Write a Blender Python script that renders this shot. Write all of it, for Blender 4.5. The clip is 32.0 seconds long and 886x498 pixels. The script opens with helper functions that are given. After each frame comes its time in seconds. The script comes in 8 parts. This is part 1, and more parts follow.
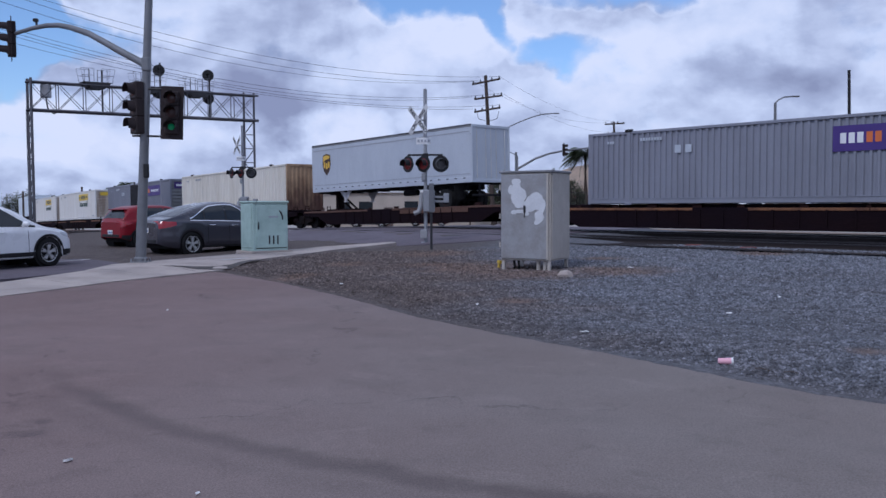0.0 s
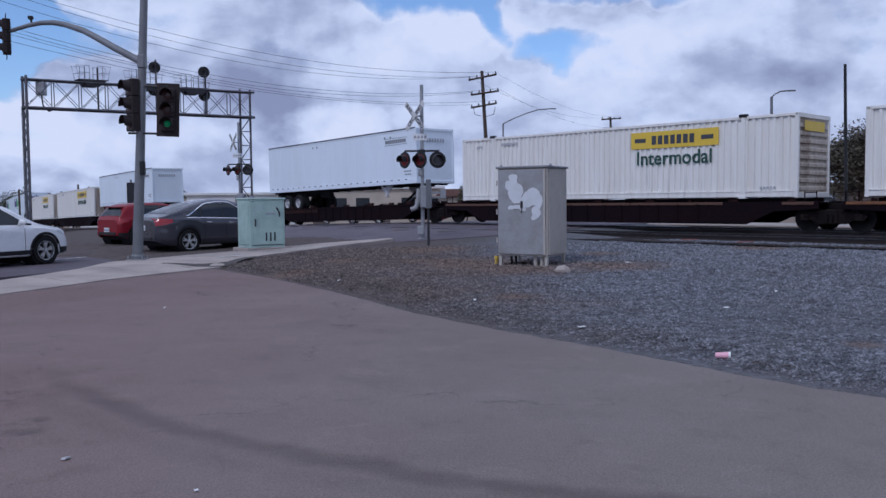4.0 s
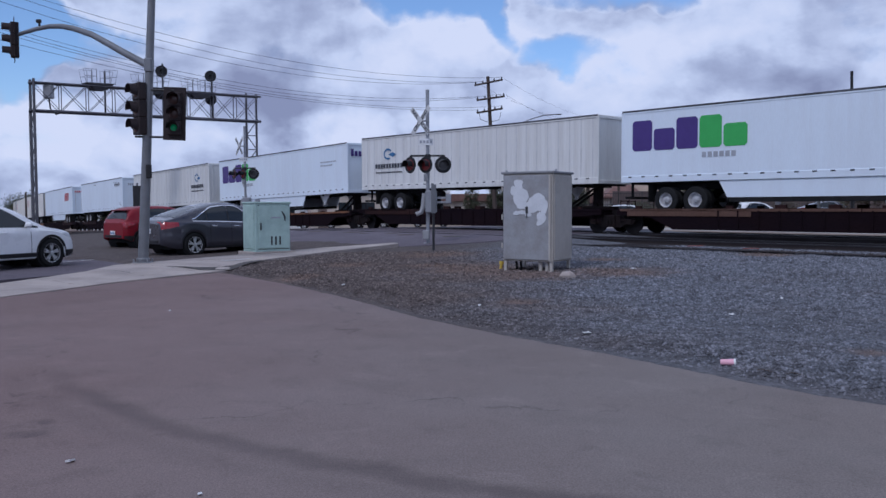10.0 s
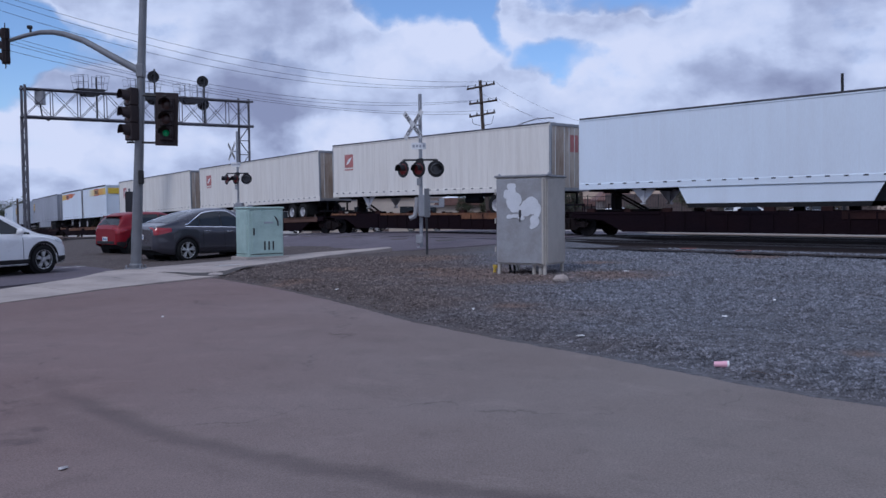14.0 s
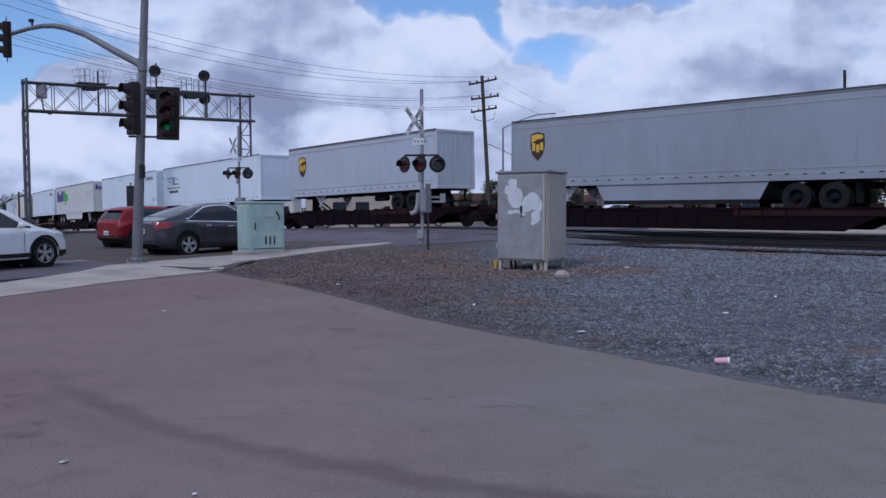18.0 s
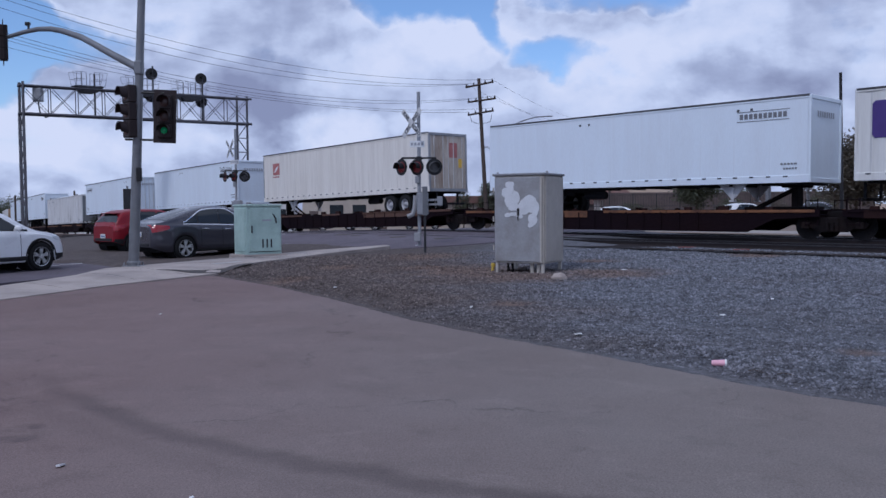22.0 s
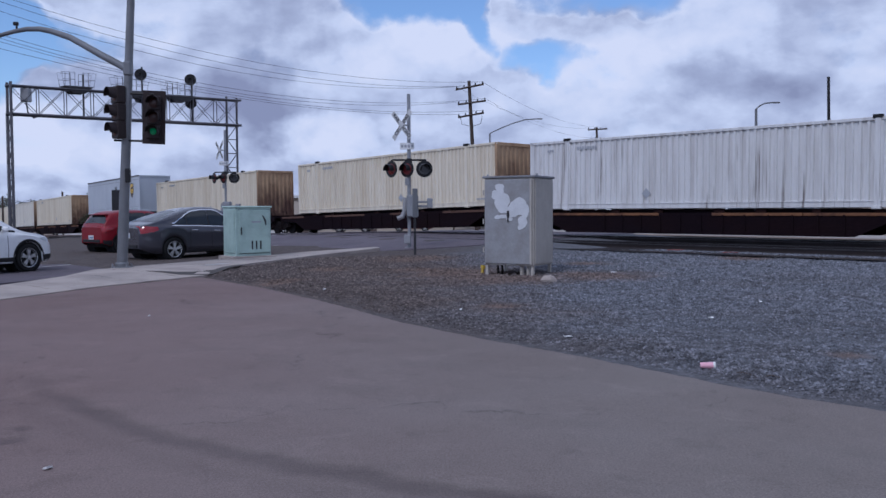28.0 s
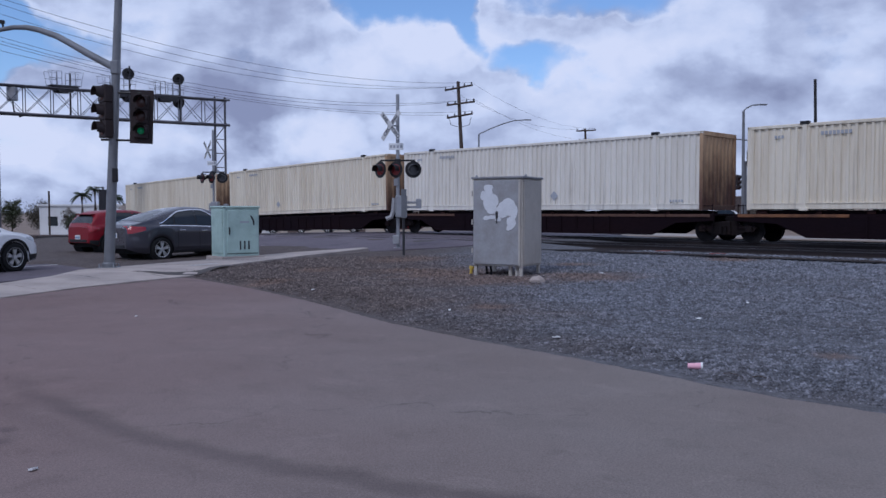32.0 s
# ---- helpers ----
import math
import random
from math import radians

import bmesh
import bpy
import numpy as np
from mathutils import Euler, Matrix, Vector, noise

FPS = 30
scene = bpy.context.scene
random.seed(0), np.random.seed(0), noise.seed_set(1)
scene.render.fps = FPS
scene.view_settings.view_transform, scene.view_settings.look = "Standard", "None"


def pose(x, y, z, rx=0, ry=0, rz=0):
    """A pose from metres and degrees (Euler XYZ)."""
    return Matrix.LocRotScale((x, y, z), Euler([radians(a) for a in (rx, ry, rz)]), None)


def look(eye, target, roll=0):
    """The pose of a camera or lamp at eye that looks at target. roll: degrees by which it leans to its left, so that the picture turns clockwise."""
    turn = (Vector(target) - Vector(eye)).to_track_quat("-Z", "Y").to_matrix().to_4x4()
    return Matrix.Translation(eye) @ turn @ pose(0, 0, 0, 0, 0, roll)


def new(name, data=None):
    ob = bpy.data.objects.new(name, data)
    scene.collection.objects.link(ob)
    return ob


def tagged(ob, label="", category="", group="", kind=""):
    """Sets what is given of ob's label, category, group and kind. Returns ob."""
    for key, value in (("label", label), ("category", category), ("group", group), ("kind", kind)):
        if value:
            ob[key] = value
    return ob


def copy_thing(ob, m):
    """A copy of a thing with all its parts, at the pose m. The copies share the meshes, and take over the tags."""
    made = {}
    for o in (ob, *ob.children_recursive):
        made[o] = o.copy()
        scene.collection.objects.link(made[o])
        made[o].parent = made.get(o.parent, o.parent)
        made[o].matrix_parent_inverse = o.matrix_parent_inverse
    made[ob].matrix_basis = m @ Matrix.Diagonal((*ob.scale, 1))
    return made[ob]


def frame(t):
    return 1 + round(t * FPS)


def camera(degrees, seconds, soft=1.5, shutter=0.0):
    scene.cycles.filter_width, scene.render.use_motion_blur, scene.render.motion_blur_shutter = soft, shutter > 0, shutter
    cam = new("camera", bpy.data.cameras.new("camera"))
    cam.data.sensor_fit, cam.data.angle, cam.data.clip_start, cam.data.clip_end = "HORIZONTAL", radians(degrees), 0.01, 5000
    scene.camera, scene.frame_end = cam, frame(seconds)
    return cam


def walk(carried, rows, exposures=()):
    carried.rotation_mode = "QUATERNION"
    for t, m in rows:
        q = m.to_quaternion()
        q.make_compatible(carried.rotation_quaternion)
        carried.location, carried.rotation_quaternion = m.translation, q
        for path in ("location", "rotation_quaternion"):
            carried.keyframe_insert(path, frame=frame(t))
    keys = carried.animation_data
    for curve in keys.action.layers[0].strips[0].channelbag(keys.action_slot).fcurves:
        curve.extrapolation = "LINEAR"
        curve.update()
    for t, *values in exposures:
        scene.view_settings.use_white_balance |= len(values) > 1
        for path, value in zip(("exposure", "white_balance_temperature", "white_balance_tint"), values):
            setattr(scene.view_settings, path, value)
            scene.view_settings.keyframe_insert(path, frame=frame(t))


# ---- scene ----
EYE = 1.6
# seconds, yaw, pitch, roll of the camera held in the hand at one spot
PATH = [
    (0, -0.14, -2.92, 0.23), (0.5, -0.43, -2.92, 0.16), (1, -0.30, -2.93, 0.14), (1.5, -0.65, -3.03, 0.01),
    (2, -0.60, -3.23, 0.08), (2.5, -0.66, -3.09, 0.03), (3, -0.62, -3.19, 0.31), (3.5, -0.34, -3.20, 0.55),
    (5.5, -0.44, -2.93, 0.39), (6, -0.37, -2.78, 0.53), (6.5, -0.36, -2.82, 0.48), (7, -0.26, -2.99, 0.25),
    (7.5, -0.17, -3.03, 0.15), (8, -0.06, -3.05, 0.10), (8.5, -0.04, -3.05, -0.04), (9, -0.00, -2.94, -0.00),
    (9.5, -0.00, -2.98, 0.07), (10, 0.01, -2.86, 0.20), (10.5, -0.21, -3.00, -0.03), (11, -0.03, -2.97, 0.12),
    (11.5, -0.12, -3.06, -0.00), (12, -0.05, -2.85, 0.16), (12.5, -0.15, -2.92, 0.44), (13, -0.45, -2.75, 0.43),
    (13.5, -0.51, -2.69, 0.39), (14, -0.45, -2.59, 0.53), (14.5, -0.61, -2.71, 0.30), (16.5, -0.51, -2.70, 0.23),
    (17, -0.49, -2.80, 0.20), (17.5, -0.32, -2.92, 0.43), (18, -0.37, -2.90, 0.30), (18.5, -0.34, -2.83, 0.17),
    (19, -0.75, -2.82, -0.06), (19.5, -0.65, -2.83, -0.02), (20, -0.73, -2.91, 0.05), (20.5, -0.66, -2.97, 0.17),
    (21, -0.64, -2.88, 0.17), (21.5, -0.63, -2.78, 0.17), (22, -0.57, -2.72, 0.38), (22.5, -0.77, -2.84, 0.50),
    (23, -0.79, -2.61, 0.57), (23.5, -0.92, -2.61, 0.47), (24, -0.79, -2.86, 0.33), (24.5, -0.90, -2.72, 0.34),
    (25, -0.85, -2.54, 0.44), (25.5, -1.03, -2.65, 0.39), (27.5, -1.04, -2.60, 0.47), (28, -1.25, -2.58, 0.21),
    (28.5, -1.15, -2.57, -0.04), (29, -1.41, -2.51, 0.07), (29.5, -1.38, -2.64, 0.21), (30, -1.46, -2.72, 0.12),
    (30.5, -1.40, -2.74, 0.17), (31, -1.47, -2.78, 0.17), (31.5, -1.75, -2.51, 0.02), (32, -2.01, -2.54, 0.06),
]
cam = camera(55.3, 32.0, soft=1.5)
walk(cam, [(t, pose(0, 0, EYE, 90 + p, r, y)) for t, y, p, r in PATH],
     exposures=[(0, 0.09, 5620, 17), (2.5, 0.06, 5620, 17), (5.5, 0.0, 5620, 17), (32, 0.0, 5620, 17)])

# ---- sky and sun ----
SUN_EL, SUN_AZ = 48.0, 215.0          # degrees; azimuth clockwise from +y
world = bpy.data.worlds.new("sky")
scene.world = world
world.use_nodes = True


def build_sky():
    nt = world.node_tree
    nt.nodes.clear()
    N, L = nt.nodes.new, nt.links.new

    def math_node(op, a, b=None, c=None, clamp=False):
        n = N("ShaderNodeMath")
        n.operation, n.use_clamp = op, clamp
        for i, v in enumerate((a, b, c)):
            if v is None:
                continue
            if isinstance(v, (int, float)):
                n.inputs[i].default_value = v
            else:
                L(v, n.inputs[i])
        return n.outputs[0]

    def smooth(v, lo, hi):
        n = N("ShaderNodeMapRange")
        n.interpolation_type = "SMOOTHSTEP"
        L(v, n.inputs[0])
        n.inputs[1].default_value, n.inputs[2].default_value = lo, hi
        return n.outputs[0]

    def noise_node(vec, scale, detail, rough, dist=0.0):
        n = N("ShaderNodeTexNoise")
        L(vec, n.inputs["Vector"])
        n.inputs["Scale"].default_value, n.inputs["Detail"].default_value = scale, detail
        n.inputs["Roughness"].default_value, n.inputs["Distortion"].default_value = rough, dist
        return n.outputs["Fac"]

    tc = N("ShaderNodeTexCoord")
    sep = N("ShaderNodeSeparateXYZ")
    L(tc.outputs["Generated"], sep.inputs[0])
    x, y, z = sep.outputs
    bx = math_node("ARCTAN2", x, y)           # bearing, and z as the height over the horizon

    def plane(db, dz, flat):
        v = N("ShaderNodeCombineXYZ")
        L(math_node("ADD", bx, db), v.inputs[0])
        L(math_node("MULTIPLY", math_node("ADD", z, dz), flat), v.inputs[1])
        return v.outputs[0]

    nb = N("ShaderNodeTexNoise")
    L(plane(2.0, 0, 1.3), nb.inputs["Vector"])
    nb.inputs["Scale"].default_value, nb.inputs["Detail"].default_value = 9.0, 5.0
    sw = N("ShaderNodeSeparateXYZ")
    L(nb.outputs["Color"], sw.inputs[0])
    bx_torn = math_node("ADD", bx, math_node("MULTIPLY", math_node("SUBTRACT", sw.outputs[0], 0.5), 0.16))
    z_torn = math_node("ADD", z, math_node("MULTIPLY", math_node("SUBTRACT", sw.outputs[1], 0.5), 0.10))

    def blobs(rows, bx=bx, z=z):
        total = None
        for b0, z0, rb, rz, k in rows:
            db = math_node("DIVIDE", math_node("SUBTRACT", bx, b0), rb)
            dz = math_node("DIVIDE", math_node("SUBTRACT", z, z0), rz)
            d = math_node("ADD", math_node("MULTIPLY", db, db), math_node("MULTIPLY", dz, dz))
            g = math_node("MULTIPLY", math_node("MAXIMUM", math_node("SUBTRACT", 1.0, d), 0.0), k)
            total = g if total is None else math_node("ADD", total, g)
        return total

    puff = noise_node(plane(0, 0, 1.5), 6.0, 8.0, 0.52, 0.1)
    puff_up = noise_node(plane(-0.010, 0.016, 1.5), 6.0, 8.0, 0.52, 0.1)
    wide = noise_node(plane(3.0, 0, 2.2), 3.2, 5.0, 0.55, 0.2)
    # clear gaps between the clouds
    gaps = blobs(((-0.010, 0.250, 0.105, 0.036, 1.5), (0.060, 0.222, 0.030, 0.050, 1.0), (0.130, 0.178, 0.075, 0.024, 0.95), (0.21, 0.250, 0.13, 0.026, 1.0),
                  (-0.480, 0.172, 0.095, 0.065, 2.2), (-0.400, 0.172, 0.085, 0.036, 1.2), (-0.33, 0.195, 0.06, 0.020, 0.35), (-0.52, 0.225, 0.07, 0.03, 0.6),
                  (0.02, 0.50, 0.5, 0.14, 0.9), (1.9, 0.5, 0.6, 0.3, 0.9), (-2.2, 0.45, 0.7, 0.25, 0.9)), bx_torn, z_torn)
    fine = noise_node(plane(1.0, 0, 1.2), 24.0, 6.0, 0.6, 0.0)
    bend = N("ShaderNodeVectorMath")
    bend.operation = "MULTIPLY_ADD"
    L(nb.outputs["Color"], bend.inputs[0])
    bend.inputs[1].default_value = (0.10, 0.10, 0.0)
    L(plane(0, 0, 1.3), bend.inputs[2])
    cell = N("ShaderNodeTexVoronoi")
    cell.voronoi_dimensions, cell.feature = "2D", "SMOOTH_F1"
    L(bend.outputs[0], cell.inputs["Vector"])
    cell.inputs["Scale"].default_value, cell.inputs["Detail"].default_value, cell.inputs["Roughness"].default_value, cell.inputs["Smoothness"].default_value = 11.0, 3.0, 0.55, 0.35
    cell.normalize = True
    billow = math_node("SUBTRACT", 0.36, cell.outputs["Distance"])
    swing = math_node("ADD", math_node("MULTIPLY", math_node("SUBTRACT", puff, 0.5), 2.3), math_node("ADD", math_node("MULTIPLY", math_node("SUBTRACT", fine, 0.5), 0.95), math_node("MULTIPLY", billow, 0.55)))
    cover = math_node("SUBTRACT", math_node("ADD", math_node("MULTIPLY", swing, 0.85), 0.98), math_node("MULTIPLY", gaps, 1.15))
    mask = smooth(cover, -0.15, 0.85)
    rim = math_node("MULTIPLY", smooth(cover, 0.30, 0.75), math_node("SUBTRACT", 1.0, smooth(cover, 0.75, 1.25)))
    # lit tops and grey undersides
    relief = math_node("ADD", math_node("MULTIPLY", math_node("SUBTRACT", puff, puff_up), 2.7), math_node("ADD", math_node("MULTIPLY", math_node("SUBTRACT", fine, 0.5), 0.30), math_node("MULTIPLY", billow, 0.34)))
    tone = blobs(((-0.110, 0.092, 0.065, 0.036, 0.55), (-0.465, 0.085, 0.085, 0.045, 0.55), (-0.40, 0.060, 0.07, 0.03, 0.15), (-0.02, 0.190, 0.08, 0.045, 0.35), (0.025, 0.205, 0.05, 0.04, 0.25),
                  (0.09, 0.200, 0.040, 0.036, 0.40), (0.19, 0.172, 0.10, 0.042, 0.38), (0.31, 0.200, 0.11, 0.040, 0.20), (-0.205, 0.125, 0.10, 0.060, -0.75), (-0.27, 0.07, 0.12, 0.03, 0.16),
                  (0.41, 0.125, 0.16, 0.034, -0.10), (0.47, 0.225, 0.08, 0.030, -0.16), (-0.21, 0.215, 0.16, 0.045, -0.08), (0.22, 0.095, 0.20, 0.030, 0.05), (0.03, 0.110, 0.09, 0.045, 0.12), (-0.36, 0.105, 0.07, 0.026, -0.14), (-0.48, 0.030, 0.10, 0.020, -0.25)), bx_torn, z_torn)
    tone = math_node("ADD", math_node("ADD", tone, relief), math_node("MULTIPLY", math_node("SUBTRACT", wide, 0.5), 0.30))
    tone = math_node("ADD", tone, math_node("MULTIPLY", rim, 0.22))
    tone = math_node("ADD", tone, 0.46)
    ramp = N("ShaderNodeValToRGB")
    L(tone, ramp.inputs[0])
    el = ramp.color_ramp.elements
    el[0].position, el[0].color = 0.10, (0.27, 0.30, 0.41, 1)
    el[1].position, el[1].color = 1.0, (0.71, 0.745, 0.82, 1)
    for pos, c in ((0.45, (0.42, 0.47, 0.59, 1)), (0.72, (0.60, 0.66, 0.77, 1))):
        e = el.new(pos)
        e.color = c
    sky = N("ShaderNodeTexSky")
    sky.sky_type, sky.sun_disc = "NISHITA", False
    sky.sun_elevation, sky.sun_rotation = radians(SUN_EL), radians(SUN_AZ)
    sky.air_density, sky.dust_density, sky.ozone_density = 1.0, 0.2, 4.5
    clear, cloud, mix, out = N("ShaderNodeBackground"), N("ShaderNodeBackground"), N("ShaderNodeMixShader"), N("ShaderNodeOutputWorld")
    L(sky.outputs[0], clear.inputs[0])
    clear.inputs[1].default_value = 0.115
    L(ramp.outputs[0], cloud.inputs[0])
    cloud.inputs[1].default_value = 0.95
    L(mask, mix.inputs[0])
    L(clear.outputs[0], mix.inputs[1])
    L(cloud.outputs[0], mix.inputs[2])
    L(mix.outputs[0], out.inputs[0])


build_sky()
sun_data = bpy.data.lights.new("sun", "SUN")
sun_data.energy, sun_data.angle, sun_data.color = 1.1, radians(14), (1.0, 0.96, 0.90)
sun = new("sun", sun_data)
_a, _e = radians(SUN_AZ), radians(SUN_EL)
sun.matrix_basis = look((0, 0, 60), (-math.sin(_a) * math.cos(_e), -math.cos(_a) * math.cos(_e), 60 - math.sin(_e)))

# ---- mesh tools ----
class Form:
    """Points and faces of one mesh in the making."""

    def __init__(self):
        self.v, self.f = [], []

    def add(self, pts, faces, m=None):
        o = len(self.v)
        self.v.extend([tuple(m @ Vector(p)) for p in pts] if m is not None else [tuple(p) for p in pts])
        self.f.extend([tuple(i + o for i in fc) for fc in faces])
        return self

    def box(self, c, s, m=None, b=0.0):
        """A box by centre and size; b: chamfer of its edges."""
        x, y, z = (k / 2 for k in s)
        cx, cy, cz = c
        if b <= 0:
            p = [(cx + i * x, cy + j * y, cz + k * z) for i in (-1, 1) for j in (-1, 1) for k in (-1, 1)]
            return self.add(p, [(0, 1, 3, 2), (4, 6, 7, 5), (0, 4, 5, 1), (2, 3, 7, 6), (0, 2, 6, 4), (1, 5, 7, 3)], m)
        b = min(b, x * 0.9, y * 0.9, z * 0.9)
        p, idx = [], {}
        for i in (-1, 1):
            for j in (-1, 1):
                for k in (-1, 1):
                    for a in range(3):
                        q = [i * x, j * y, k * z]
                        for c2 in range(3):
                            if c2 != a:
                                q[c2] -= (i, j, k)[c2] * b
                        idx[i, j, k, a] = len(p)
                        p.append((cx + q[0], cy + q[1], cz + q[2]))
        f = []
        for a in range(3):
            o1, o2 = [t for t in range(3) if t != a]
            for sgn in (-1, 1):
                ring = []
                for s1, s2 in ((-1, -1), (1, -1), (1, 1), (-1, 1)):
                    key = [0, 0, 0]
                    key[a], key[o1], key[o2] = sgn, s1, s2
                    ring.append(idx[(*key, a)])
                f.append(tuple(ring) if (sgn > 0) == (a != 1) else tuple(ring[::-1]))
            for s1 in (-1, 1):
                for s2 in (-1, 1):
                    k0, k1 = [0, 0, 0], [0, 0, 0]
                    k0[a], k1[a] = -1, 1
                    k0[o1] = k1[o1] = s1
                    k0[o2] = k1[o2] = s2
                    f.append((idx[(*k0, o1)], idx[(*k1, o1)], idx[(*k1, o2)], idx[(*k0, o2)]))
        for i in (-1, 1):
            for j in (-1, 1):
                for k in (-1, 1):
                    f.append((idx[i, j, k, 0], idx[i, j, k, 1], idx[i, j, k, 2]))
        return self.add(p, f, m)

    def tube(self, a, b, r, r2=None, n=10, caps=True):
        """A round bar from a to b."""
        a, b = Vector(a), Vector(b)
        r2 = r if r2 is None else r2
        q = (b - a).to_track_quat("Z", "Y")
        p = []
        for c, rr in ((a, r), (b, r2)):
            p += [c + q @ Vector((rr * math.cos(2 * math.pi * i / n), rr * math.sin(2 * math.pi * i / n), 0)) for i in range(n)]
        f = [(i, (i + 1) % n, n + (i + 1) % n, n + i) for i in range(n)]
        if caps:
            f += [tuple(range(n - 1, -1, -1)), tuple(range(n, 2 * n))]
        return self.add(p, f)

    def pipe(self, pts, r, n=8):
        """A round bar bent along points; r: one radius or one a point."""
        pts = [Vector(p) for p in pts]
        rr = r if isinstance(r, (list, tuple)) else [r] * len(pts)
        p, f = [], []
        for i, c in enumerate(pts):
            d = (pts[min(i + 1, len(pts) - 1)] - pts[max(i - 1, 0)])
            q = d.to_track_quat("Z", "Y")
            p += [c + q @ Vector((rr[i] * math.cos(2 * math.pi * k / n), rr[i] * math.sin(2 * math.pi * k / n), 0)) for k in range(n)]
        for i in range(len(pts) - 1):
            f += [(i * n + k, i * n + (k + 1) % n, (i + 1) * n + (k + 1) % n, (i + 1) * n + k) for k in range(n)]
        f += [tuple(range(n - 1, -1, -1)), tuple(range((len(pts) - 1) * n, len(pts) * n))]
        return self.add(p, f)

    def slab(self, outline, y0, y1, m=None):
        """An outline in x and z, drawn out from y0 to y1."""
        n = len(outline)
        p = [(x, y0, z) for x, z in outline] + [(x, y1, z) for x, z in outline]
        f = [(i, (i + 1) % n, n + (i + 1) % n, n + i) for i in range(n)]
        f += [tuple(range(n - 1, -1, -1)), tuple(range(n, 2 * n))]
        return self.add(p, f, m)

    def plate(self, outline, z0, z1, m=None):
        """An outline in x and y, drawn out from z0 to z1."""
        n = len(outline)
        p = [(x, y, z0) for x, y in outline] + [(x, y, z1) for x, y in outline]
        f = [(i, (i + 1) % n, n + (i + 1) % n, n + i) for i in range(n)]
        f += [tuple(range(n - 1, -1, -1)), tuple(range(n, 2 * n))]
        return self.add(p, f, m)

    def lathe(self, prof, m=None, n=20, caps=True):
        """Radius and height pairs turned round z."""
        p = [(r * math.cos(2 * math.pi * i / n), r * math.sin(2 * math.pi * i / n), z) for r, z in prof for i in range(n)]
        f = []
        for k in range(len(prof) - 1):
            f += [(k * n + i, k * n + (i + 1) % n, (k + 1) * n + (i + 1) % n, (k + 1) * n + i) for i in range(n)]
        if caps:
            f += [tuple(range(n - 1, -1, -1)), tuple(range((len(prof) - 1) * n, len(prof) * n))]
        return self.add(p, f, m)

    def grid(self, rows, m=None):
        """Rows of points joined into a sheet."""
        n = len(rows[0])
        p = [q for r in rows for q in r]
        f = [(i * n + j, i * n + j + 1, (i + 1) * n + j + 1, (i + 1) * n + j) for i in range(len(rows) - 1) for j in range(n - 1)]
        return self.add(p, f, m)

    def mesh(self, name, mat, sharp=35):
        me = bpy.data.meshes.new(name)
        me.from_pydata(self.v, [], self.f)
        if mat is not None:
            me.materials.append(mat)
        if sharp:
            me.polygons.foreach_set("use_smooth", [True] * len(me.polygons))
            me.set_sharp_from_angle(angle=radians(sharp))
        me.update()
        bm = bmesh.new()
        bm.from_mesh(me)
        if len(bm.faces) < 60000:
            bmesh.ops.recalc_face_normals(bm, faces=bm.faces)
            bm.to_mesh(me)
        bm.free()
        return me


def part(name, form, mat, parent=None, label="", m=None, sharp=35):
    """One mesh object, under a thing or a part when parent is given. form: a Form or a mesh made before."""
    me = form.mesh(name, mat, sharp) if isinstance(form, Form) else form
    ob = new(name, me)
    ob.parent = parent
    if m is not None:
        ob.matrix_basis = m
    if label:
        ob["label"] = label
    return ob


def thing(name, label, category, group="", m=None, kind=""):
    ob = new(name)
    ob.empty_display_size = 0.2
    if m is not None:
        ob.matrix_basis = m
    return tagged(ob, label, category, group, kind)


def rz(deg):
    return Matrix.Rotation(radians(deg), 4, "Z")


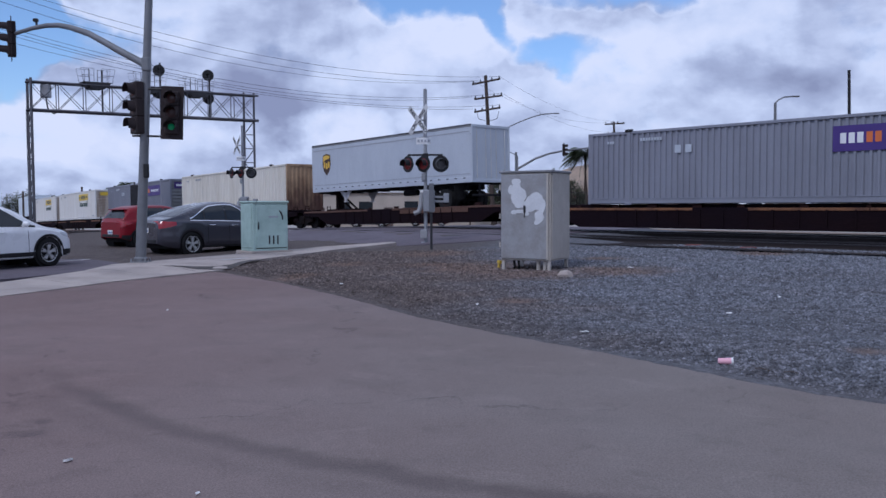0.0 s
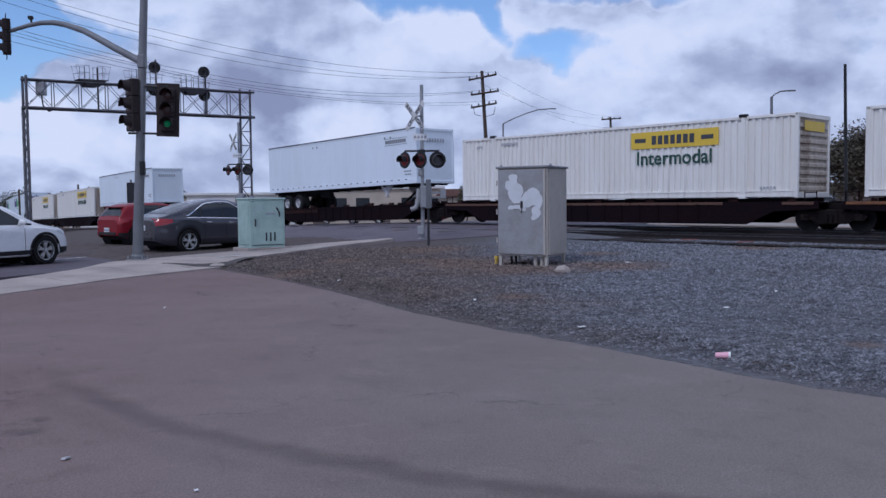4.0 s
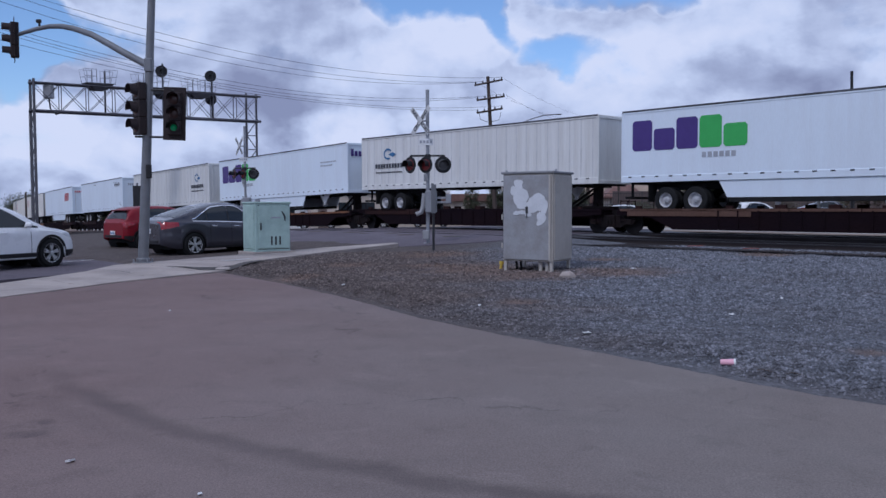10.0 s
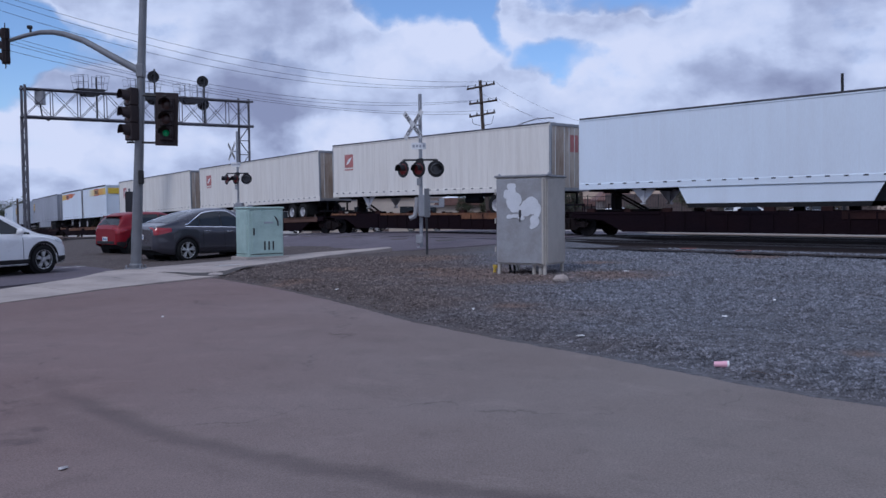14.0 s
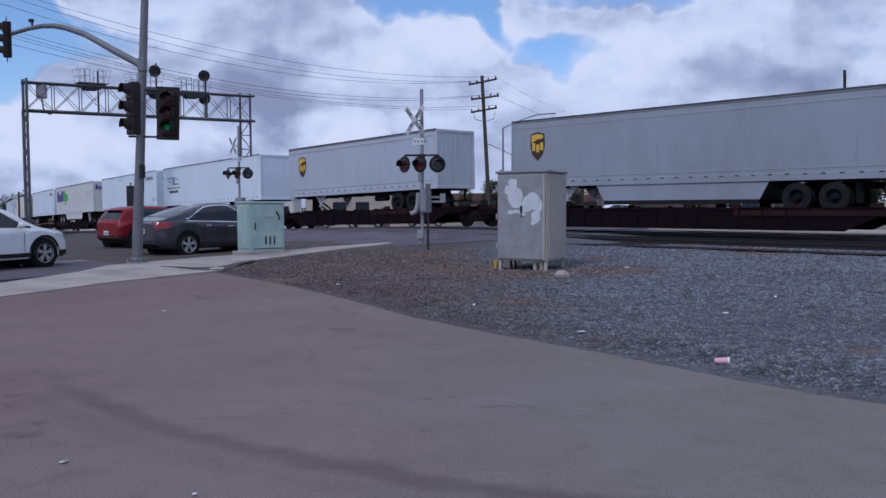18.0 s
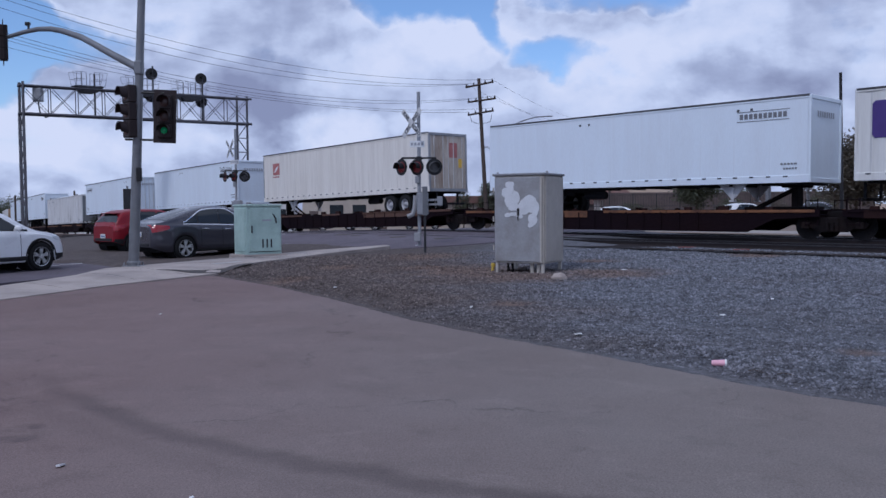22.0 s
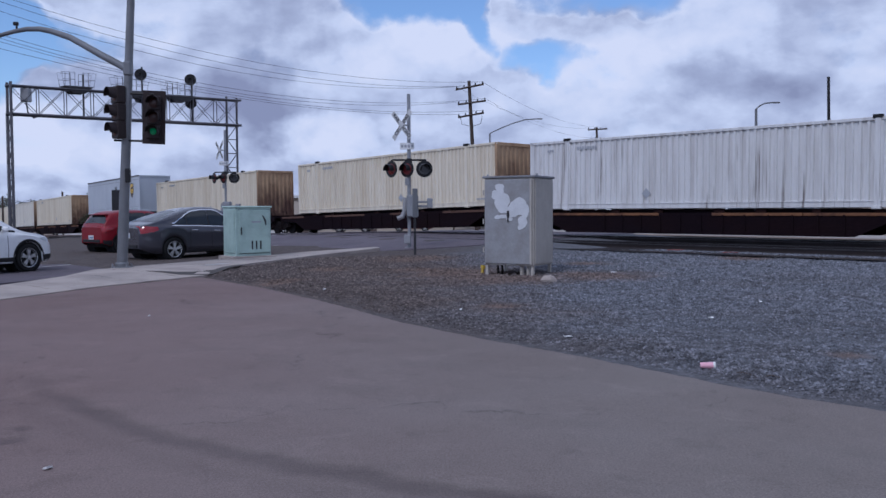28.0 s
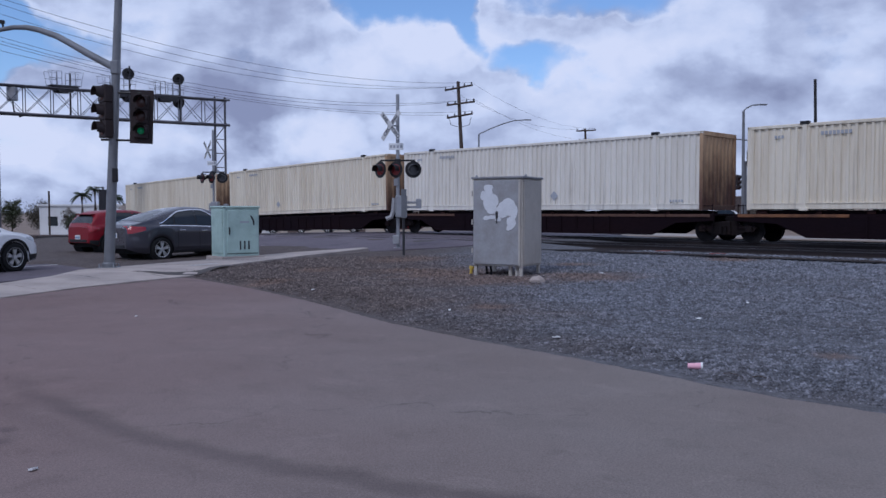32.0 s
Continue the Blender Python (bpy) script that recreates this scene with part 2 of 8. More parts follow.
# ---- materials ----
def material(name, color, rough=0.6, metal=0.0, grain=0.12, grain_scale=40.0, patch=0.15, patch_scale=1.2, bump=0.0, bump_scale=60.0,
             tint=None, stretch=(1, 1, 1), spec=0.5, island=0.0, object_vary=0.0, coat=0.0, streak=0.0, rust=None):
    """A paint or surface with grain and larger patches; tint: the colour that the patches lean to."""
    mat = bpy.data.materials.new(name)
    mat.use_nodes = True
    nt = mat.node_tree
    N, L = nt.nodes.new, nt.links.new
    bs = nt.nodes["Principled BSDF"]
    tc, mp = N("ShaderNodeTexCoord"), N("ShaderNodeMapping")
    mp.inputs["Scale"].default_value = stretch
    L(tc.outputs["Object"], mp.inputs[0])

    def nz(scale, detail, rough_=0.55):
        n = N("ShaderNodeTexNoise")
        L(mp.outputs[0], n.inputs["Vector"])
        n.inputs["Scale"].default_value, n.inputs["Detail"].default_value, n.inputs["Roughness"].default_value = scale, detail, rough_
        return n.outputs["Fac"]

    def rng(v, a, b, lo=0.3, hi=0.7):
        n = N("ShaderNodeMapRange")
        L(v, n.inputs[0])
        n.inputs[1].default_value, n.inputs[2].default_value, n.inputs[3].default_value, n.inputs[4].default_value = lo, hi, a, b
        return n.outputs[0]

    g, p = nz(grain_scale, 4.0, 0.6), nz(patch_scale, 5.0, 0.6)
    tint = tint or tuple(c * 0.6 for c in color)
    mix = N("ShaderNodeMix")
    mix.data_type = "RGBA"
    mix.inputs["A"].default_value, mix.inputs["B"].default_value = (*color, 1), (*tint, 1)
    L(rng(p, 0.0, min(1.0, patch * 2.2), 0.42, 0.72), mix.inputs["Factor"])
    hsv = N("ShaderNodeHueSaturation")
    L(mix.outputs["Result"], hsv.inputs["Color"])
    if streak:
        # thin runs of dirty water down the face, in some stretches more than in others
        wide = N("ShaderNodeMapping")
        wide.inputs["Scale"].default_value = (6.0, 0.05, 0.22)
        L(tc.outputs["Object"], wide.inputs[0])
        run = N("ShaderNodeTexNoise")
        L(wide.outputs[0], run.inputs["Vector"])
        run.inputs["Scale"].default_value, run.inputs["Detail"].default_value, run.inputs["Roughness"].default_value = 1.0, 3.0, 0.6
        some = N("ShaderNodeTexNoise")
        L(tc.outputs["Object"], some.inputs["Vector"])
        some.inputs["Scale"].default_value = 0.35
        both = N("ShaderNodeMath")
        both.operation = "MULTIPLY"
        L(rng(run.outputs["Fac"], 0.0, streak, 0.56, 0.68), both.inputs[0])
        L(rng(some.outputs["Fac"], 0.0, 1.0, 0.44, 0.58), both.inputs[1])
        dirty = N("ShaderNodeMix")
        dirty.data_type = "RGBA"
        dirty.inputs["B"].default_value = (0.13, 0.10, 0.085, 1)
        L(both.outputs[0], dirty.inputs["Factor"])
        L(mix.outputs["Result"], dirty.inputs["A"])
        L(dirty.outputs["Result"], hsv.inputs["Color"])
    if rust:
        # rust that has eaten up from the sill, with a ragged edge and runs above it
        sep, rag, low = N("ShaderNodeSeparateXYZ"), N("ShaderNodeMath"), N("ShaderNodeMix")
        L(tc.outputs["Object"], sep.inputs[0])
        rag.operation = "MULTIPLY_ADD"
        L(nz(1.5, 5.0, 0.65), rag.inputs[0])
        rag.inputs[1].default_value = -4.2
        L(sep.outputs["Z"], rag.inputs[2])
        low.data_type = "RGBA"
        low.inputs["B"].default_value = (*rust[2], 1)
        L(rng(rag.outputs[0], 0.9, 0.0, rust[0] - 2.1, rust[1] - 2.1), low.inputs["Factor"])
        L(hsv.inputs["Color"].links[0].from_socket, low.inputs["A"])
        L(low.outputs["Result"], hsv.inputs["Color"])
    val = rng(g, 1 - grain, 1 + grain)
    if island or object_vary:
        src = N("ShaderNodeNewGeometry").outputs["Random Per Island"] if island else N("ShaderNodeObjectInfo").outputs["Random"]
        k = island or object_vary
        mul = N("ShaderNodeMath")
        mul.operation = "MULTIPLY"
        L(val, mul.inputs[0])
        L(rng(src, 1 - k, 1 + k, 0.0, 1.0), mul.inputs[1])
        val = mul.outputs[0]
    L(val, hsv.inputs["Value"])
    L(hsv.outputs[0], bs.inputs["Base Color"])
    L(rng(p, max(0.02, rough - 0.08), min(1.0, rough + 0.12)), bs.inputs["Roughness"])
    bs.inputs["Metallic"].default_value = metal
    bs.inputs["Specular IOR Level"].default_value = spec
    bs.inputs["Coat Weight"].default_value = coat
    if bump:
        b = N("ShaderNodeBump")
        b.inputs["Strength"].default_value, b.inputs["Distance"].default_value = min(1.0, bump), 0.02
        L(nz(bump_scale, 5.0, 0.65), b.inputs["Height"])
        L(b.outputs[0], bs.inputs["Normal"])
    return mat


def fading_paint(name, x0, x1, stops):
    """Paint whose colour runs along x."""
    mat = bpy.data.materials.new(name)
    mat.use_nodes = True
    nt = mat.node_tree
    N, L = nt.nodes.new, nt.links.new
    bs = nt.nodes["Principled BSDF"]
    tc, sep, rng, ramp = N("ShaderNodeTexCoord"), N("ShaderNodeSeparateXYZ"), N("ShaderNodeMapRange"), N("ShaderNodeValToRGB")
    L(tc.outputs["Object"], sep.inputs[0])
    L(sep.outputs["X"], rng.inputs[0])
    rng.inputs[1].default_value, rng.inputs[2].default_value = x0, x1
    L(rng.outputs[0], ramp.inputs[0])
    el = ramp.color_ramp.elements
    el[0].position, el[0].color = stops[0][0], (*stops[0][1], 1)
    el[1].position, el[1].color = stops[-1][0], (*stops[-1][1], 1)
    for pos, c in stops[1:-1]:
        el.new(pos).color = (*c, 1)
    L(ramp.outputs[0], bs.inputs["Base Color"])
    bs.inputs["Roughness"].default_value = 0.45
    return mat


def glow(name, color, strength):
    mat = bpy.data.materials.new(name)
    mat.use_nodes = True
    bs = mat.node_tree.nodes["Principled BSDF"]
    bs.inputs["Base Color"].default_value = (*color, 1)
    bs.inputs["Emission Color"].default_value = (*color, 1)
    bs.inputs["Emission Strength"].default_value = strength
    bs.inputs["Roughness"].default_value = 0.3
    return mat


def glass(name, color, rough=0.03, alpha=1.0):
    mat = bpy.data.materials.new(name)
    mat.use_nodes = True
    bs = mat.node_tree.nodes["Principled BSDF"]
    bs.inputs["Base Color"].default_value = (*color, 1)
    bs.inputs["Roughness"].default_value = rough
    bs.inputs["IOR"].default_value = 1.5
    bs.inputs["Transmission Weight"].default_value = alpha
    return mat


M = {}


def setup_materials():
    def add(key, *a, **k):
        M[key] = material(key, *a, **k)
    add("galvanised", (0.33, 0.34, 0.36), 0.45, 0.55, 0.1, 30, 0.25, 2.0)
    add("pole_grey", (0.185, 0.192, 0.205), 0.5, 0.35, 0.08, 30, 0.25, 1.5)
    add("black_paint", (0.018, 0.018, 0.02), 0.45, 0, 0.15, 40, 0.2, 3.0, spec=0.3)
    add("signal_black", (0.026, 0.019, 0.020), 0.6, 0, 0.15, 40, 0.3, 3.0, tint=(0.042, 0.030, 0.030), spec=0.25)
    add("dark_steel", (0.05, 0.05, 0.055), 0.55, 0.4, 0.2, 30, 0.3, 2.0, spec=0.3)
    add("gantry_steel", (0.098, 0.098, 0.115), 0.55, 0.3, 0.12, 20, 0.3, 1.0)
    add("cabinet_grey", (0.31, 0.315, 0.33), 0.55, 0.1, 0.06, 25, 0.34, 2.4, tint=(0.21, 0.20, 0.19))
    # browner than the door, and made paler for the light on that side
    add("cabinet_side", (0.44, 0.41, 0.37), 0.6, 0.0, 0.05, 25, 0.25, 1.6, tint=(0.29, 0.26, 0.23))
    add("whiteout", (0.62, 0.64, 0.67), 0.6, 0, 0.06, 30, 0.15, 3.0)
    add("mint", (0.42, 0.56, 0.51), 0.55, 0, 0.06, 25, 0.35, 2.6, tint=(0.30, 0.42, 0.385))
    add("concrete", (0.39, 0.335, 0.30), 0.85, 0, 0.14, 50, 0.42, 0.9, bump=0.3, bump_scale=90, tint=(0.25, 0.22, 0.205), object_vary=0.05)
    add("rubber", (0.02, 0.02, 0.021), 0.8, 0, 0.2, 30, 0.3, 4.0, spec=0.12)
    add("alloy", (0.62, 0.62, 0.63), 0.35, 0.55, 0.05, 20, 0.1, 3.0)
    add("chrome", (0.75, 0.75, 0.77), 0.12, 1.0, 0.02, 20, 0.05, 3.0)
    add("wood_pole", (0.075, 0.055, 0.045), 0.9, 0, 0.25, 8, 0.3, 1.0, stretch=(8, 8, 0.5), bump=0.3)
    add("white_paint", (0.78, 0.79, 0.80), 0.5, 0, 0.04, 30, 0.12, 2.0)
    # oil and the shade under the train in one near-black colour
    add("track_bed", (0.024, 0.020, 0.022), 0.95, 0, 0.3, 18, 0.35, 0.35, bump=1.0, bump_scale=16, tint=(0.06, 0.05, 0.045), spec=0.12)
    add("pale_dirt", (0.36, 0.33, 0.30), 0.95, 0, 0.15, 12, 0.4, 0.25, tint=(0.24, 0.21, 0.19))
    add("dirt", (0.21, 0.155, 0.115), 0.95, 0, 0.2, 12, 0.4, 0.25, bump=0.6, bump_scale=10, tint=(0.15, 0.12, 0.10))
    add("rail", (0.030, 0.022, 0.022), 0.6, 0.4, 0.15, 20, 0.3, 1.0)
    add("rail_head", (0.075, 0.070, 0.074), 0.38, 0.8, 0.05, 20, 0.1, 1.0)
    add("tie", (0.035, 0.03, 0.028), 0.9, 0, 0.25, 14, 0.4, 1.0, stretch=(0.6, 4, 4), object_vary=0.2, spec=0.12)
    add("road_paint", (0.46, 0.45, 0.44), 0.7, 0, 0.15, 30, 0.5, 2.5, tint=(0.16, 0.155, 0.155))
    add("bark", (0.09, 0.065, 0.05), 0.95, 0, 0.3, 20, 0.3, 2.0, stretch=(4, 4, 0.7), bump=0.6)
    add("leaf", (0.068, 0.074, 0.042), 0.6, 0, 0.2, 4, 0.4, 0.4, tint=(0.035, 0.05, 0.02), island=0.45)
    add("leaf_olive", (0.085, 0.070, 0.048), 0.6, 0, 0.2, 4, 0.4, 0.4, tint=(0.06, 0.05, 0.035), island=0.4)
    add("palm_leaf", (0.05, 0.07, 0.032), 0.5, 0, 0.2, 4, 0.3, 0.5, island=0.4)
    add("hill", (0.34, 0.25, 0.18), 0.95, 0, 0.15, 0.2, 0.5, 0.02, tint=(0.24, 0.19, 0.15))
    add("roof_tile", (0.19, 0.105, 0.088), 0.8, 0, 0.2, 6, 0.3, 0.6)
    add("stucco", (0.48, 0.42, 0.36), 0.9, 0, 0.06, 30, 0.2, 0.5)
    add("white_wall", (0.66, 0.66, 0.66), 0.85, 0, 0.05, 30, 0.15, 0.5)
    add("window_dark", (0.02, 0.025, 0.03), 0.1, 0, 0.1, 4, 0.2, 1.0)
    add("brown_wall", (0.125, 0.095, 0.088), 0.9, 0, 0.15, 10, 0.3, 0.5)
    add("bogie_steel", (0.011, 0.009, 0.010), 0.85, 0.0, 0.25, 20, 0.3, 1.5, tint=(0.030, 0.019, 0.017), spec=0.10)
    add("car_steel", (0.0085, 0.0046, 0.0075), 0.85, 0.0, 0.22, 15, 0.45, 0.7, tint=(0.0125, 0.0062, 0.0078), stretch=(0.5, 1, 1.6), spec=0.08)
    add("car_yellow", (0.20, 0.082, 0.032), 0.7, 0, 0.2, 15, 0.5, 1.6, tint=(0.06, 0.026, 0.018))
    add("car_brown", (0.022, 0.010, 0.010), 0.75, 0, 0.2, 15, 0.4, 1.0, tint=(0.042, 0.018, 0.015), spec=0.12)
    add("car_rust", (0.10, 0.05, 0.035), 0.8, 0, 0.2, 15, 0.4, 1.0, tint=(0.09, 0.045, 0.03))
    add("wheel_steel", (0.022, 0.02, 0.021), 0.6, 0.5, 0.2, 20, 0.2, 2.0, spec=0.12)
    add("trailer_under", (0.02, 0.02, 0.023), 0.75, 0.1, 0.2, 20, 0.3, 2.0, spec=0.12)
    add("rim_white", (0.55, 0.55, 0.57), 0.45, 0.1, 0.08, 20, 0.3, 3.0)
    add("trailer_white", (0.73, 0.81, 0.89), 0.38, 0.0, 0.03, 20, 0.16, 0.6, tint=(0.62, 0.65, 0.70), stretch=(2, 1, 0.3))
    add("trailer_ivory", (0.77, 0.74, 0.68), 0.45, 0.0, 0.05, 12, 0.30, 0.9, tint=(0.62, 0.58, 0.52), stretch=(3, 1, 0.2), streak=0.20)
    add("logo_faded", (0.46, 0.17, 0.16), 0.6, 0, 0.08, 20, 0.3, 4)
    add("trailer_cream", (0.71, 0.71, 0.69), 0.45, 0.0, 0.05, 12, 0.32, 1.2, tint=(0.56, 0.55, 0.52), stretch=(3, 1, 0.18), streak=0.22)
    add("post_grime", (0.62, 0.62, 0.62), 0.5, 0.1, 0.06, 20, 0.3, 1.0)
    add("trailer_silver", (0.49, 0.53, 0.585), 0.42, 0.15, 0.04, 20, 0.2, 0.6, tint=(0.34, 0.38, 0.45), stretch=(1, 1, 0.4))
    add("trailer_grey", (0.33, 0.35, 0.40), 0.45, 0.1, 0.04, 20, 0.2, 0.6, stretch=(1, 1, 0.4))
    add("box_tan", (0.74, 0.68, 0.56), 0.55, 0.0, 0.05, 14, 0.38, 0.8, tint=(0.56, 0.48, 0.36), stretch=(3, 1, 0.2), streak=0.30)
    add("box_cream", (0.74, 0.71, 0.64), 0.55, 0.0, 0.05, 14, 0.36, 0.8, tint=(0.58, 0.54, 0.47), stretch=(3, 1, 0.2), streak=0.35)
    add("box_white", (0.70, 0.70, 0.70), 0.55, 0.0, 0.05, 20, 0.3, 1.4, tint=(0.46, 0.44, 0.43), stretch=(3, 1, 0.25), streak=0.85)
    add("box_grey", (0.25, 0.26, 0.31), 0.5, 0.1, 0.04, 20, 0.2, 0.6, stretch=(1, 1, 0.35))
    add("box_light", (0.79, 0.775, 0.745), 0.5, 0.0, 0.04, 14, 0.24, 0.9, tint=(0.64, 0.60, 0.54), stretch=(4, 1, 0.2), streak=0.25)
    add("rust_end", (0.44, 0.29, 0.17), 0.75, 0.0, 0.10, 14, 0.48, 0.9, tint=(0.17, 0.080, 0.045), stretch=(1, 1, 0.5), streak=0.25, rust=(1.6, 3.4, (0.060, 0.022, 0.018)))
    add("door_grimy", (0.55, 0.49, 0.42), 0.65, 0.0, 0.12, 12, 0.5, 1.2, tint=(0.26, 0.18, 0.13), stretch=(1, 1.5, 0.3))
    add("grey_end", (0.24, 0.245, 0.26), 0.6, 0.1, 0.1, 14, 0.3, 1.0)
    add("roof_edge", (0.035, 0.036, 0.042), 0.6, 0.2, 0.1, 20, 0.4, 0.7, tint=(0.12, 0.125, 0.14), stretch=(1, 1, 1))
    add("logo_purple", (0.060, 0.030, 0.19), 0.45, 0, 0.05, 20, 0.1, 2)
    add("logo_green", (0.05, 0.42, 0.09), 0.45, 0, 0.05, 20, 0.1, 2)
    add("logo_orange", (0.65, 0.16, 0.04), 0.45, 0, 0.05, 20, 0.1, 2)
    add("logo_yellow", (0.72, 0.50, 0.05), 0.45, 0, 0.05, 20, 0.1, 2)
    add("logo_brown", (0.05, 0.022, 0.012), 0.45, 0, 0.05, 20, 0.1, 2)
    add("logo_gold", (0.75, 0.47, 0.06), 0.45, 0, 0.05, 20, 0.1, 2)
    add("logo_red", (0.50, 0.035, 0.045), 0.5, 0, 0.05, 20, 0.1, 2)
    add("logo_blue", (0.04, 0.15, 0.32), 0.5, 0, 0.05, 20, 0.1, 2)
    add("lettering", (0.05, 0.055, 0.07), 0.6, 0, 0.05, 20, 0.1, 2)
    add("lettering_green", (0.018, 0.070, 0.055), 0.6, 0, 0.05, 20, 0.1, 2)
    add("lettering_mid", (0.17, 0.18, 0.20), 0.6, 0, 0.05, 20, 0.1, 2)
    add("lettering_pale", (0.36, 0.38, 0.42), 0.6, 0, 0.05, 20, 0.1, 2)
    add("lens_off", (0.15, 0.020, 0.020), 0.25, 0, 0.05, 20, 0.1, 2)
    add("sign_white", (0.60, 0.61, 0.62), 0.5, 0, 0.06, 30, 0.3, 4.0)
    add("lens_grey", (0.10, 0.10, 0.105), 0.3, 0, 0.1, 20, 0.2, 6)
    add("lens_dark", (0.05, 0.022, 0.020), 0.25, 0, 0.05, 20, 0.1, 2)
    add("car_white", (0.82, 0.83, 0.84), 0.25, 0, 0.01, 20, 0.03, 1, coat=0.6)
    add("car_red", (0.20, 0.004, 0.012), 0.32, 0, 0.02, 20, 0.05, 1, coat=0.12, spec=0.3)
    add("car_grey", (0.048, 0.046, 0.060), 0.30, 0.4, 0.03, 200, 0.05, 1, coat=0.8)
    add("tail_red", (0.30, 0.012, 0.02), 0.2, 0, 0.02, 20, 0.05, 1, coat=0.5)
    add("plate_white", (0.7, 0.7, 0.7), 0.5, 0, 0.02, 20, 0.05, 1)
    add("litter_pink", (0.80, 0.42, 0.50), 0.5, 0, 0.05, 20, 0.1, 4)
    add("litter_white", (0.75, 0.75, 0.74), 0.6, 0, 0.05, 20, 0.1, 4)
    add("conduit_yellow", (0.55, 0.38, 0.05), 0.6, 0, 0.1, 20, 0.2, 4)
    add("stain_red", (0.20, 0.055, 0.045), 0.9, 0, 0.2, 12, 0.4, 3.0)
    add("edge_dirt", (0.082, 0.072, 0.068), 0.95, 0, 0.3, 30, 0.4, 2.0, bump=0.6, bump_scale=40)
    add("wire", (0.03, 0.03, 0.035), 0.6, 0, 0.05, 20, 0.1, 1)
    add("logo_orange_pale", (0.62, 0.36, 0.14), 0.5, 0, 0.05, 20, 0.1, 2)
    M["band_fade"] = fading_paint("band_fade", -2.0, 4.0, ((0.0, (0.73, 0.80, 0.86)), (0.22, (0.74, 0.66, 0.36)), (0.5, (0.74, 0.47, 0.06)), (0.75, (0.70, 0.34, 0.04)), (1.0, (0.74, 0.56, 0.12))))
    M["green_light"] = glow("green_light", (0.004, 0.16, 0.06), 0.22)
    M["red_light"] = glow("red_light", (0.6, 0.02, 0.02), 0.22)
    M["car_glass"] = glass("car_glass", (0.02, 0.025, 0.03), 0.03, 0.0)
    M["headlamp"] = glass("headlamp", (0.42, 0.44, 0.46), 0.08, 0.0)


setup_materials()

# ---- lie of the land ----
# The main track: a straight, then a wide curve that falls away gently.
TH, Z0, CURV, S1, S_END = radians(43.237), 41.72, 0.0017645, 12.25, -190.0
GRADE, S_GRADE = 0.02306, -3.0
RAIL = 0.50                                   # top of the rails at the crossing
SX, CX = math.sin(TH), math.cos(TH)
ROAD = Vector((0.454, 0.891))                 # the way of the road
LEFT = Vector((-0.891, 0.454))
CURB = Vector((-7.9, 22.3))                   # a point of its kerb


def drop(s):
    """How far the line has fallen at the run s."""
    return GRADE * min(max(s, S_END) - S_GRADE, 0.0)


def track_at(s, off=0.0):
    """Place, heading and slope of the main track at the run s; off: metres further from the near face of the train."""
    b, a = max(s, S1), min(max(s, S_END) - S1, 0.0)
    x = b * SX + (math.cos(TH) - math.cos(TH + CURV * a)) / CURV
    y = Z0 - b * CX - (math.sin(TH + CURV * a) - math.sin(TH)) / CURV
    ph = TH + CURV * a
    if s < S_END:
        x += (s - S_END) * math.sin(ph)
        y -= (s - S_END) * math.cos(ph)
    slope = GRADE if S_END < s < S_GRADE else 0.0
    return x + off * math.cos(ph), y + off * math.sin(ph), ph, slope


def run_and_gap(x, y):
    """Run along the track of a place, and its distance on the camera's side from the track's middle."""
    s = SX * x - CX * (y - Z0)
    d = Z0 * SX + 1.3 - (CX * x + SX * y)
    if s < S1:
        k = max(s, S_END) - S1
        d += CURV * k * k / 2
    return s, d


def road_height(x, y):
    s, d = run_and_gap(x, y)
    h = 0.49 if -4.5 < d < 6.8 else 0.49 * math.exp(-(d - 6.8) / 5) if d > 0 else 0.30 + 0.19 * math.exp((d + 4.5) / 8)
    return h + drop(s)


LOT_EDGE = [(-5.6, 20.65), (-5.1, 20.2), (-3.31, 17.59), (-1.58, 14.59), (-0.33, 12.07), (0.82, 10.33), (1.9, 8.88), (2.69, 7.68), (3.17, 7.03), (3.54, 6.66), (6.5, 3.2), (14.0, -5.0)]
WALK_NEAR = [(-9.6, 10.5), (-7.86, 15.02), (-7.41, 16.25), (-6.93, 17.83), (-6.2, 19.25), (-5.36, 20.74), (-4.7, 23.4), (-3.35, 26.5), (-1.55, 29.2)]


def beyond_lot(x, y):
    """How far a place lies beyond the edge of the asphalt, about; below 0 on it."""
    best, sign = 1e9, 1
    for (ax, ay), (bx, by) in zip(LOT_EDGE, LOT_EDGE[1:]):
        ux, uy = bx - ax, by - ay
        t = min(1, max(0, ((x - ax) * ux + (y - ay) * uy) / (ux * ux + uy * uy)))
        q = math.hypot(x - ax - t * ux, y - ay - t * uy)
        if q < best:
            best, sign = q, 1 if ux * (y - ay) - uy * (x - ax) > 0 else -1
    return best * sign


def gravel_height(x, y):
    s, d = run_and_gap(x, y)
    h = 0.34 if d < 6.8 else 0.34 * math.exp(-(d - 6.8) / 10)
    n = noise.noise((x * 0.5, y * 0.5, 0)) * 0.03 + noise.noise((x * 1.7, y * 1.7, 3)) * 0.012
    if d > 7.5:
        h += n
    p = Vector((x, y)) - CURB
    a, b = p.dot(ROAD), p.dot(LEFT)
    if 6.0 < a < 30 and b > -10:                # built up to the road at the crossing
        k = min(1.0, (b + 10) / 2.5) * min(1.0, (a - 6) / 3)
        h += max(0.0, road_height(x, y) - drop(s) - 0.03 - h) * k
    if beyond_lot(x, y) < 3.0:
        k = min(1.0, max(0.0, (beyond_lot(x, y) + 0.12) / 0.9))
        h = -0.04 * (1 - k) + h * k
    return h + drop(s)


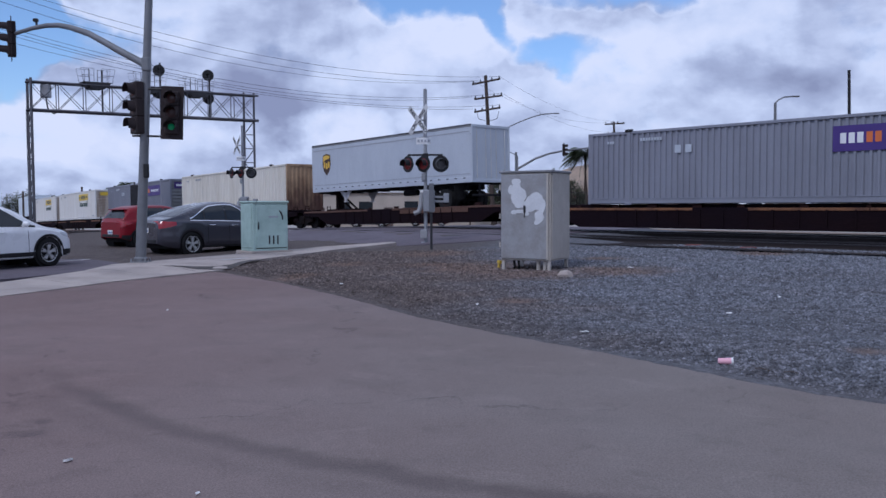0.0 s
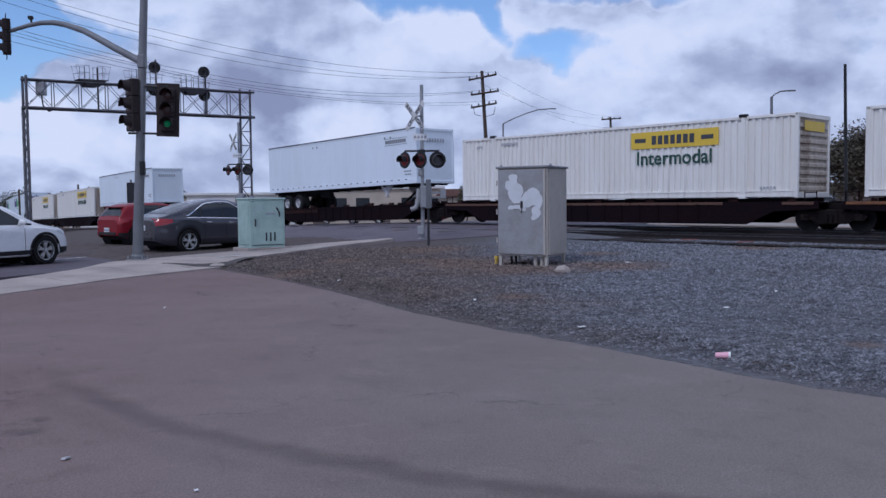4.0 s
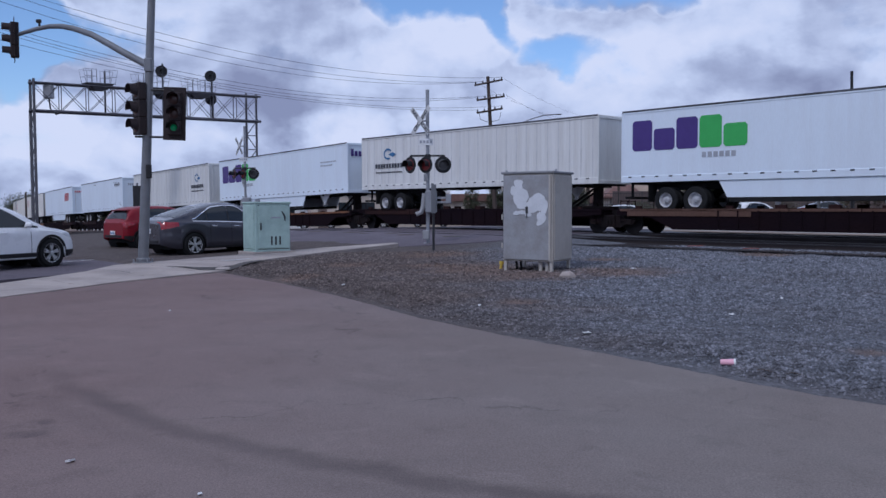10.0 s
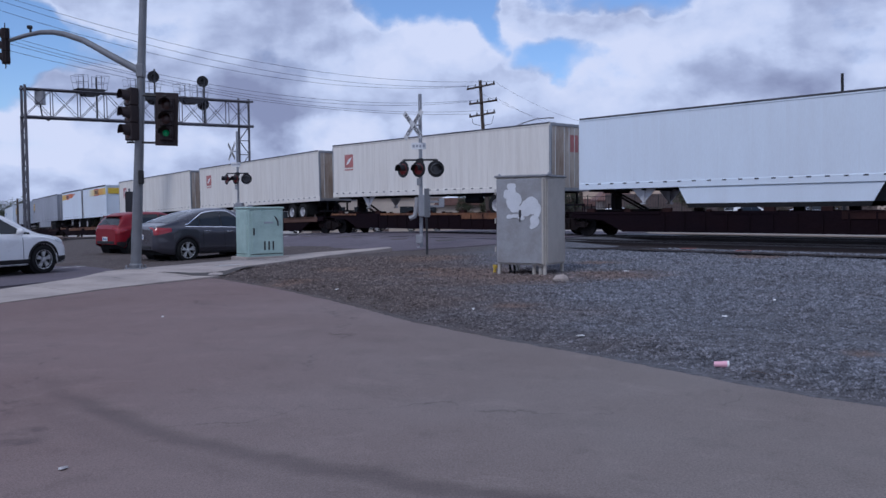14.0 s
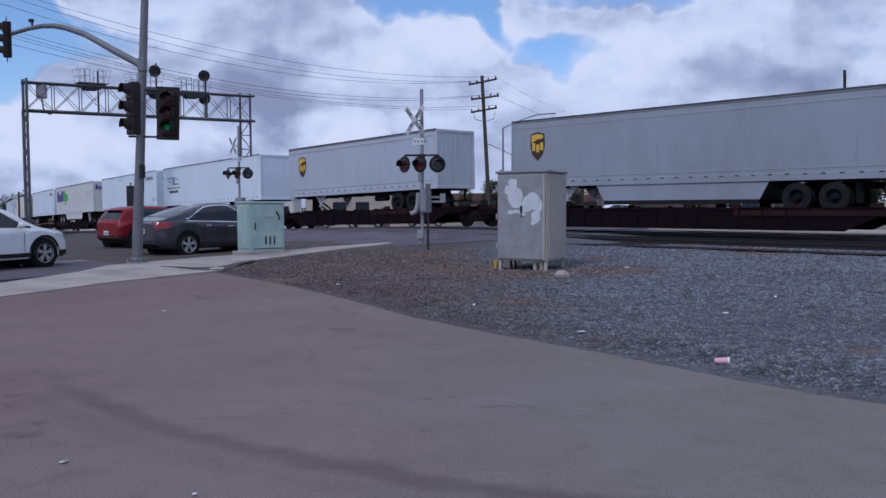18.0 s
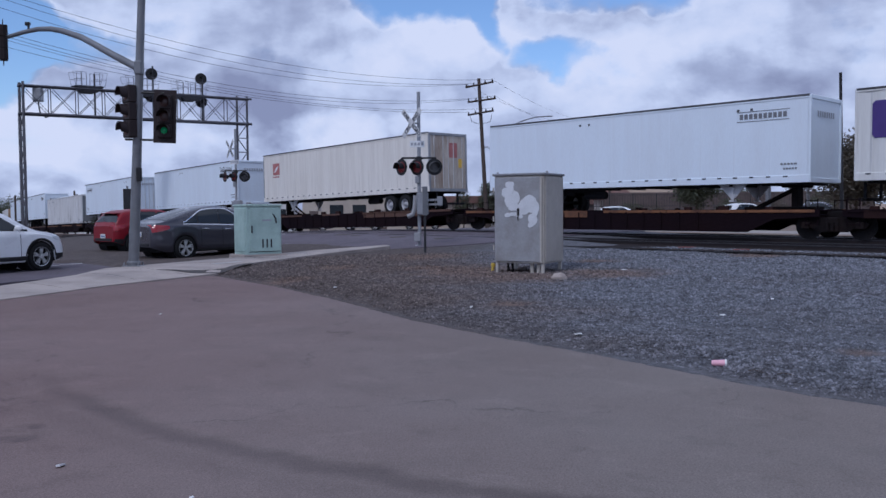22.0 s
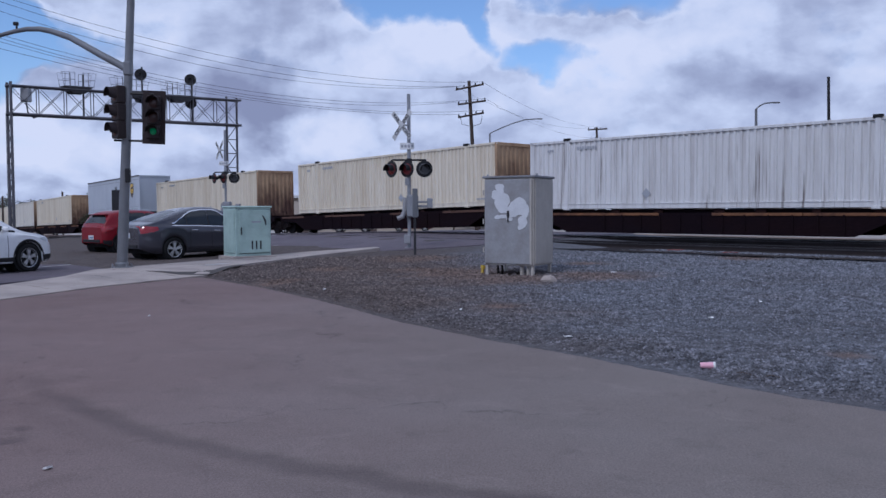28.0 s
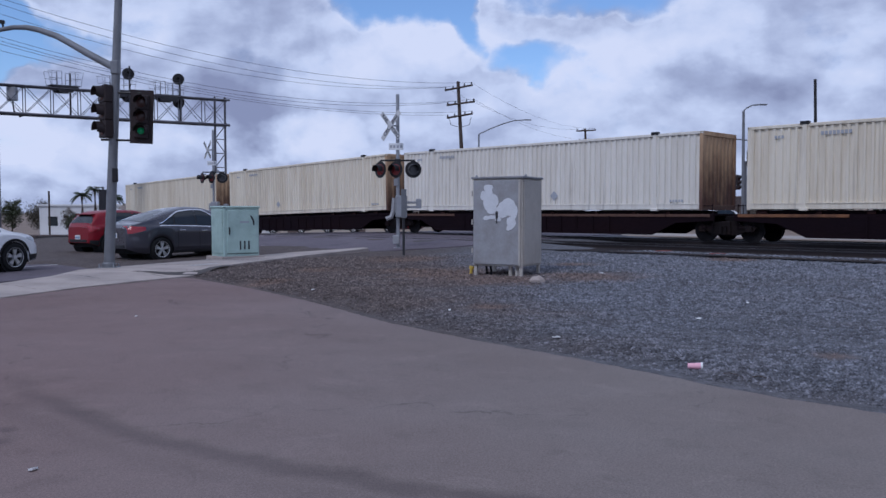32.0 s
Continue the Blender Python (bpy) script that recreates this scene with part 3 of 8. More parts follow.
def asphalt(name, color, stain, mark=False):
    """Old asphalt with aggregate, stains, fine cracks and, where mark is set, a redder, darker left and a curved run of
    tyre dirt.
    """
    mat = bpy.data.materials.new(name)
    mat.use_nodes = True
    nt = mat.node_tree
    N, L = nt.nodes.new, nt.links.new
    bs = nt.nodes["Principled BSDF"]
    tc = N("ShaderNodeTexCoord")

    def tex(kind, scale, **k):
        n = N(kind)
        L(tc.outputs["Object"], n.inputs["Vector"])
        n.inputs["Scale"].default_value = scale
        for key, v in k.items():
            n.inputs[key].default_value = v
        return n

    def rng(v, lo, hi, a, b):
        n = N("ShaderNodeMapRange")
        n.interpolation_type = "SMOOTHSTEP"
        L(v, n.inputs[0])
        for i, q in enumerate((lo, hi, a, b)):
            n.inputs[i + 1].default_value = q
        return n.outputs[0]

    def blend(fac, a, b, mode="MIX"):
        n = N("ShaderNodeMix")
        n.data_type, n.blend_type = "RGBA", mode
        for key, v in (("Factor", fac), ("A", a), ("B", b)):
            if isinstance(v, tuple):
                n.inputs[key].default_value = (*v, 1)
            elif isinstance(v, float):
                n.inputs[key].default_value = v
            else:
                L(v, n.inputs[key])
        return n.outputs["Result"]

    big = tex("ShaderNodeTexNoise", 0.16, Detail=6.0, Roughness=0.62).outputs["Fac"]
    mid = tex("ShaderNodeTexNoise", 0.9, Detail=6.0, Roughness=0.65).outputs["Fac"]
    agg = tex("ShaderNodeTexVoronoi", 75.0)
    grit = tex("ShaderNodeTexNoise", 70.0, Detail=6.0, Roughness=0.75).outputs["Fac"]
    col = blend(rng(big, 0.38, 0.66, 0.0, 0.8), color, stain)
    col = blend(rng(mid, 0.50, 0.70, 0.0, 0.30), col, tuple(c * 0.62 for c in color))
    blot = tex("ShaderNodeTexNoise", 2.6, Detail=5.0, Roughness=0.7, Distortion=0.6).outputs["Fac"]
    col = blend(rng(blot, 0.54, 0.70, 0.0, 0.36), col, tuple(c * 0.60 for c in color))
    lite = tex("ShaderNodeTexNoise", 1.7, Detail=6.0, Roughness=0.72, Distortion=0.9).outputs["Fac"]
    col = blend(rng(lite, 0.52, 0.70, 0.0, 0.45), col, tuple(c * 1.22 for c in color))
    hs = N("ShaderNodeHueSaturation")
    L(col, hs.inputs["Color"])
    L(rng(grit, 0.32, 0.68, 0.74, 1.26), hs.inputs["Value"])
    col = hs.outputs[0]
    col = blend(rng(agg.outputs["Distance"], 0.0, 0.25, 0.18, 0.0), col, (0.24, 0.23, 0.22))
    warp = tex("ShaderNodeTexNoise", 0.7, Detail=5.0, Roughness=0.6)
    wv = N("ShaderNodeVectorMath")
    wv.operation = "MULTIPLY_ADD"
    L(warp.outputs["Color"], wv.inputs[0])
    wv.inputs[1].default_value = (2.2, 2.2, 0)
    L(tc.outputs["Object"], wv.inputs[2])
    cr = N("ShaderNodeTexVoronoi")
    cr.feature = "DISTANCE_TO_EDGE"
    cr.inputs["Scale"].default_value = 0.22
    L(wv.outputs[0], cr.inputs["Vector"])
    crack = N("ShaderNodeMath")
    crack.operation = "MULTIPLY"
    L(rng(cr.outputs["Distance"], 0.0015, 0.006, 0.5, 0.0), crack.inputs[0])
    L(rng(mid, 0.45, 0.62, 0.0, 1.0), crack.inputs[1])
    col = blend(crack.outputs[0], col, (0.045, 0.042, 0.042))
    if mark:
        spot = N("ShaderNodeSeparateXYZ")
        L(tc.outputs["Object"], spot.inputs[0])
        col = blend(rng(spot.outputs["X"], -4.5, 2.5, 1.0, 0.0), col, (0.99, 0.81, 0.82), "MULTIPLY")
        sep = N("ShaderNodeVectorMath")
        sep.operation = "DISTANCE"
        L(tc.outputs["Object"], sep.inputs[0])
        sep.inputs[1].default_value = MARK_CENTRE
        wob = N("ShaderNodeMath")
        wob.operation = "MULTIPLY_ADD"
        L(mid, wob.inputs[0])
        wob.inputs[1].default_value = 0.5
        L(sep.outputs["Value"], wob.inputs[2])
        for r0, wd, k in ((MARK_RADIUS, 0.19, 0.50), (MARK_RADIUS + 0.30, 0.25, 0.16), (MARK_RADIUS + 1.6, 0.25, 0.12)):
            d = N("ShaderNodeMath")
            d.operation = "SUBTRACT"
            L(wob.outputs[0], d.inputs[0])
            d.inputs[1].default_value = r0 + 0.25
            ab = N("ShaderNodeMath")
            ab.operation = "ABSOLUTE"
            L(d.outputs[0], ab.inputs[0])
            m2 = N("ShaderNodeMath")
            m2.operation = "MULTIPLY"
            L(rng(ab.outputs[0], 0.02, wd, k, 0.0), m2.inputs[0])
            m3 = N("ShaderNodeMath")
            m3.operation = "MULTIPLY"
            L(rng(big, 0.25, 0.5, 0.5, 1.0), m3.inputs[0])
            L(rng(spot.outputs["Y"], 6.2, 9.0, 1.0, 0.0), m3.inputs[1])
            L(m3.outputs[0], m2.inputs[1])
            col = blend(m2.outputs[0], col, (0.066, 0.052, 0.050))
    L(col, bs.inputs["Base Color"])
    L(rng(big, 0.3, 0.7, 0.75, 0.95), bs.inputs["Roughness"])
    bs.inputs["Specular IOR Level"].default_value = 0.3
    bp = N("ShaderNodeBump")
    bp.inputs["Strength"].default_value, bp.inputs["Distance"].default_value = 0.35, 0.006
    L(agg.outputs["Distance"], bp.inputs["Height"])
    L(bp.outputs[0], bs.inputs["Normal"])
    return mat


MARK_CENTRE, MARK_RADIUS = (3.87, 13.1, 0.0), 9.15
M["lot"] = asphalt("lot_asphalt", (0.198, 0.172, 0.158), (0.170, 0.140, 0.128), True)
M["street"] = asphalt("street_asphalt", (0.130, 0.112, 0.132), (0.098, 0.082, 0.097))


def gravel(name, grey, brown, dirt, vary, grain):
    """Crushed stone, blue-grey towards the tracks and browner by the road, with drifts of tan dirt."""
    mat = bpy.data.materials.new(name)
    mat.use_nodes = True
    nt = mat.node_tree
    N, L = nt.nodes.new, nt.links.new
    bs = nt.nodes["Principled BSDF"]
    tc = N("ShaderNodeTexCoord")

    def nz(scale, detail=5.0, rough=0.6):
        n = N("ShaderNodeTexNoise")
        L(tc.outputs["Object"], n.inputs["Vector"])
        n.inputs["Scale"].default_value, n.inputs["Detail"].default_value, n.inputs["Roughness"].default_value = scale, detail, rough
        return n.outputs["Fac"]

    def rng(v, lo, hi, a, b):
        n = N("ShaderNodeMapRange")
        n.interpolation_type = "SMOOTHSTEP"
        L(v, n.inputs[0])
        for i, q in enumerate((lo, hi, a, b)):
            n.inputs[i + 1].default_value = q
        return n.outputs[0]

    def calc(op, a, b):
        n = N("ShaderNodeMath")
        n.operation = op
        for i, v in enumerate((a, b)):
            if isinstance(v, (int, float)):
                n.inputs[i].default_value = v
            else:
                L(v, n.inputs[i])
        return n.outputs[0]

    def blend(fac, a, b):
        n = N("ShaderNodeMix")
        n.data_type = "RGBA"
        L(fac, n.inputs["Factor"])
        for key, v in (("A", a), ("B", b)):
            if isinstance(v, tuple):
                n.inputs[key].default_value = (*v, 1)
            else:
                L(v, n.inputs[key])
        return n.outputs["Result"]

    sep = N("ShaderNodeSeparateXYZ")
    L(tc.outputs["Object"], sep.inputs[0])
    big, mid = nz(0.45), nz(1.6, 6.0, 0.7)
    lean = calc("ADD", rng(sep.outputs["X"], -3.0, 4.5, 0.75, 0.0), calc("SUBTRACT", big, 0.45))
    col = blend(rng(lean, 0.0, 0.7, 0.0, 1.0), grey, brown)
    spots = None
    for x, y, r in DIRT_SPOTS:
        d = N("ShaderNodeVectorMath")
        d.operation = "DISTANCE"
        L(tc.outputs["Object"], d.inputs[0])
        d.inputs[1].default_value = (x, y, 0.2)
        v = calc("ADD", calc("DIVIDE", d.outputs["Value"], r), calc("MULTIPLY", mid, 1.5))
        v = rng(v, 0.95, 1.95, 0.75, 0.0)
        spots = v if spots is None else calc("MAXIMUM", spots, v)
    col = blend(spots, col, dirt)
    val = rng(nz(grain, 5.0, 0.75), 0.30, 0.70, 0.62, 1.38)
    val = calc("MULTIPLY", val, rng(nz(4.5, 4.0, 0.65), 0.32, 0.68, 0.80, 1.20))
    if vary:
        val = calc("MULTIPLY", val, rng(N("ShaderNodeNewGeometry").outputs["Random Per Island"], 0.0, 1.0, 1 - vary, 1 + vary))
    hs = N("ShaderNodeHueSaturation")
    L(col, hs.inputs["Color"])
    L(val, hs.inputs["Value"])
    L(hs.outputs[0], bs.inputs["Base Color"])
    bs.inputs["Roughness"].default_value = 0.92
    bs.inputs["Specular IOR Level"].default_value = 0.25
    b = N("ShaderNodeBump")
    b.inputs["Strength"].default_value, b.inputs["Distance"].default_value = 1.0, 0.02
    L(nz(18.0, 5.0, 0.7), b.inputs["Height"])
    L(b.outputs[0], bs.inputs["Normal"])
    return mat


DIRT_SPOTS = ((0.8, 19.6, 2.2), (2.0, 18.1, 1.7), (3.7, 18.4, 1.6), (-0.2, 20.8, 1.0), (-0.3, 25.0, 1.5), (1.2, 13.4, 0.45), (4.4, 8.6, 0.30), (5.6, 9.0, 0.28), (-3.2, 18.4, 0.8), (8.6, 22.5, 1.0), (4.2, 22.0, 0.8), (-2.4, 21.5, 0.9))
M["gravel"] = gravel("gravel", (0.110, 0.112, 0.124), (0.090, 0.073, 0.068), (0.158, 0.108, 0.088), 0.0, 22.0)
M["stones"] = gravel("stones", (0.152, 0.159, 0.182), (0.126, 0.103, 0.096), (0.172, 0.122, 0.100), 0.36, 9.0)


def draped(name, poly, height, mat, step=1.0, label="", category="", lift=0.0, thick=0.0):
    """A sheet over an outline, laid on a height; cut on a lattice."""
    bm = bmesh.new()
    face = bm.faces.new([bm.verts.new((x, y, 0)) for x, y in poly])
    if face.normal.z < 0:
        face.normal_flip()
    xs, ys = [p[0] for p in poly], [p[1] for p in poly]
    for lo, hi, ax in ((min(xs), max(xs), 0), (min(ys), max(ys), 1)):
        for i in range(1, int((hi - lo) / step) + 1):
            co, no = [0, 0, 0], [0, 0, 0]
            co[ax], no[ax] = lo + i * step, 1
            bmesh.ops.bisect_plane(bm, geom=bm.verts[:] + bm.edges[:] + bm.faces[:], plane_co=co, plane_no=no)
    bmesh.ops.triangulate(bm, faces=bm.faces[:])
    bmesh.ops.recalc_face_normals(bm, faces=bm.faces[:])
    for v in bm.verts:
        v.co.z = height(v.co.x, v.co.y) + lift
    if thick:
        rim = [e for e in bm.edges if e.is_boundary]
        ext = bmesh.ops.extrude_edge_only(bm, edges=rim)
        for v in ext["geom"]:
            if isinstance(v, bmesh.types.BMVert):
                v.co.z -= thick
    if sum(f.normal.z for f in bm.faces) < 0:
        bmesh.ops.reverse_faces(bm, faces=bm.faces[:])
    me = bpy.data.meshes.new(name)
    bm.to_mesh(me)
    bm.free()
    me.materials.append(mat)
    return tagged(new(name, me), label, category, kind="structure")


def walk_height(x, y):
    """Top of the concrete: flush with the asphalt on one side, a kerb high on the other."""
    best = 9.0
    for (ax, ay), (bx, by) in zip(WALK_NEAR, WALK_NEAR[1:6]):
        ux, uy = bx - ax, by - ay
        t = min(1, max(0, ((x - ax) * ux + (y - ay) * uy) / (ux * ux + uy * uy)))
        best = min(best, math.hypot(x - ax - t * ux, y - ay - t * uy))
    full = 0.13 if y > 19.5 else 0.05 + 0.08 * max(0, (y - 16.5) / 3) if y > 16.5 else 0.05
    k = min(1.0, best / 1.3)
    return max(road_height(x, y), 0.0) + 0.016 + (full - 0.016) * k * k * (3 - 2 * k)


def build_ground():
    # one sheet out to the horizon, finer near by
    f = Form()
    rows = []
    radii = [0.0] + [3.0 * 1.16 ** i for i in range(50)]
    for r in radii:
        row = []
        for k in range(73):
            a = 2 * math.pi * k / 72
            x, y = r * math.sin(a), r * math.cos(a)
            row.append((x, y, road_height(x, y) - (0.16 if r < 400 else 0.5)))
        rows.append(row)
    f.grid(rows)
    tagged(part("ground", f, M["dirt"]), "brown dry dirt plain out to the horizon", "ground", kind="structure")

    # gravel between the asphalt and the tracks, and the ballast on both sides of the rails
    f = Form()
    rows = []
    s = -150.0
    while s < 60:
        row = []
        for i in range(64):
            d = -5.5 + 0.5 * i
            x, y, ph, _ = track_at(s, 1.3 - d)
            row.append((x, y, gravel_height(x, y)))
        rows.append(row)
        s += 0.5 if -12 < s < 32 else 3.0
    f.grid(rows)
    tagged(part("gravel_bed", f, M["gravel"], sharp=0), "grey crushed-stone ballast with patches of brown dirt", "gravel", kind="structure")

    # dark oily bed under both tracks with shade in its colour; pale track beyond
    for name, d0, d1, lift, mat, lab in (("track_bed", -2.6, 7.9, 0.012, "track_bed", "dark oil-stained ballast under the rails, with shade in its colour"), ("service_track", -10.0, -6.0, 0.02, "pale_dirt", "pale packed dirt way beyond the rails")):
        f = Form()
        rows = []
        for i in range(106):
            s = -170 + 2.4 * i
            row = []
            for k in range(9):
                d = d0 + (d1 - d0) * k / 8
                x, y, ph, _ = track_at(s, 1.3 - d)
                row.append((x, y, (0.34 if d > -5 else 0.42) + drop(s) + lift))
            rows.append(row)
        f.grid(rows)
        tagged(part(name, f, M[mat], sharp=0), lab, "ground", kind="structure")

    # the asphalt lot in the foreground
    poly = LOT_EDGE + [(14, -30), (-40, -30), (-40, -10), (-11.5, 2.0)] + WALK_NEAR[:6]
    draped("asphalt_lot", poly, lambda x, y: 0.012, M["lot"], 4.0, "worn grey-brown asphalt lot with tyre marks and cracks", "pavement")

    # ragged strip in the gravel's colour along the asphalt's edge
    f = Form()
    rnd = random.Random(31)
    pts = []
    for (ax, ay), (bx, by) in zip(LOT_EDGE[:10], LOT_EDGE[1:11]):
        n = max(1, int(math.hypot(bx - ax, by - ay) / 0.12))
        for i in range(n):
            ux, uy = (bx - ax), (by - ay)
            q = math.hypot(ux, uy)
            pts.append((ax + ux * i / n, ay + uy * i / n, -uy / q, ux / q))
    rows = []
    for k, (x, y, nx, ny) in enumerate(pts):
        a, b = 0.015 + 0.05 * rnd.random(), 0.12 + 0.20 * abs(noise.noise((k * 0.21, 0, 5))) + 0.04 * rnd.random()
        rows.append([(x - nx * a, y - ny * a, 0.0125), (x + nx * a, y + ny * a, 0.016), (x + nx * b, y + ny * b, 0.004)])
    f.grid(rows)
    tagged(part("edge_dirt", f, M["gravel"], sharp=0), "ragged gravel strip along the broken asphalt edge", "dirt", kind="structure")

    # the road over the crossing
    def along(a, b):
        p = CURB + ROAD * a + LEFT * b
        return p.x, p.y
    poly = [along(-70, 0.0), along(-6, 0.0), along(0, 0.0), along(7.6, 0.0), along(9.2, -2.5), along(11.6, -5.6), along(16, -6.4), along(26, -7.4), along(33, 0), along(120, 0.0), along(120, 17.0), along(-70, 17.0)]
    draped("road", poly, road_height, M["street"], 2.0, "dark asphalt road over the level crossing", "road", lift=0.0, thick=0.12)

    # concrete pavement with a kerb along the road
    far = [(-1.75, 29.75), (-4.0, 28.2), (-6.25, 25.0), (-7.7, 22.6), (-8.35, 21.4), (-8.2, 19.4), (-9.0, 17.1), (-11.2, 12.4)]
    draped("pavement", WALK_NEAR + far, walk_height,
           M["concrete"], 0.6, "pale concrete pavement with a low kerb and a ramp", "pavement", thick=0.30)
    draped("gravel_spill", [(-6.78, 20.72), (-5.95, 20.56), (-5.25, 20.80), (-4.72, 22.6), (-4.95, 22.65), (-5.35, 21.45), (-6.1, 20.92)], lambda x, y: walk_height(x, y) + 0.006 + 0.008 * noise.noise((x * 6, y * 6, 1)),
           M["edge_dirt"], 0.2, "dark dirt and gravel washed over the edge of the concrete", "gravel", lift=0.004)
    draped("pavement_paint", [(-5.98, 22.6), (-5.75, 22.45), (-5.28, 23.3), (-5.42, 23.45)], walk_height, M["road_paint"], 0.2, "worn white paint patch on the concrete", "paint mark", lift=0.006)
    # joints in the pavement
    for k, (a, b) in enumerate((((-7.2, 17.0), (-8.7, 17.9)), ((-6.5, 18.9), (-8.25, 19.9)), ((-5.8, 20.2), (-8.2, 21.6)), ((-5.0, 22.6), (-7.4, 23.3)), ((-4.5, 24.6), (-6.1, 25.4)), ((-3.9, 26.4), (-5.2, 27.1)))):
        f = Form()
        pts = []
        for i in range(6):
            x, y = a[0] + (b[0] - a[0]) * i / 5, a[1] + (b[1] - a[1]) * i / 5
            z = walk_height(x, y)
            pts.append((x, y, z))
        f.pipe([(x, y, z - 0.003) for x, y, z in pts], 0.005, 5)
        tagged(part("pavement_joint", f, M["dark_steel"]), "dark joint line across the concrete pavement", "joint", kind="structure")

    # white marks on the road
    def stripe(a0, a1, b0, b1, label):
        f = Form()
        n = max(2, int(abs(a1 - a0) / 1.0) + 1)
        rows = []
        for i in range(n + 1):
            a = a0 + (a1 - a0) * i / n
            row = []
            for j in range(5):
                x, y = along(a, b0 + (b1 - b0) * j / 4)
                row.append((x, y, road_height(x, y) + 0.006))
            rows.append(row)
        f.grid(rows)
        tagged(part("road_marking", f, M["road_paint"], sharp=0), label, "road marking", "markings on the road", kind="structure")
    stripe(8.6, 9.2, 0.3, 8.0, "worn white stop line painted across the road")
    for a in (-8, 0, 4.5, 9.5, 26, 32, 38):
        stripe(a, a + 2.6, 3.75, 3.90, "worn white lane dash on the asphalt road")
    stripe(-20, 60, 8.2, 8.34, "worn white line along the asphalt road")


build_ground()


def build_tracks():
    """Two tracks: the one in use and a nearer one."""
    for name, off in (("main_track", 0.0), ("near_track", 5.0)):
        root = thing(name, "rusty steel railway track on wooden sleepers in ballast", "railway track", "tracks", kind="structure")
        for side in (-0.75, 0.75):
            for web in (0, 1):
                f = Form()
                rows = []
                s = -170.0
                while s <= 80:
                    x, y, ph, _ = track_at(s, 1.3 - off + side)
                    z = RAIL + drop(s)
                    nx, ny = math.cos(ph), math.sin(ph)
                    sec = [(-0.036, 0), (0.036, 0), (0.036, -0.035), (-0.036, -0.035), (-0.036, 0)] if web == 0 else \
                        [(-0.012, -0.035), (0.012, -0.035), (0.012, -0.13), (0.07, -0.15), (0.07, -0.17), (-0.07, -0.17), (-0.07, -0.15), (-0.012, -0.13), (-0.012, -0.035)]
                    rows.append([(x + nx * o, y + ny * o, z + dz) for o, dz in sec])
                    s += 2.5
                f.grid(rows)
                part("rail_head" if web == 0 else "rail", f, M["rail_head" if web == 0 else "rail"], root, sharp=40)
        tie = Form().box((0, 0, -0.26), (0.23, 2.6, 0.18), b=0.015).mesh("sleeper", M["tie"])
        s = -28.0
        while s < 40:
            x, y, ph, _ = track_at(s, 1.3 - off)
            m = Matrix.Translation((x, y, RAIL + drop(s))) @ Matrix.Rotation(ph - math.pi / 2 + random.uniform(-0.01, 0.01), 4, "Z")
            part("sleeper", tie, None, root, m=m)
            s += 0.56


build_tracks()


def scatter_stones():
    """Loose stones over the gravel; biggest share near the asphalt's edge."""
    rnd = random.Random(4)
    base = [(1, 0, 0), (-1, 0, 0), (0, 1, 0), (0, -1, 0), (0, 0, 1), (0, 0, -0.6)]
    tri = [(0, 2, 4), (2, 1, 4), (1, 3, 4), (3, 0, 4), (2, 0, 5), (1, 2, 5), (3, 1, 5), (0, 3, 5)]
    f = Form()
    count = 0
    while count < 105000:
        y = 5.5 + 21 * rnd.random() ** 1.25
        x = rnd.uniform(-0.30, 0.62) * y
        q = beyond_lot(x, y)
        s, d = run_and_gap(x, y)
        if q < 0.02 or d < 6.2 or (Vector((x, y)) - CURB).dot(LEFT) > -2.2:
            continue
        if noise.noise((x * 0.35 + 7, y * 0.35, 1)) > 0.25 and rnd.random() < 0.4:
            continue
        if q < 0.35 and rnd.random() < 0.5:
            continue
        if any((x - a) ** 2 + (y - b) ** 2 < (0.85 * c) ** 2 for a, b, c in DIRT_SPOTS) and rnd.random() < 0.72:
            continue
        r = rnd.choice((0.008, 0.010, 0.012, 0.015, 0.020)) * (1 if y < 12 else 1.3 if y < 17 else 1.75)
        a = rnd.uniform(0, 6.28)
        ca, sa = math.cos(a), math.sin(a)
        z = gravel_height(x, y) + r * 0.25
        o = len(f.v)
        for bx, by, bz in base:
            px, py, pz = bx * r * rnd.uniform(0.7, 1.5), by * r * rnd.uniform(0.7, 1.3), bz * r * rnd.uniform(0.6, 1.1)
            f.v.append((x + px * ca - py * sa, y + px * sa + py * ca, z + pz))
        f.f.extend([(a_ + o, b_ + o, c_ + o) for a_, b_, c_ in tri])
        count += 1
    tagged(part("loose_gravel", f, M["stones"], sharp=0), "loose grey-blue crushed stones on the ballast", "gravel", kind="stuff")


scatter_stones()

# ---- the train ----
# Local space of a car or load: x ahead, y away from the camera's side, z up from the rail tops.
SPEED, SLOWING = 22.313, -0.01289
TIMES = [float(t) for t in range(33)]
MOVERS = []
DECK = 1.02                                   # deck of the spine cars
SUNK = 0.825                                  # their runways for tyres
FLOOR = 1.13                                  # underside of a container
SILL, ROOF = 1.91, 4.86                       # lower edge and roof of a trailer's body


def sill_of(x0):
    """Lower edge of the trailer whose back end is at x0: those ahead in the train ride a little higher."""
    return 2.10 if x0 > 100 else 2.03 if x0 > -50 else SILL


def train_pose(s0, t):
    s = s0 + SPEED * (t - 9) + SLOWING * (t - 16) ** 2 / 2
    x, y, ph, slope = track_at(s, 1.3)
    return pose(x, y, RAIL + drop(s), 0, -math.degrees(math.atan(slope)), math.degrees(ph) - 90)


CACHE = {}


def shared(key, build):
    """A mesh made once and used by all like parts."""
    if key not in CACHE:
        CACHE[key] = build()
    return CACHE[key]


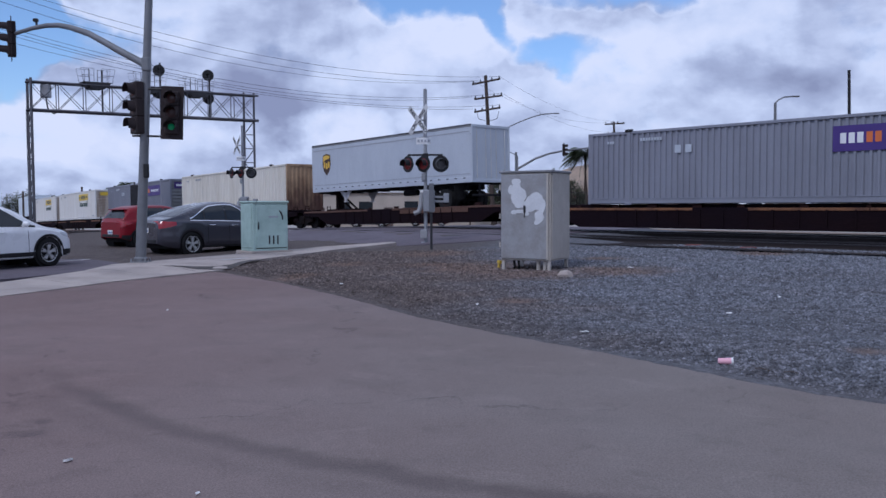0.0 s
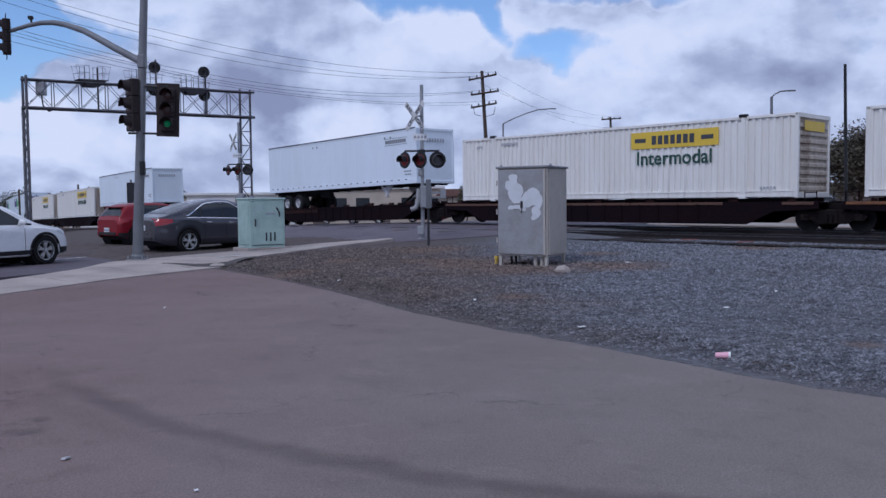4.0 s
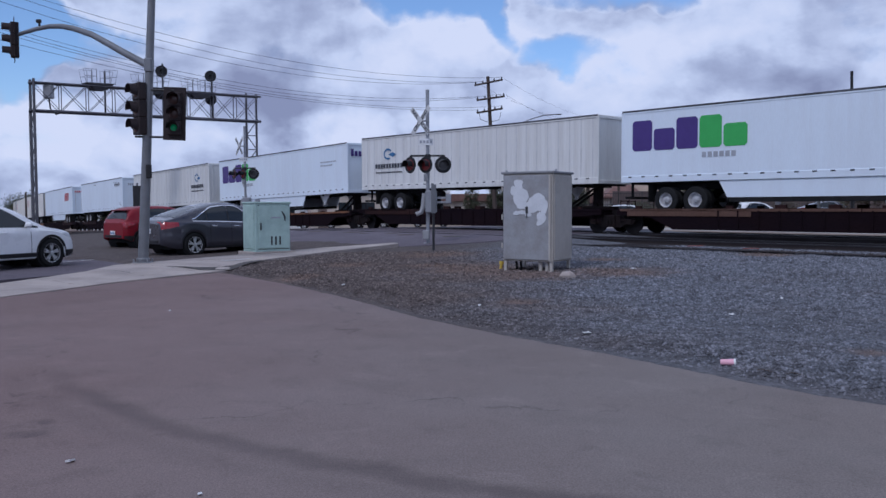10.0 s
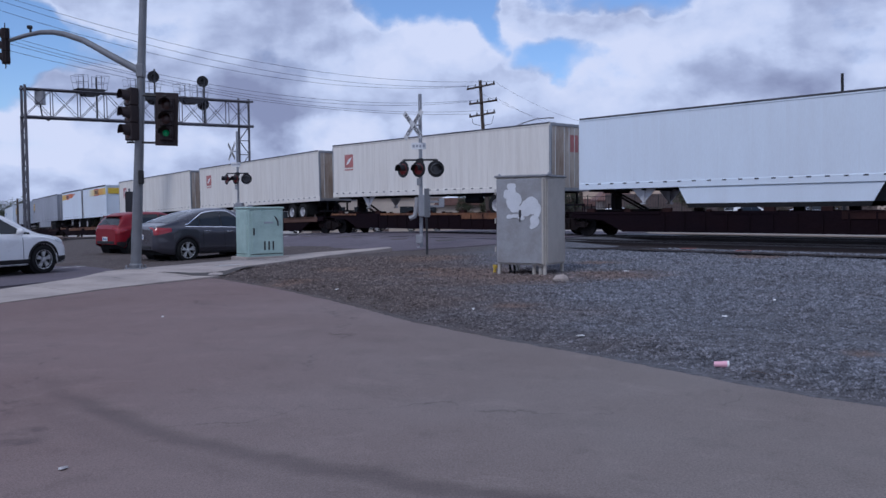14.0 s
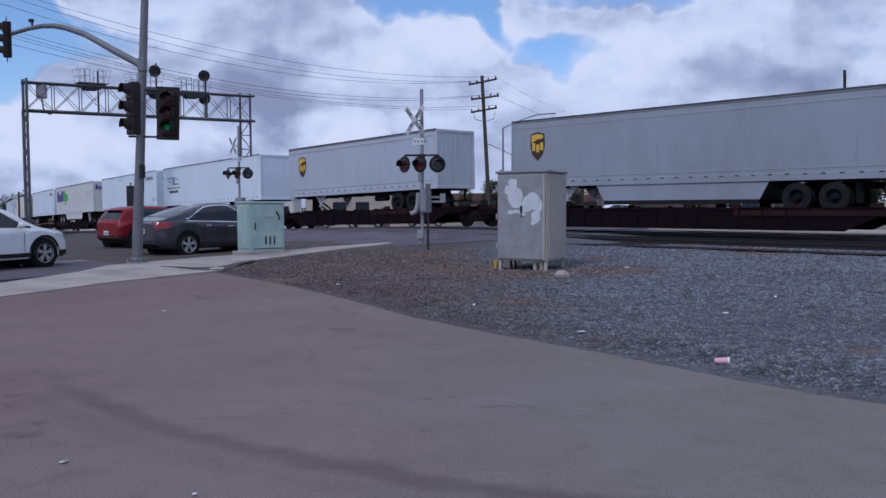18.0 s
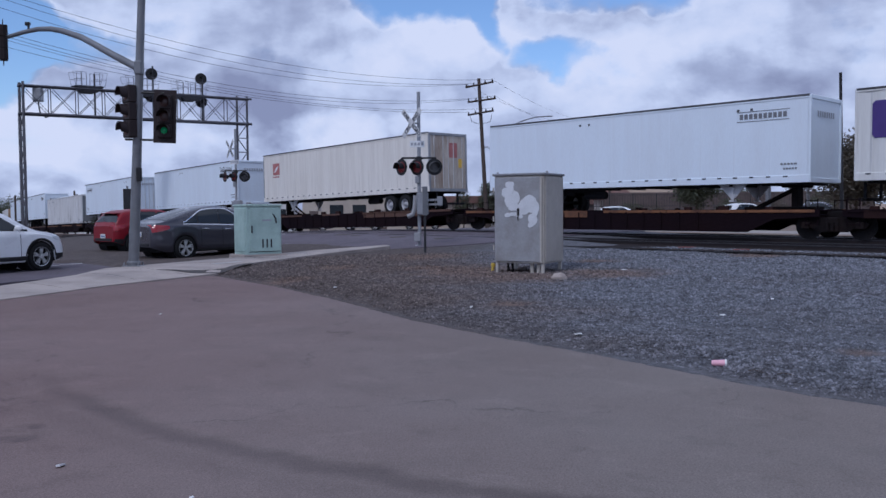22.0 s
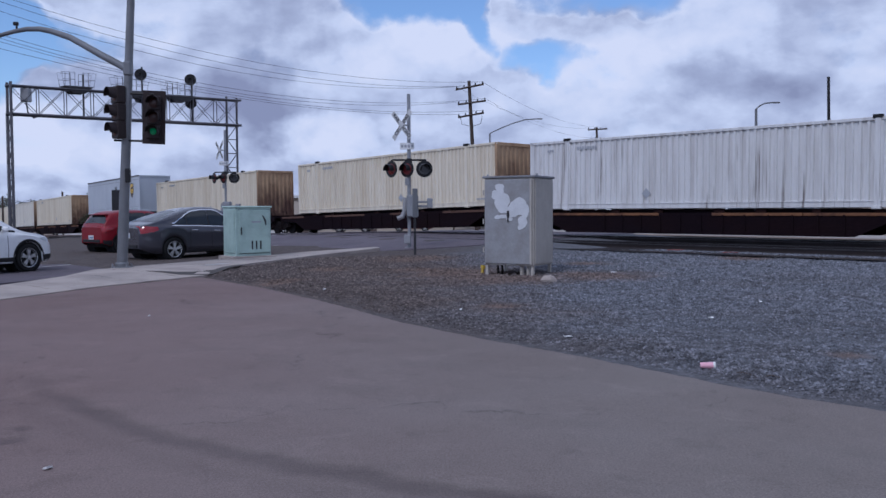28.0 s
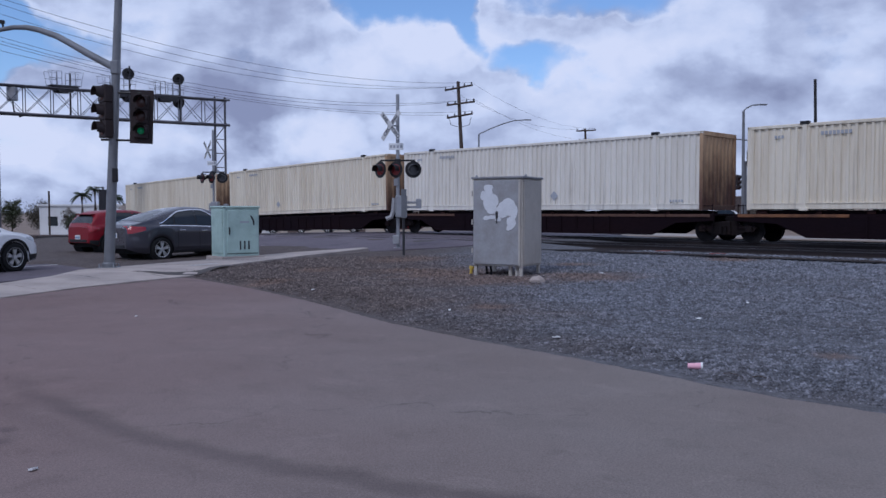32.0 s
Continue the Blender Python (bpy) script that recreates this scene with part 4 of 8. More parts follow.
def tyre_mesh(r, w):
    prof = [(r * 0.56, -w / 2), (r * 0.93, -w / 2), (r, -w / 2 + 0.03), (r, w / 2 - 0.03), (r * 0.93, w / 2), (r * 0.56, w / 2)]
    return Form().lathe(prof, Matrix.Rotation(math.pi / 2, 4, "X"), 24, caps=False)


def rim_mesh(r, w, holes=8):
    m = Matrix.Rotation(math.pi / 2, 4, "X")
    f = Form().lathe([(r, -w / 2), (r * 0.98, w / 2), (r * 0.88, w / 2 - 0.02), (r * 0.78, w / 2 - 0.15), (r * 0.50, w / 2 - 0.16), (r * 0.40, w / 2 - 0.05), (r * 0.22, w / 2 + 0.0), (0.02, w / 2 + 0.01)], m, 20)
    for i in range(holes):
        a = 2 * math.pi * i / holes
        f.tube((r * 0.30 * math.cos(a), -w / 2 - 0.015, r * 0.28 * math.sin(a)), (r * 0.28 * math.cos(a), -w / 2 - 0.04, r * 0.28 * math.sin(a)), 0.018, n=6)
    return f


def rail_wheel():
    m = Matrix.Rotation(math.pi / 2, 4, "X")
    return Form().lathe([(0.10, -0.09), (0.17, -0.085), (0.20, -0.03), (0.36, -0.03), (0.39, -0.065), (0.42, -0.065), (0.425, 0.05), (0.455, 0.06), (0.455, 0.085), (0.15, 0.085)], m, 22)


def truck_frame():
    """Cast side frames, springs and bolster of a four-wheeled bogie."""
    f = Form()
    for y in (-1.0, 1.0):
        out = [(-1.15, 0.52), (-0.98, 0.62), (-0.62, 0.60), (-0.40, 0.72), (0.40, 0.72), (0.62, 0.60), (0.98, 0.62), (1.15, 0.52), (1.05, 0.38), (0.72, 0.38), (0.45, 0.24), (-0.45, 0.24), (-0.72, 0.38), (-1.05, 0.38)]
        f.slab(out, y - 0.08, y + 0.08)
        for i in (-0.16, 0, 0.16):
            f.tube((i, y - 0.13, 0.27), (i, y - 0.13, 0.56), 0.065, n=8)
        for x in (-0.88, 0.88):
            f.box((x, y - 0.10 if y < 0 else y + 0.10, 0.46), (0.26, 0.14, 0.24), b=0.03)
    f.box((0, 0, 0.62), (0.42, 2.3, 0.22), b=0.03)
    f.box((0, 0, 0.82), (0.9, 0.9, 0.22), b=0.03)
    for x in (-0.88, 0.88):
        f.tube((x, -0.7, 0.44), (x, 0.7, 0.44), 0.08, n=10)
    return f


def add_truck(car, x):
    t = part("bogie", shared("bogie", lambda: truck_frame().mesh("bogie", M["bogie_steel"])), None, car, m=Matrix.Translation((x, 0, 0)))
    me = shared("rail_wheel", lambda: rail_wheel().mesh("wheel", M["wheel_steel"]))
    for wx in (-0.88, 0.88):
        for wy, turn in ((-0.75, 0), (0.75, 180)):
            part("wheel", me, None, t, m=Matrix.Translation((wx, wy, 0.425)) @ rz(turn))


def spine_car(s_back, s_front, loads, tone, trucks, hitch=(), axles=()):
    """One platform of an articulated flat car, from s_back to s_front along the train."""
    ln, mid = s_front - s_back, (s_front + s_back) / 2
    h = ln / 2
    car = thing("flat_car", f"dark maroon steel flat car, {tone}", "rail car", "cars of the freight train")
    side = {"with a worn yellow top edge": M["car_yellow"], "with a rusty top edge": M["car_rust"], "dark all over": M["car_steel"]}[tone]
    for y in (-1.27, 1.27):
        f = Form()
        # the sill rises over the bogies: further in where the car has a bogie of its own at that end
        fa = 1.6 if any(abs(q - mid - h) < 2.5 and q - mid < h - 1 for q in trucks) else 0.0
        ba = 1.6 if any(abs(q - mid + h) < 2.5 and q - mid > -h + 1 for q in trucks) else 0.0
        out = [(-h + 0.25, 0.98), (h - 0.25, 0.98), (h - 0.25, 0.76), (h - 1.8 - fa, 0.66), (h - 2.8 - fa, 0.20), (-h + 2.8 + ba, 0.20), (-h + 1.8 + ba, 0.66), (-h + 0.25, 0.76)]
        f.slab(out, y - 0.04, y + 0.04)
        n = int(ln / 1.5)
        for i in range(n):
            x = -h + 4.7 + (ln - 9.4) * i / (n - 1)
            f.box((x, y - 0.055 if y < 0 else y + 0.055, 0.58), (0.06, 0.05, 0.68))
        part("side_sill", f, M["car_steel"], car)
        rnd = random.Random(int(mid * 10))
        tall = 0.17 if loads == "none" else 0.10
        x = -h + 0.4
        while x < h - 1.0:
            w = rnd.uniform(1.5, 4.5)
            x1 = min(x + w, h - 0.4)
            part("edge_strip", Form().box(((x + x1) / 2, y - 0.05 if y < 0 else y + 0.05, 0.99 - tall / 2), (x1 - x, 0.04, tall), b=0.008), side, car, tone.replace("with a ", "") if tone != "dark all over" else "")
            x = x1 + (0.03 if loads == "none" else rnd.choice((0.03, 0.03, 2.2)))
    f = Form().box((0, 0, 0.70), (ln - 0.6, 0.55, 0.5))
    if axles:
        # sunk runways for tyres on both sides of the spine
        f.box((0, 0, 0.97), (ln - 0.4, 0.9, 0.06))
        for y in (-0.85, 0.85):
            f.box((0, y, 0.80), (ln - 0.6, 0.80, 0.05))
    else:
        f.box((0, 0, 0.97), (ln - 0.4, 2.5, 0.06))
        if loads == "box":                     # bolsters between the deck and the box
            f.box((0, 0, 1.06), (ln - 2.6, 2.1, 0.13))
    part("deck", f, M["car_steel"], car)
    for x in axles:
        for y in (-1.325, 1.325):
            f = Form().box((x - mid, y, 0.84), (5.2, 0.03, 0.27), b=0.008)
            for q in (-2.5, -1.25, 0, 1.25, 2.5):
                f.box((x - mid + q, y, 0.84), (0.06, 0.045, 0.27))
            part("wheel_guard", f, side if side is not M["car_steel"] else M["car_brown"], car, "worn painted side plate by the tyres")
    rnd = random.Random(int(mid * 7) + 1)
    x = -h + 1.2
    while x < h - 1.0:
        q = rnd.choice((0, 1, 2))
        for y in (-1.12, 1.12):
            part("deck_fitting", shared(("fitting", q), lambda: Form().box((0, 0, 0.045 + 0.015 * q), (0.16 + 0.12 * q, 0.14, 0.09 + 0.03 * q), b=0.01).mesh("deck_fitting", M["car_brown"])), None, car, "dark brown steel bracket", m=Matrix.Translation((x, y * (1.07 if axles else 1.0), DECK - (0.04 if axles else 0.02))))
        x += rnd.uniform(1.4, 2.6)
    # end platforms with a ladder and grab irons
    for sx in (-1, 1):
        for y in (-1.2, 1.2):
            f = Form()
            f.tube((sx * (h - 0.35), y, 0.45), (sx * (h - 0.35), y, 1.35), 0.02, n=6)
            f.tube((sx * (h - 0.75), y, 0.45), (sx * (h - 0.75), y, 1.35), 0.02, n=6)
            for z in (0.5, 0.75, 1.3):
                f.tube((sx * (h - 0.35), y, z), (sx * (h - 0.75), y, z), 0.016, n=6)
            part("ladder", f, M["car_steel"], car)
    for x, way, up in hitch:
        x -= mid
        f = Form()
        f.box((x, 0, (DECK + up) / 2 - 0.1), (0.24, 0.46, up - DECK - 0.1), b=0.02)
        for y in (-0.20, 0.20):
            f.slab([(x + way * 1.45, DECK), (x + way * 1.62, DECK), (x + way * 0.10, up - 0.16), (x - way * 0.05, up - 0.16)][::int(way)], y - 0.04, y + 0.04)
        f.box((x, 0, up - 0.09), (0.75, 0.95, 0.11), b=0.03)
        f.box((x + way * 0.5, 0, DECK + 0.03), (2.6, 0.8, 0.10), b=0.02)
        part("trailer_hitch", f, M["bogie_steel"], car, "dark folding steel hitch stand")
    for x in trucks:
        add_truck(car, x - mid)
    MOVERS.append((car, mid))
    return car


def bars(f, x0, x1, z0, z1, n, y, thin=0.16, rnd=None):
    """Plain upright bars in place of letters."""
    w = (x1 - x0) / n
    for i in range(n):
        a = x0 + i * w
        f.box((a + w * 0.42, y, (z0 + z1) / 2), (w * (0.72 if not rnd else rnd.uniform(0.5, 0.8)), 0.006, z1 - z0))


def ribbed_side(f, x0, x1, z0, z1, y, pitch, depth, sgn):
    """A steel side pressed into upright ribs; sgn: the way out."""
    n = max(1, int(round((x1 - x0) / pitch)))
    p = (x1 - x0) / n
    line = []
    for i in range(n):
        a = x0 + i * p
        line += [(a, 0), (a + p * 0.30, 0), (a + p * 0.42, depth), (a + p * 0.88, depth)]
    line.append((x1, 0))
    f.grid([[(x, y - sgn * d, z0) for x, d in line], [(x, y - sgn * d, z1) for x, d in line]])


def container(x0, ln, skin, end_mat, label, logo="", frame_mat=None):
    """A 53 ft container on its car; the end that shows runs ahead."""
    ob = thing("container", label, "container", "containers on the freight train")
    h, z0, z1 = ln / 2, FLOOR, FLOOR + 2.896
    fm = frame_mat or skin
    for y, sg in ((-1.285, -1), (1.285, 1)):
        for xa, xb in ((-h + 0.14, -h + 1.90), (-h + 2.06, h - 2.06), (h - 1.90, h - 0.14)):
            f = Form()
            ribbed_side(f, xa, xb, z0 + 0.22, z1 - 0.10, y, 0.25, 0.058, sg)
            part("side_panel", f, skin, ob, sharp=20)
    f = Form()
    f.box((0, 0, z1 - 0.035), (ln - 0.1, 2.5, 0.03))
    part("roof", f, skin, ob)
    for y in (-1.26, 1.26):
        part("top_rail", Form().box((0, y, z1 - 0.055), (ln, 0.09, 0.11), b=0.012), fm, ob)
    for y in (-1.26, 1.26):
        f = Form().box((0, y, z0 + 0.13), (ln - 0.2, 0.08, 0.20), b=0.012)
        f.box((0, y - 0.045 * (1 if y < 0 else -1), z0 + 0.235), (ln - 0.2, 0.03, 0.03))
        part("bottom_rail", f, fm, ob)
    for x in (-h + 1.98, h - 1.98):
        for y in (-1.27, 1.27):
            f = Form()
            f.box((x, y, (z0 + z1) / 2), (0.17, 0.11, z1 - z0), b=0.012)
            f.box((x, y, z0 + 0.03), (0.30, 0.16, 0.10), b=0.012)
            lp = part("lifting_post", f, fm, ob)
            part("lifting_pocket", shared("pocket", lambda: Form().box((0, 0, 0), (0.30, 0.16, 0.11), b=0.012).mesh("lifting_pocket", M["black_paint"])), None, lp, m=Matrix.Translation((x, y, z1 + 0.02)))
    for sx in (-1, 1):
        f = Form()
        for y in (-1.235, 1.235):
            f.box((sx * (h - 0.07), y, (z0 + z1) / 2), (0.14, 0.14, z1 - z0), b=0.015)
        f.box((sx * (h - 0.07), 0, z1 - 0.08), (0.14, 2.4, 0.16), b=0.012)
        f.box((sx * (h - 0.07), 0, z0 + 0.10), (0.14, 2.4, 0.18), b=0.012)
        part("end_frame", f, end_mat if end_mat is M["rust_end"] and sx > 0 else fm, ob)
        f = Form()
        if sx > 0 and end_mat is M["door_grimy"] or logo in ("yellow_board", "grey") and sx > 0:
            # ribs lie flat across the front
            for k in range(9):
                z = z0 + 0.32 + k * 0.27
                part("end_rib", Form().box((h - 0.045, 0, z), (0.06, 2.25, 0.15), b=0.02), end_mat, ob)
            f.box((h - 0.09, 0, (z0 + z1) / 2), (0.03, 2.34, z1 - z0 - 0.3))
        else:
            n = 8
            line = []
            for i in range(n):
                a = -1.16 + 2.32 * i / n
                p = 2.32 / n
                line += [(a, 0), (a + p * 0.35, 0), (a + p * 0.5, 0.03), (a + p * 0.85, 0.03)]
            line.append((1.16, 0))
            f.grid([[(sx * (h - 0.03 - d), y, z0 + 0.18) for y, d in line], [(sx * (h - 0.03 - d), y, z1 - 0.14) for y, d in line]])
        part("end_wall", f, end_mat if sx > 0 else fm, ob, "rust-stained end wall" if end_mat is M["rust_end"] else "", sharp=20)
    # the door end looks back
    f = Form()
    for y in (-0.8, -0.35, 0.35, 0.8):
        f.tube((-h - 0.02, y, z0 + 0.1), (-h - 0.02, y, z1 - 0.1), 0.022, n=6)
    part("door_bar", f, M["galvanised"], ob)
    # marks
    f = Form()
    y = -1.293
    rnd = random.Random(int(x0))
    bars(f, -h + 2.5, -h + 3.5, z1 - 0.42, z1 - 0.30, 8, y)
    bars(f, -h + 0.95, -h + 1.30, z1 - 0.46, z1 - 0.36, 3, y)
    bars(f, h - 1.35, h - 0.75, z0 + 0.32, z0 + 0.40, 5, y)
    part("marking", f, M["lettering_pale"] if skin is not M["box_grey"] else M["trailer_silver"], ob, "small painted marks")
    if logo in ("diamond", ""):
        f = Form()
        q = 0.20
        xx = 1.3 if logo == "diamond" else -h + 5.8
        f.slab([(xx - q, z0 + 0.62), (xx, z0 + 0.62 - q), (xx + q, z0 + 0.62), (xx, z0 + 0.62 + q)], y - 0.004, y + 0.002)
        part("placard", f, M["lettering_pale"], ob, "faded grey diamond sticker")
    if logo == "yellow_board":
        f = Form().box((h - 4.8, y, z1 - 0.62), (3.75, 0.008, 0.64))
        board = part("name_board", f, M["logo_yellow"], ob, "yellow board with dark bars")
        f = Form()
        bars(f, h - 5.75, h - 3.85, z1 - 0.80, z1 - 0.46, 7, y - 0.006)
        f.box((h - 6.25, y - 0.006, z1 - 0.62), (0.5, 0.006, 0.16))
        f.box((h - 3.38, y - 0.006, z1 - 0.62), (0.5, 0.006, 0.16))
        part("bar", f, M["lettering"], board)
        cu = bpy.data.curves.new("lettering", "FONT")
        cu.body, cu.size, cu.extrude, cu.align_x, cu.align_y, cu.offset = "Intermodal", 0.74, 0.003, "CENTER", "CENTER", 0.012
        me = shared("intermodal", lambda: text_mesh(cu))
        part("lettering", me, None, ob, "dark green lettering", m=Matrix.Translation((h - 4.8, y, z1 - 1.34)) @ Matrix.Rotation(math.pi / 2, 4, "X"))
        f = Form().box((h + 0.002, 0, z1 - 0.42), (0.008, 1.6, 0.34))
        part("end_board", f, M["logo_yellow"], ob, "small yellow board")
    if logo == "grey":
        f = Form().box((h - 4.25, y, z1 - 0.78), (3.95, 0.008, 0.84))
        board = part("name_board", f, M["logo_purple"], ob, "dark purple board with pale bars")
        f = Form()
        bars(f, h - 6.0, h - 5.2, z1 - 0.94, z1 - 0.60, 3, y - 0.006)
        bars(f, h - 4.4, h - 2.6, z1 - 0.88, z1 - 0.68, 9, y - 0.006)
        part("pale_bar", f, M["white_paint"], board)
        f = Form()
        bars(f, h - 5.18, h - 4.65, z1 - 0.94, z1 - 0.60, 2, y - 0.006)
        part("orange_bar", f, M["logo_orange"], board)
        f = Form().box((h + 0.002, 0, z1 - 0.5), (0.008, 1.9, 0.5))
        eb = part("end_board", f, M["logo_purple"], ob, "small purple board")
        part("pale_bar", Form().box((h + 0.008, -0.3, z1 - 0.5), (0.006, 1.0, 0.16)), M["white_paint"], eb)
        f = Form()
        for xx in (-3.9, -3.45):
            f.box((xx, y, z1 - 0.8), (0.26, 0.006, 0.30), b=0.002)
        part("pale_patch", f, M["trailer_silver"], ob, "two pale worn patches")
    MOVERS.append((ob, x0 + ln / 2))
    return ob


def text_mesh(cu):
    tmp = new("lettering", cu)
    me = bpy.data.meshes.new_from_object(tmp.evaluated_get(bpy.context.evaluated_depsgraph_get()))
    bpy.data.objects.remove(tmp)
    me.materials.clear()
    me.materials.append(M["lettering_green"])
    return me


def trailer(x0, ln, skin, label, wheels="back", logo="", ribs=False, skirt=False, end_mat=None, height=ROOF):
    """A road trailer on its car. wheels: 'back' when its axles are at the rear end of the train's way, else 'front'."""
    ob = thing("semi_trailer", label, "trailer", "trailers on the freight train")
    h, z0, z1 = ln / 2, sill_of(x0), height
    pitch, edge = (0.41, 0.13) if ln < 10 else (0.62, 0.075)
    for y, sg in ((-1.285, -1), (1.285, 1)):
        f = Form()
        if ribs:
            ribbed_side(f, -h + 0.06, h - 0.06, z0 + 0.26, z1 - 0.12, y, pitch, 0.022, sg)
        else:
            n = int(ln / 1.22)
            rows = [[(-h + 0.06 + (ln - 0.12) * i / n, y, zz) for i in range(n + 1)] for zz in (z0 + 0.26, z1 - 0.12)]
            f.grid(rows)
        part("side_wall", f, skin, ob, sharp=20)
    if ribs:
        n = int(round((ln - 0.12) / pitch))
        me = shared(("post", round(z1 - z0, 2)), lambda: Form().box((0, 0, 0), (0.055, 0.02, z1 - z0 - 0.40), b=0.004).mesh("side_post", M["post_grime"]))
        for i in range(n):
            part("side_post", me, None, ob, m=Matrix.Translation((-h + 0.06 + (ln - 0.12) * (i + 0.65) / n, -1.262, (z0 + z1) / 2 + 0.07)))
    else:
        # cover strips over the panel joints
        n = int(ln / 1.22)
        me = shared(("strip", skin.name), lambda: Form().box((0, 0, 0), (0.07, 0.004, z1 - z0 - 0.42)).mesh("panel_strip", skin))
        for i in range(1, n):
            x = -h + 0.06 + (ln - 0.12) * i / n
            part("panel_strip", me, None, ob, m=Matrix.Translation((x, -1.287, (z0 + z1) / 2 + 0.07)))
    part("roof", Form().box((0, 0, z1 - 0.03), (ln - 0.06, 2.5, 0.03)), M["trailer_white"], ob)
    for y in (-1.275, 1.275):
        f = Form().box((0, y, z1 - 0.06), (ln, 0.06, 0.12), b=0.015)
        part("top_rail", f, M["grey_end"] if skin in (M["trailer_silver"], M["trailer_grey"]) else skin, ob)
        part("roof_edge", Form().box((0, y + (0.012 if y > 0 else -0.012), z1 + 0.015 - edge / 2), (ln - 0.02, 0.05, edge), b=0.008), M["roof_edge"], ob, "dark roof edge strip")
    for y in (-1.275, 1.275):
        part("bottom_rail", Form().box((0, y, z0 + 0.13), (ln, 0.06, 0.26), b=0.012), skin, ob)
    f = Form()
    x = -h + 0.4
    while x < h - 0.3:
        f.box((x, -1.309, z0 + 0.22), (0.16, 0.006, 0.05))
        x += 0.61
    tape = part("reflector_tape", f, M["lettering"], ob, "dark dashes of reflector tape")
    tape["kind"] = "stuff"
    for sx in (-1, 1):
        em = (end_mat or skin)
        f = Form().box((sx * (h - 0.03), 0, (z0 + z1) / 2 + 0.02), (0.05, 2.5, z1 - z0 - 0.06))
        pw = part("end_wall", f, em, ob)
        rear = (sx < 0) == (wheels == "back")
        f = Form()
        for y in (-1.24, 1.24):
            f.box((sx * (h - 0.01), y, (z0 + z1) / 2), (0.10, 0.10, z1 - z0), b=0.015)
        f.box((sx * (h - 0.01), 0, z1 - 0.07), (0.10, 2.4, 0.14), b=0.015)
        f.box((sx * (h - 0.01), 0, z0 + 0.08), (0.10, 2.4, 0.16), b=0.015)
        part("end_frame", f, skin if not end_mat else M["galvanised"], ob)
        if rear:
            f = Form()
            for y in (-0.95, -0.35, 0.35, 0.95):
                f.tube((sx * (h + 0.02), y, z0 + 0.2), (sx * (h + 0.02), y, z1 - 0.15), 0.02, n=6)
            f.box((sx * (h + 0.005), 0, (z0 + z1) / 2), (0.02, 0.03, z1 - z0 - 0.3))
            part("door_bar", f, M["post_grime"], ob)
            f = Form()
            for y in (-0.7, 0.7):
                f.box((sx * (h - 0.12), y, z0 - 0.32), (0.08, 0.08, 0.60))
            f.box((sx * (h - 0.12), 0, z0 - 0.60), (0.10, 2.3, 0.10), b=0.01)
            part("bumper", f, M["trailer_under"], ob)
    if end_mat is M["door_grimy"]:
        f = Form().box((h + 0.006, 0.35, z1 - 0.85), (0.01, 0.55, 0.75))
        part("door_logo", f, M["logo_faded"], ob, "faded red panel on the door")
        f = Form().box((h + 0.006, 0.85, z1 - 1.5), (0.01, 0.30, 0.45))
        part("door_placard", f, M["logo_gold"], ob, "small orange panel")
    # underside
    part("floor", Form().box((0, 0, z0 + 0.06), (ln - 0.2, 2.4, 0.10)), M["trailer_under"], ob)
    n = int(ln / 1.2)
    me = shared("cross_member", lambda: Form().box((0, 0, 0), (0.08, 2.3, 0.10)).mesh("cross_member", M["trailer_under"]))
    for i in range(n):
        part("cross_member", me, None, ob, m=Matrix.Translation((-h + 0.4 + (ln - 0.8) * i / (n - 1), 0, z0 - 0.03)))
    w = -1 if wheels == "back" else 1
    ax = [w * (h - 2.0), w * (h - 3.25)] if ln > 10 else [w * (h - 1.2)]
    r = 0.505
    f = Form()
    for y in (-0.5, 0.5):
        f.box((sum(ax) / len(ax), y, z0 - 0.18), (3.2 if ln > 10 else 1.6, 0.12, 0.22))
    for a in ax:
        f.tube((a, -0.95, SUNK + r), (a, 0.95, SUNK + r), 0.07, n=8)
    part("bogie_frame", f, M["trailer_under"], ob)
    tm = shared("trailer_tyre", lambda: tyre_mesh(r, 0.27).mesh("tyre", M["rubber"]))
    dull = skin in (M["trailer_silver"], M["trailer_grey"])
    rm = shared(("trailer_rim", dull), lambda: rim_mesh(r * 0.58, 0.24).mesh("rim", M["trailer_under" if dull else "rim_white"]))
    for a in ax:
        for y in (-1.13, -0.82, 0.82, 1.13):
            tw = part("wheel", tm, None, ob, m=Matrix.Translation((a, y, SUNK + r)))
            if abs(y) > 1:
                part("rim", rm, None, tw, m=Matrix.Rotation(0 if y < 0 else math.pi, 4, "Z"))
    for a in ax[-1:]:
        part("mudflap", Form().box((w * (abs(ax[0]) + 0.75), -1.0, z0 - 0.42), (0.02, 0.6, 0.7)), M["rubber"], ob)
    # landing legs near the coupling end
    lx = -w * (h - 2.9)
    for y in (-0.95, 0.95):
        f = Form()
        f.box((lx, y, z0 - 0.28), (0.12, 0.12, 0.55), b=0.01)
        f.box((lx, y, z0 - 0.60), (0.20, 0.22, 0.06), b=0.01)
        f.slab([(lx - 0.55, z0), (lx + 0.55, z0), (lx + 0.08, z0 - 0.5), (lx - 0.08, z0 - 0.5)], y - 0.02, y + 0.02)
        part("landing_gear", f, M["rim_white"], ob)
